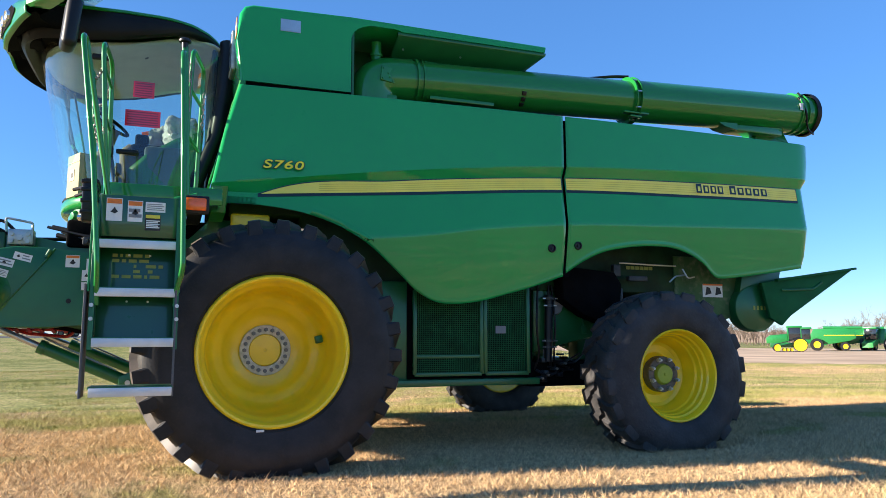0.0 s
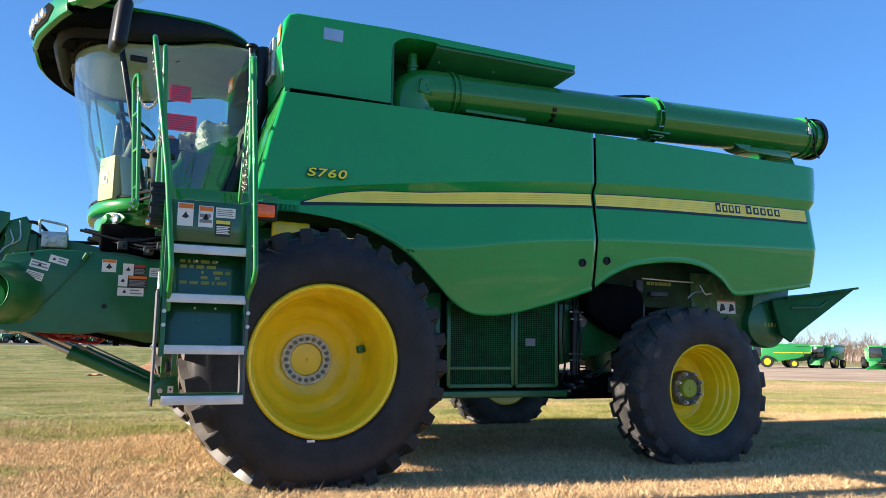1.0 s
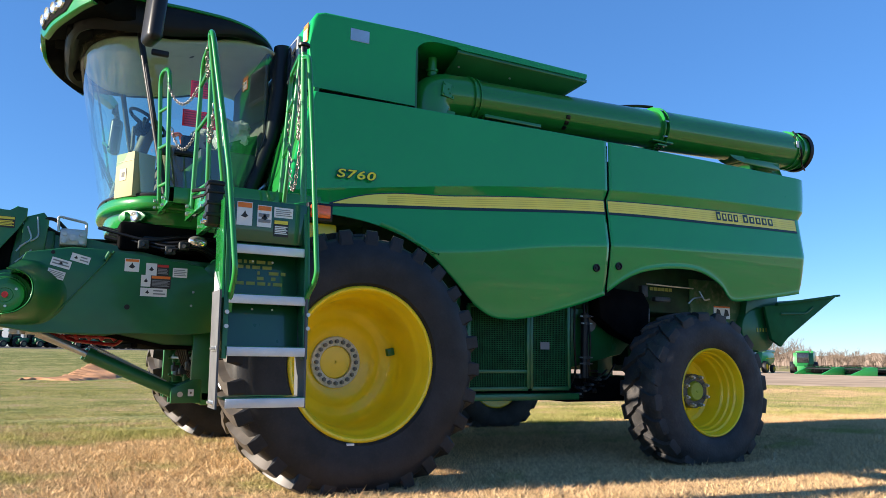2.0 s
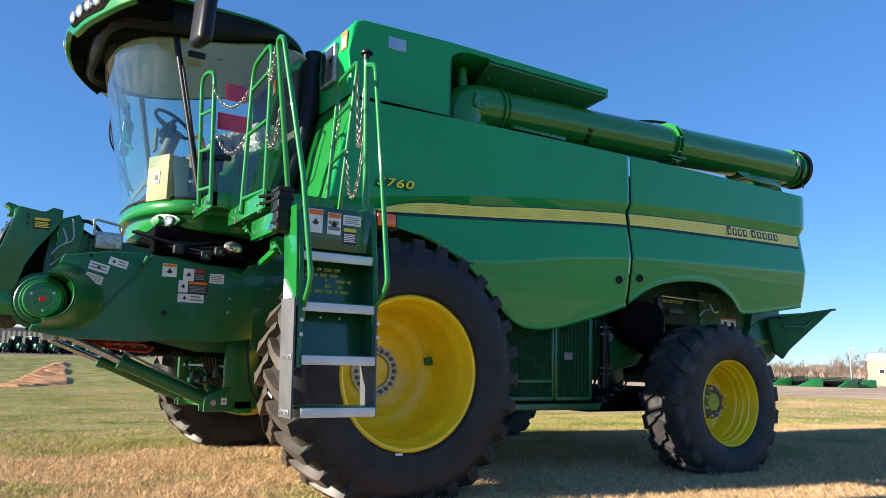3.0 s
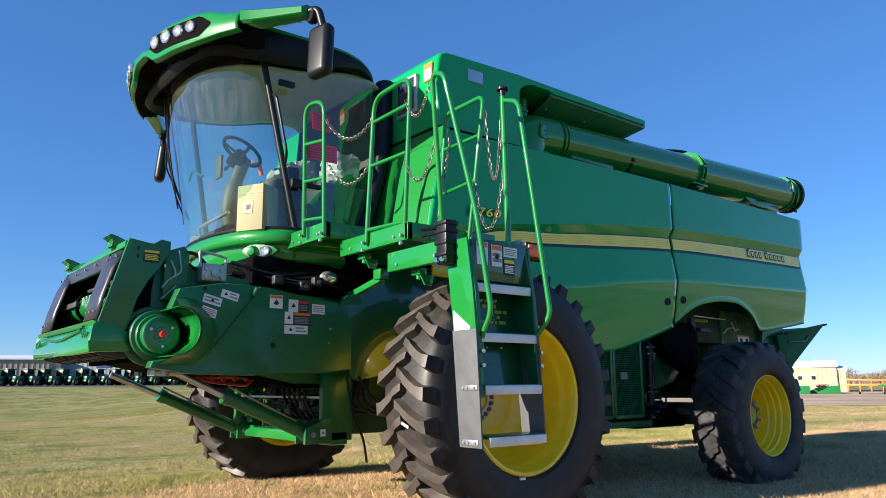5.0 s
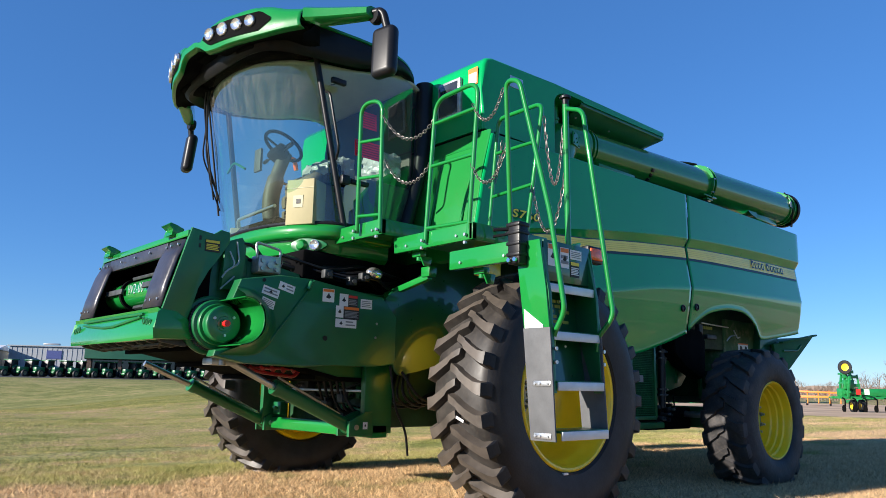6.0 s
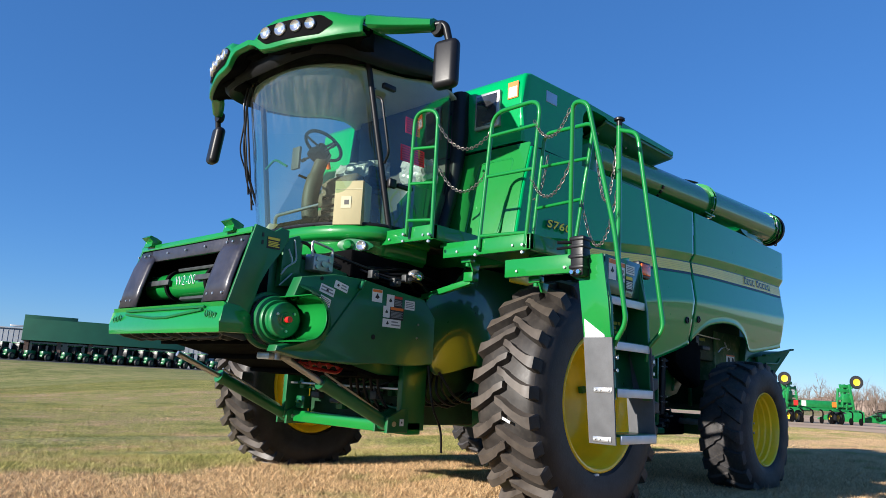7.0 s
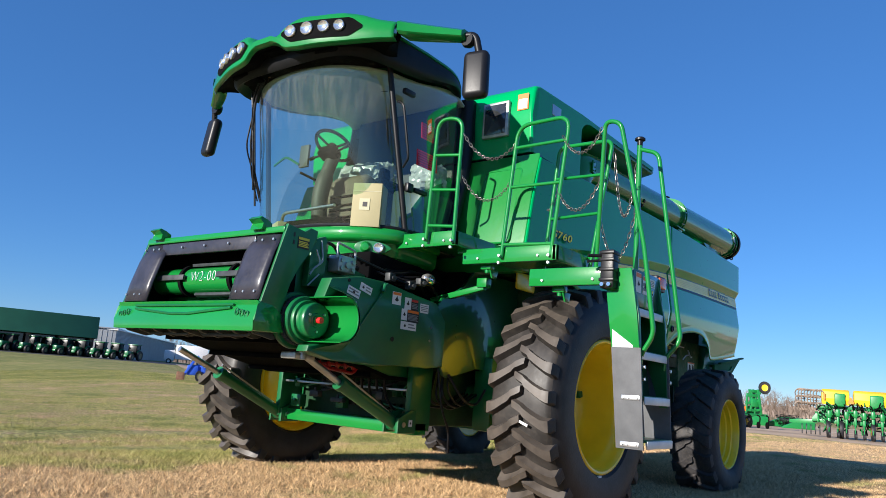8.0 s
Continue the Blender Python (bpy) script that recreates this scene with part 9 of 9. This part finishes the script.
for x in (-2.3, 3.2):
    for y in (-1.0, 1.0):
        bm, bm2 = bmesh.new(), bmesh.new()
        far_wheel(bm, bm2, x, y, 0.48, 0.3)
        part("tyre", bm, RUBBER, tr, "black tyre")
        part("rim", bm2, STEEL, tr, "steel rim")

bl = thing("blue_loader", "small blue loader with a rusty bucket on the grass", "loader", at=polar(56.55, 40, (-5.9, -4.9)), rz=-34)
bl.scale = (0.72, 0.8, 1.0)
bm = bmesh.new()
prism(bm, [(-0.25, 0.02), (-0.25, 0.42), (-0.2, 0.45), (0.28, 0.40), (0.32, 0.05)], "y", -0.5, 0.5, 0.02)
part("bucket", bm, material("rusty_steel", (0.20, 0.10, 0.06), 0.8, vary=0.3), bl, "rusty steel bucket")
bm = bmesh.new()
for y in (-0.5, 0.5):
    beam(bm, (0.25, y * 0.8, 0.3), (1.0, y * 0.8, 1.25), 0.10, 0.16)
    beam(bm, (1.0, y * 0.8, 1.25), (1.7, y * 0.8, 0.5), 0.10, 0.16)
box(bm, 1.1, 2.2, -0.28, 0.28, 0.4, 0.85, 0.08)
box(bm, 0.40, 1.15, -0.38, 0.38, 0.30, 0.80, 0.06)
part("loader_arms", bm, BLUEPAINT, bl, "blue loader arms and hood")
for x, y, r in ((1.25, -0.42, 0.27), (1.25, 0.42, 0.27), (2.3, -0.5, 0.42), (2.3, 0.5, 0.42)):
    bm, bm2 = bmesh.new(), bmesh.new()
    far_wheel(bm, bm2, x, y, r, 0.2)
    part("tyre", bm, RUBBER, bl, "black tyre")
    part("rim", bm2, DULLRIM, bl, "dull rim")


def build_woods():
    """Belt of leafless trees on the skyline: tapered stems and a haze of twigs, as one mesh."""
    rg = random.Random(11)
    verts, faces = [], []

    def limb(p, d, length, r, depth):
        q = p + d * length
        side = d.cross(Vector((rg.uniform(-1, 1), rg.uniform(-1, 1), 0.2))).normalized()
        i = len(verts)
        verts.extend([p - side * r, p + side * r, q + side * r * 0.6, q - side * r * 0.6])
        faces.append((i, i + 1, i + 2, i + 3))
        up = side.cross(d)
        i = len(verts)
        verts.extend([p - up * r, p + up * r, q + up * r * 0.55, q - up * r * 0.55])
        faces.append((i, i + 1, i + 2, i + 3))
        if depth:
            for k in range(3 if depth > 1 else 4):
                nd = (d + Vector((rg.uniform(-1, 1), rg.uniform(-1, 1), rg.uniform(-0.25, 0.7))) * 0.75).normalized()
                limb(p.lerp(q, rg.uniform(0.45, 1.0)), nd, length * rg.uniform(0.5, 0.8), r * 0.55, depth - 1)

    for k in range(1150):
        az = rg.uniform(-14, 58)
        r = rg.uniform(205, 330)
        x, y, z = polar(az, r)
        h = rg.uniform(1.9, 3.9) * (0.75 + 0.5 * (0.5 + 0.5 * math.sin(az * 0.55)))
        limb(Vector((x, y, z - 0.6)), Vector((rg.uniform(-0.1, 0.1), rg.uniform(-0.1, 0.1), 1)).normalized(), h, 0.15, 4)
    me = bpy.data.meshes.new("bare_woods")
    me.from_pydata([tuple(v) for v in verts], [], faces)
    me.materials.append(BARK)
    tagged(new("bare_woods", me), "belt of bare brown trees along the skyline", "trees", kind="stuff")


build_woods()
bm = bmesh.new()
rows = []
for j in range(3):
    row = []
    for k in range(161):
        az = lerp(-16, 60, k / 160)
        r = 345 + 4 * j
        x, y, z = polar(az, r)
        row.append((x, y, z - 1 if j == 0 else z + (5.0 + 2.2 * noise.noise(Vector((az * 0.6, 0, 4))) + 1.2 * noise.noise(Vector((az * 3, 0, 1)))) * (1.0 if j == 1 else 0.9)))
    rows.append(row)
sheet(bm, rows)
tagged(mesh_object("far_hedgerow", bm, BARK), "distant brown brush on the skyline", "brush", kind="stuff")
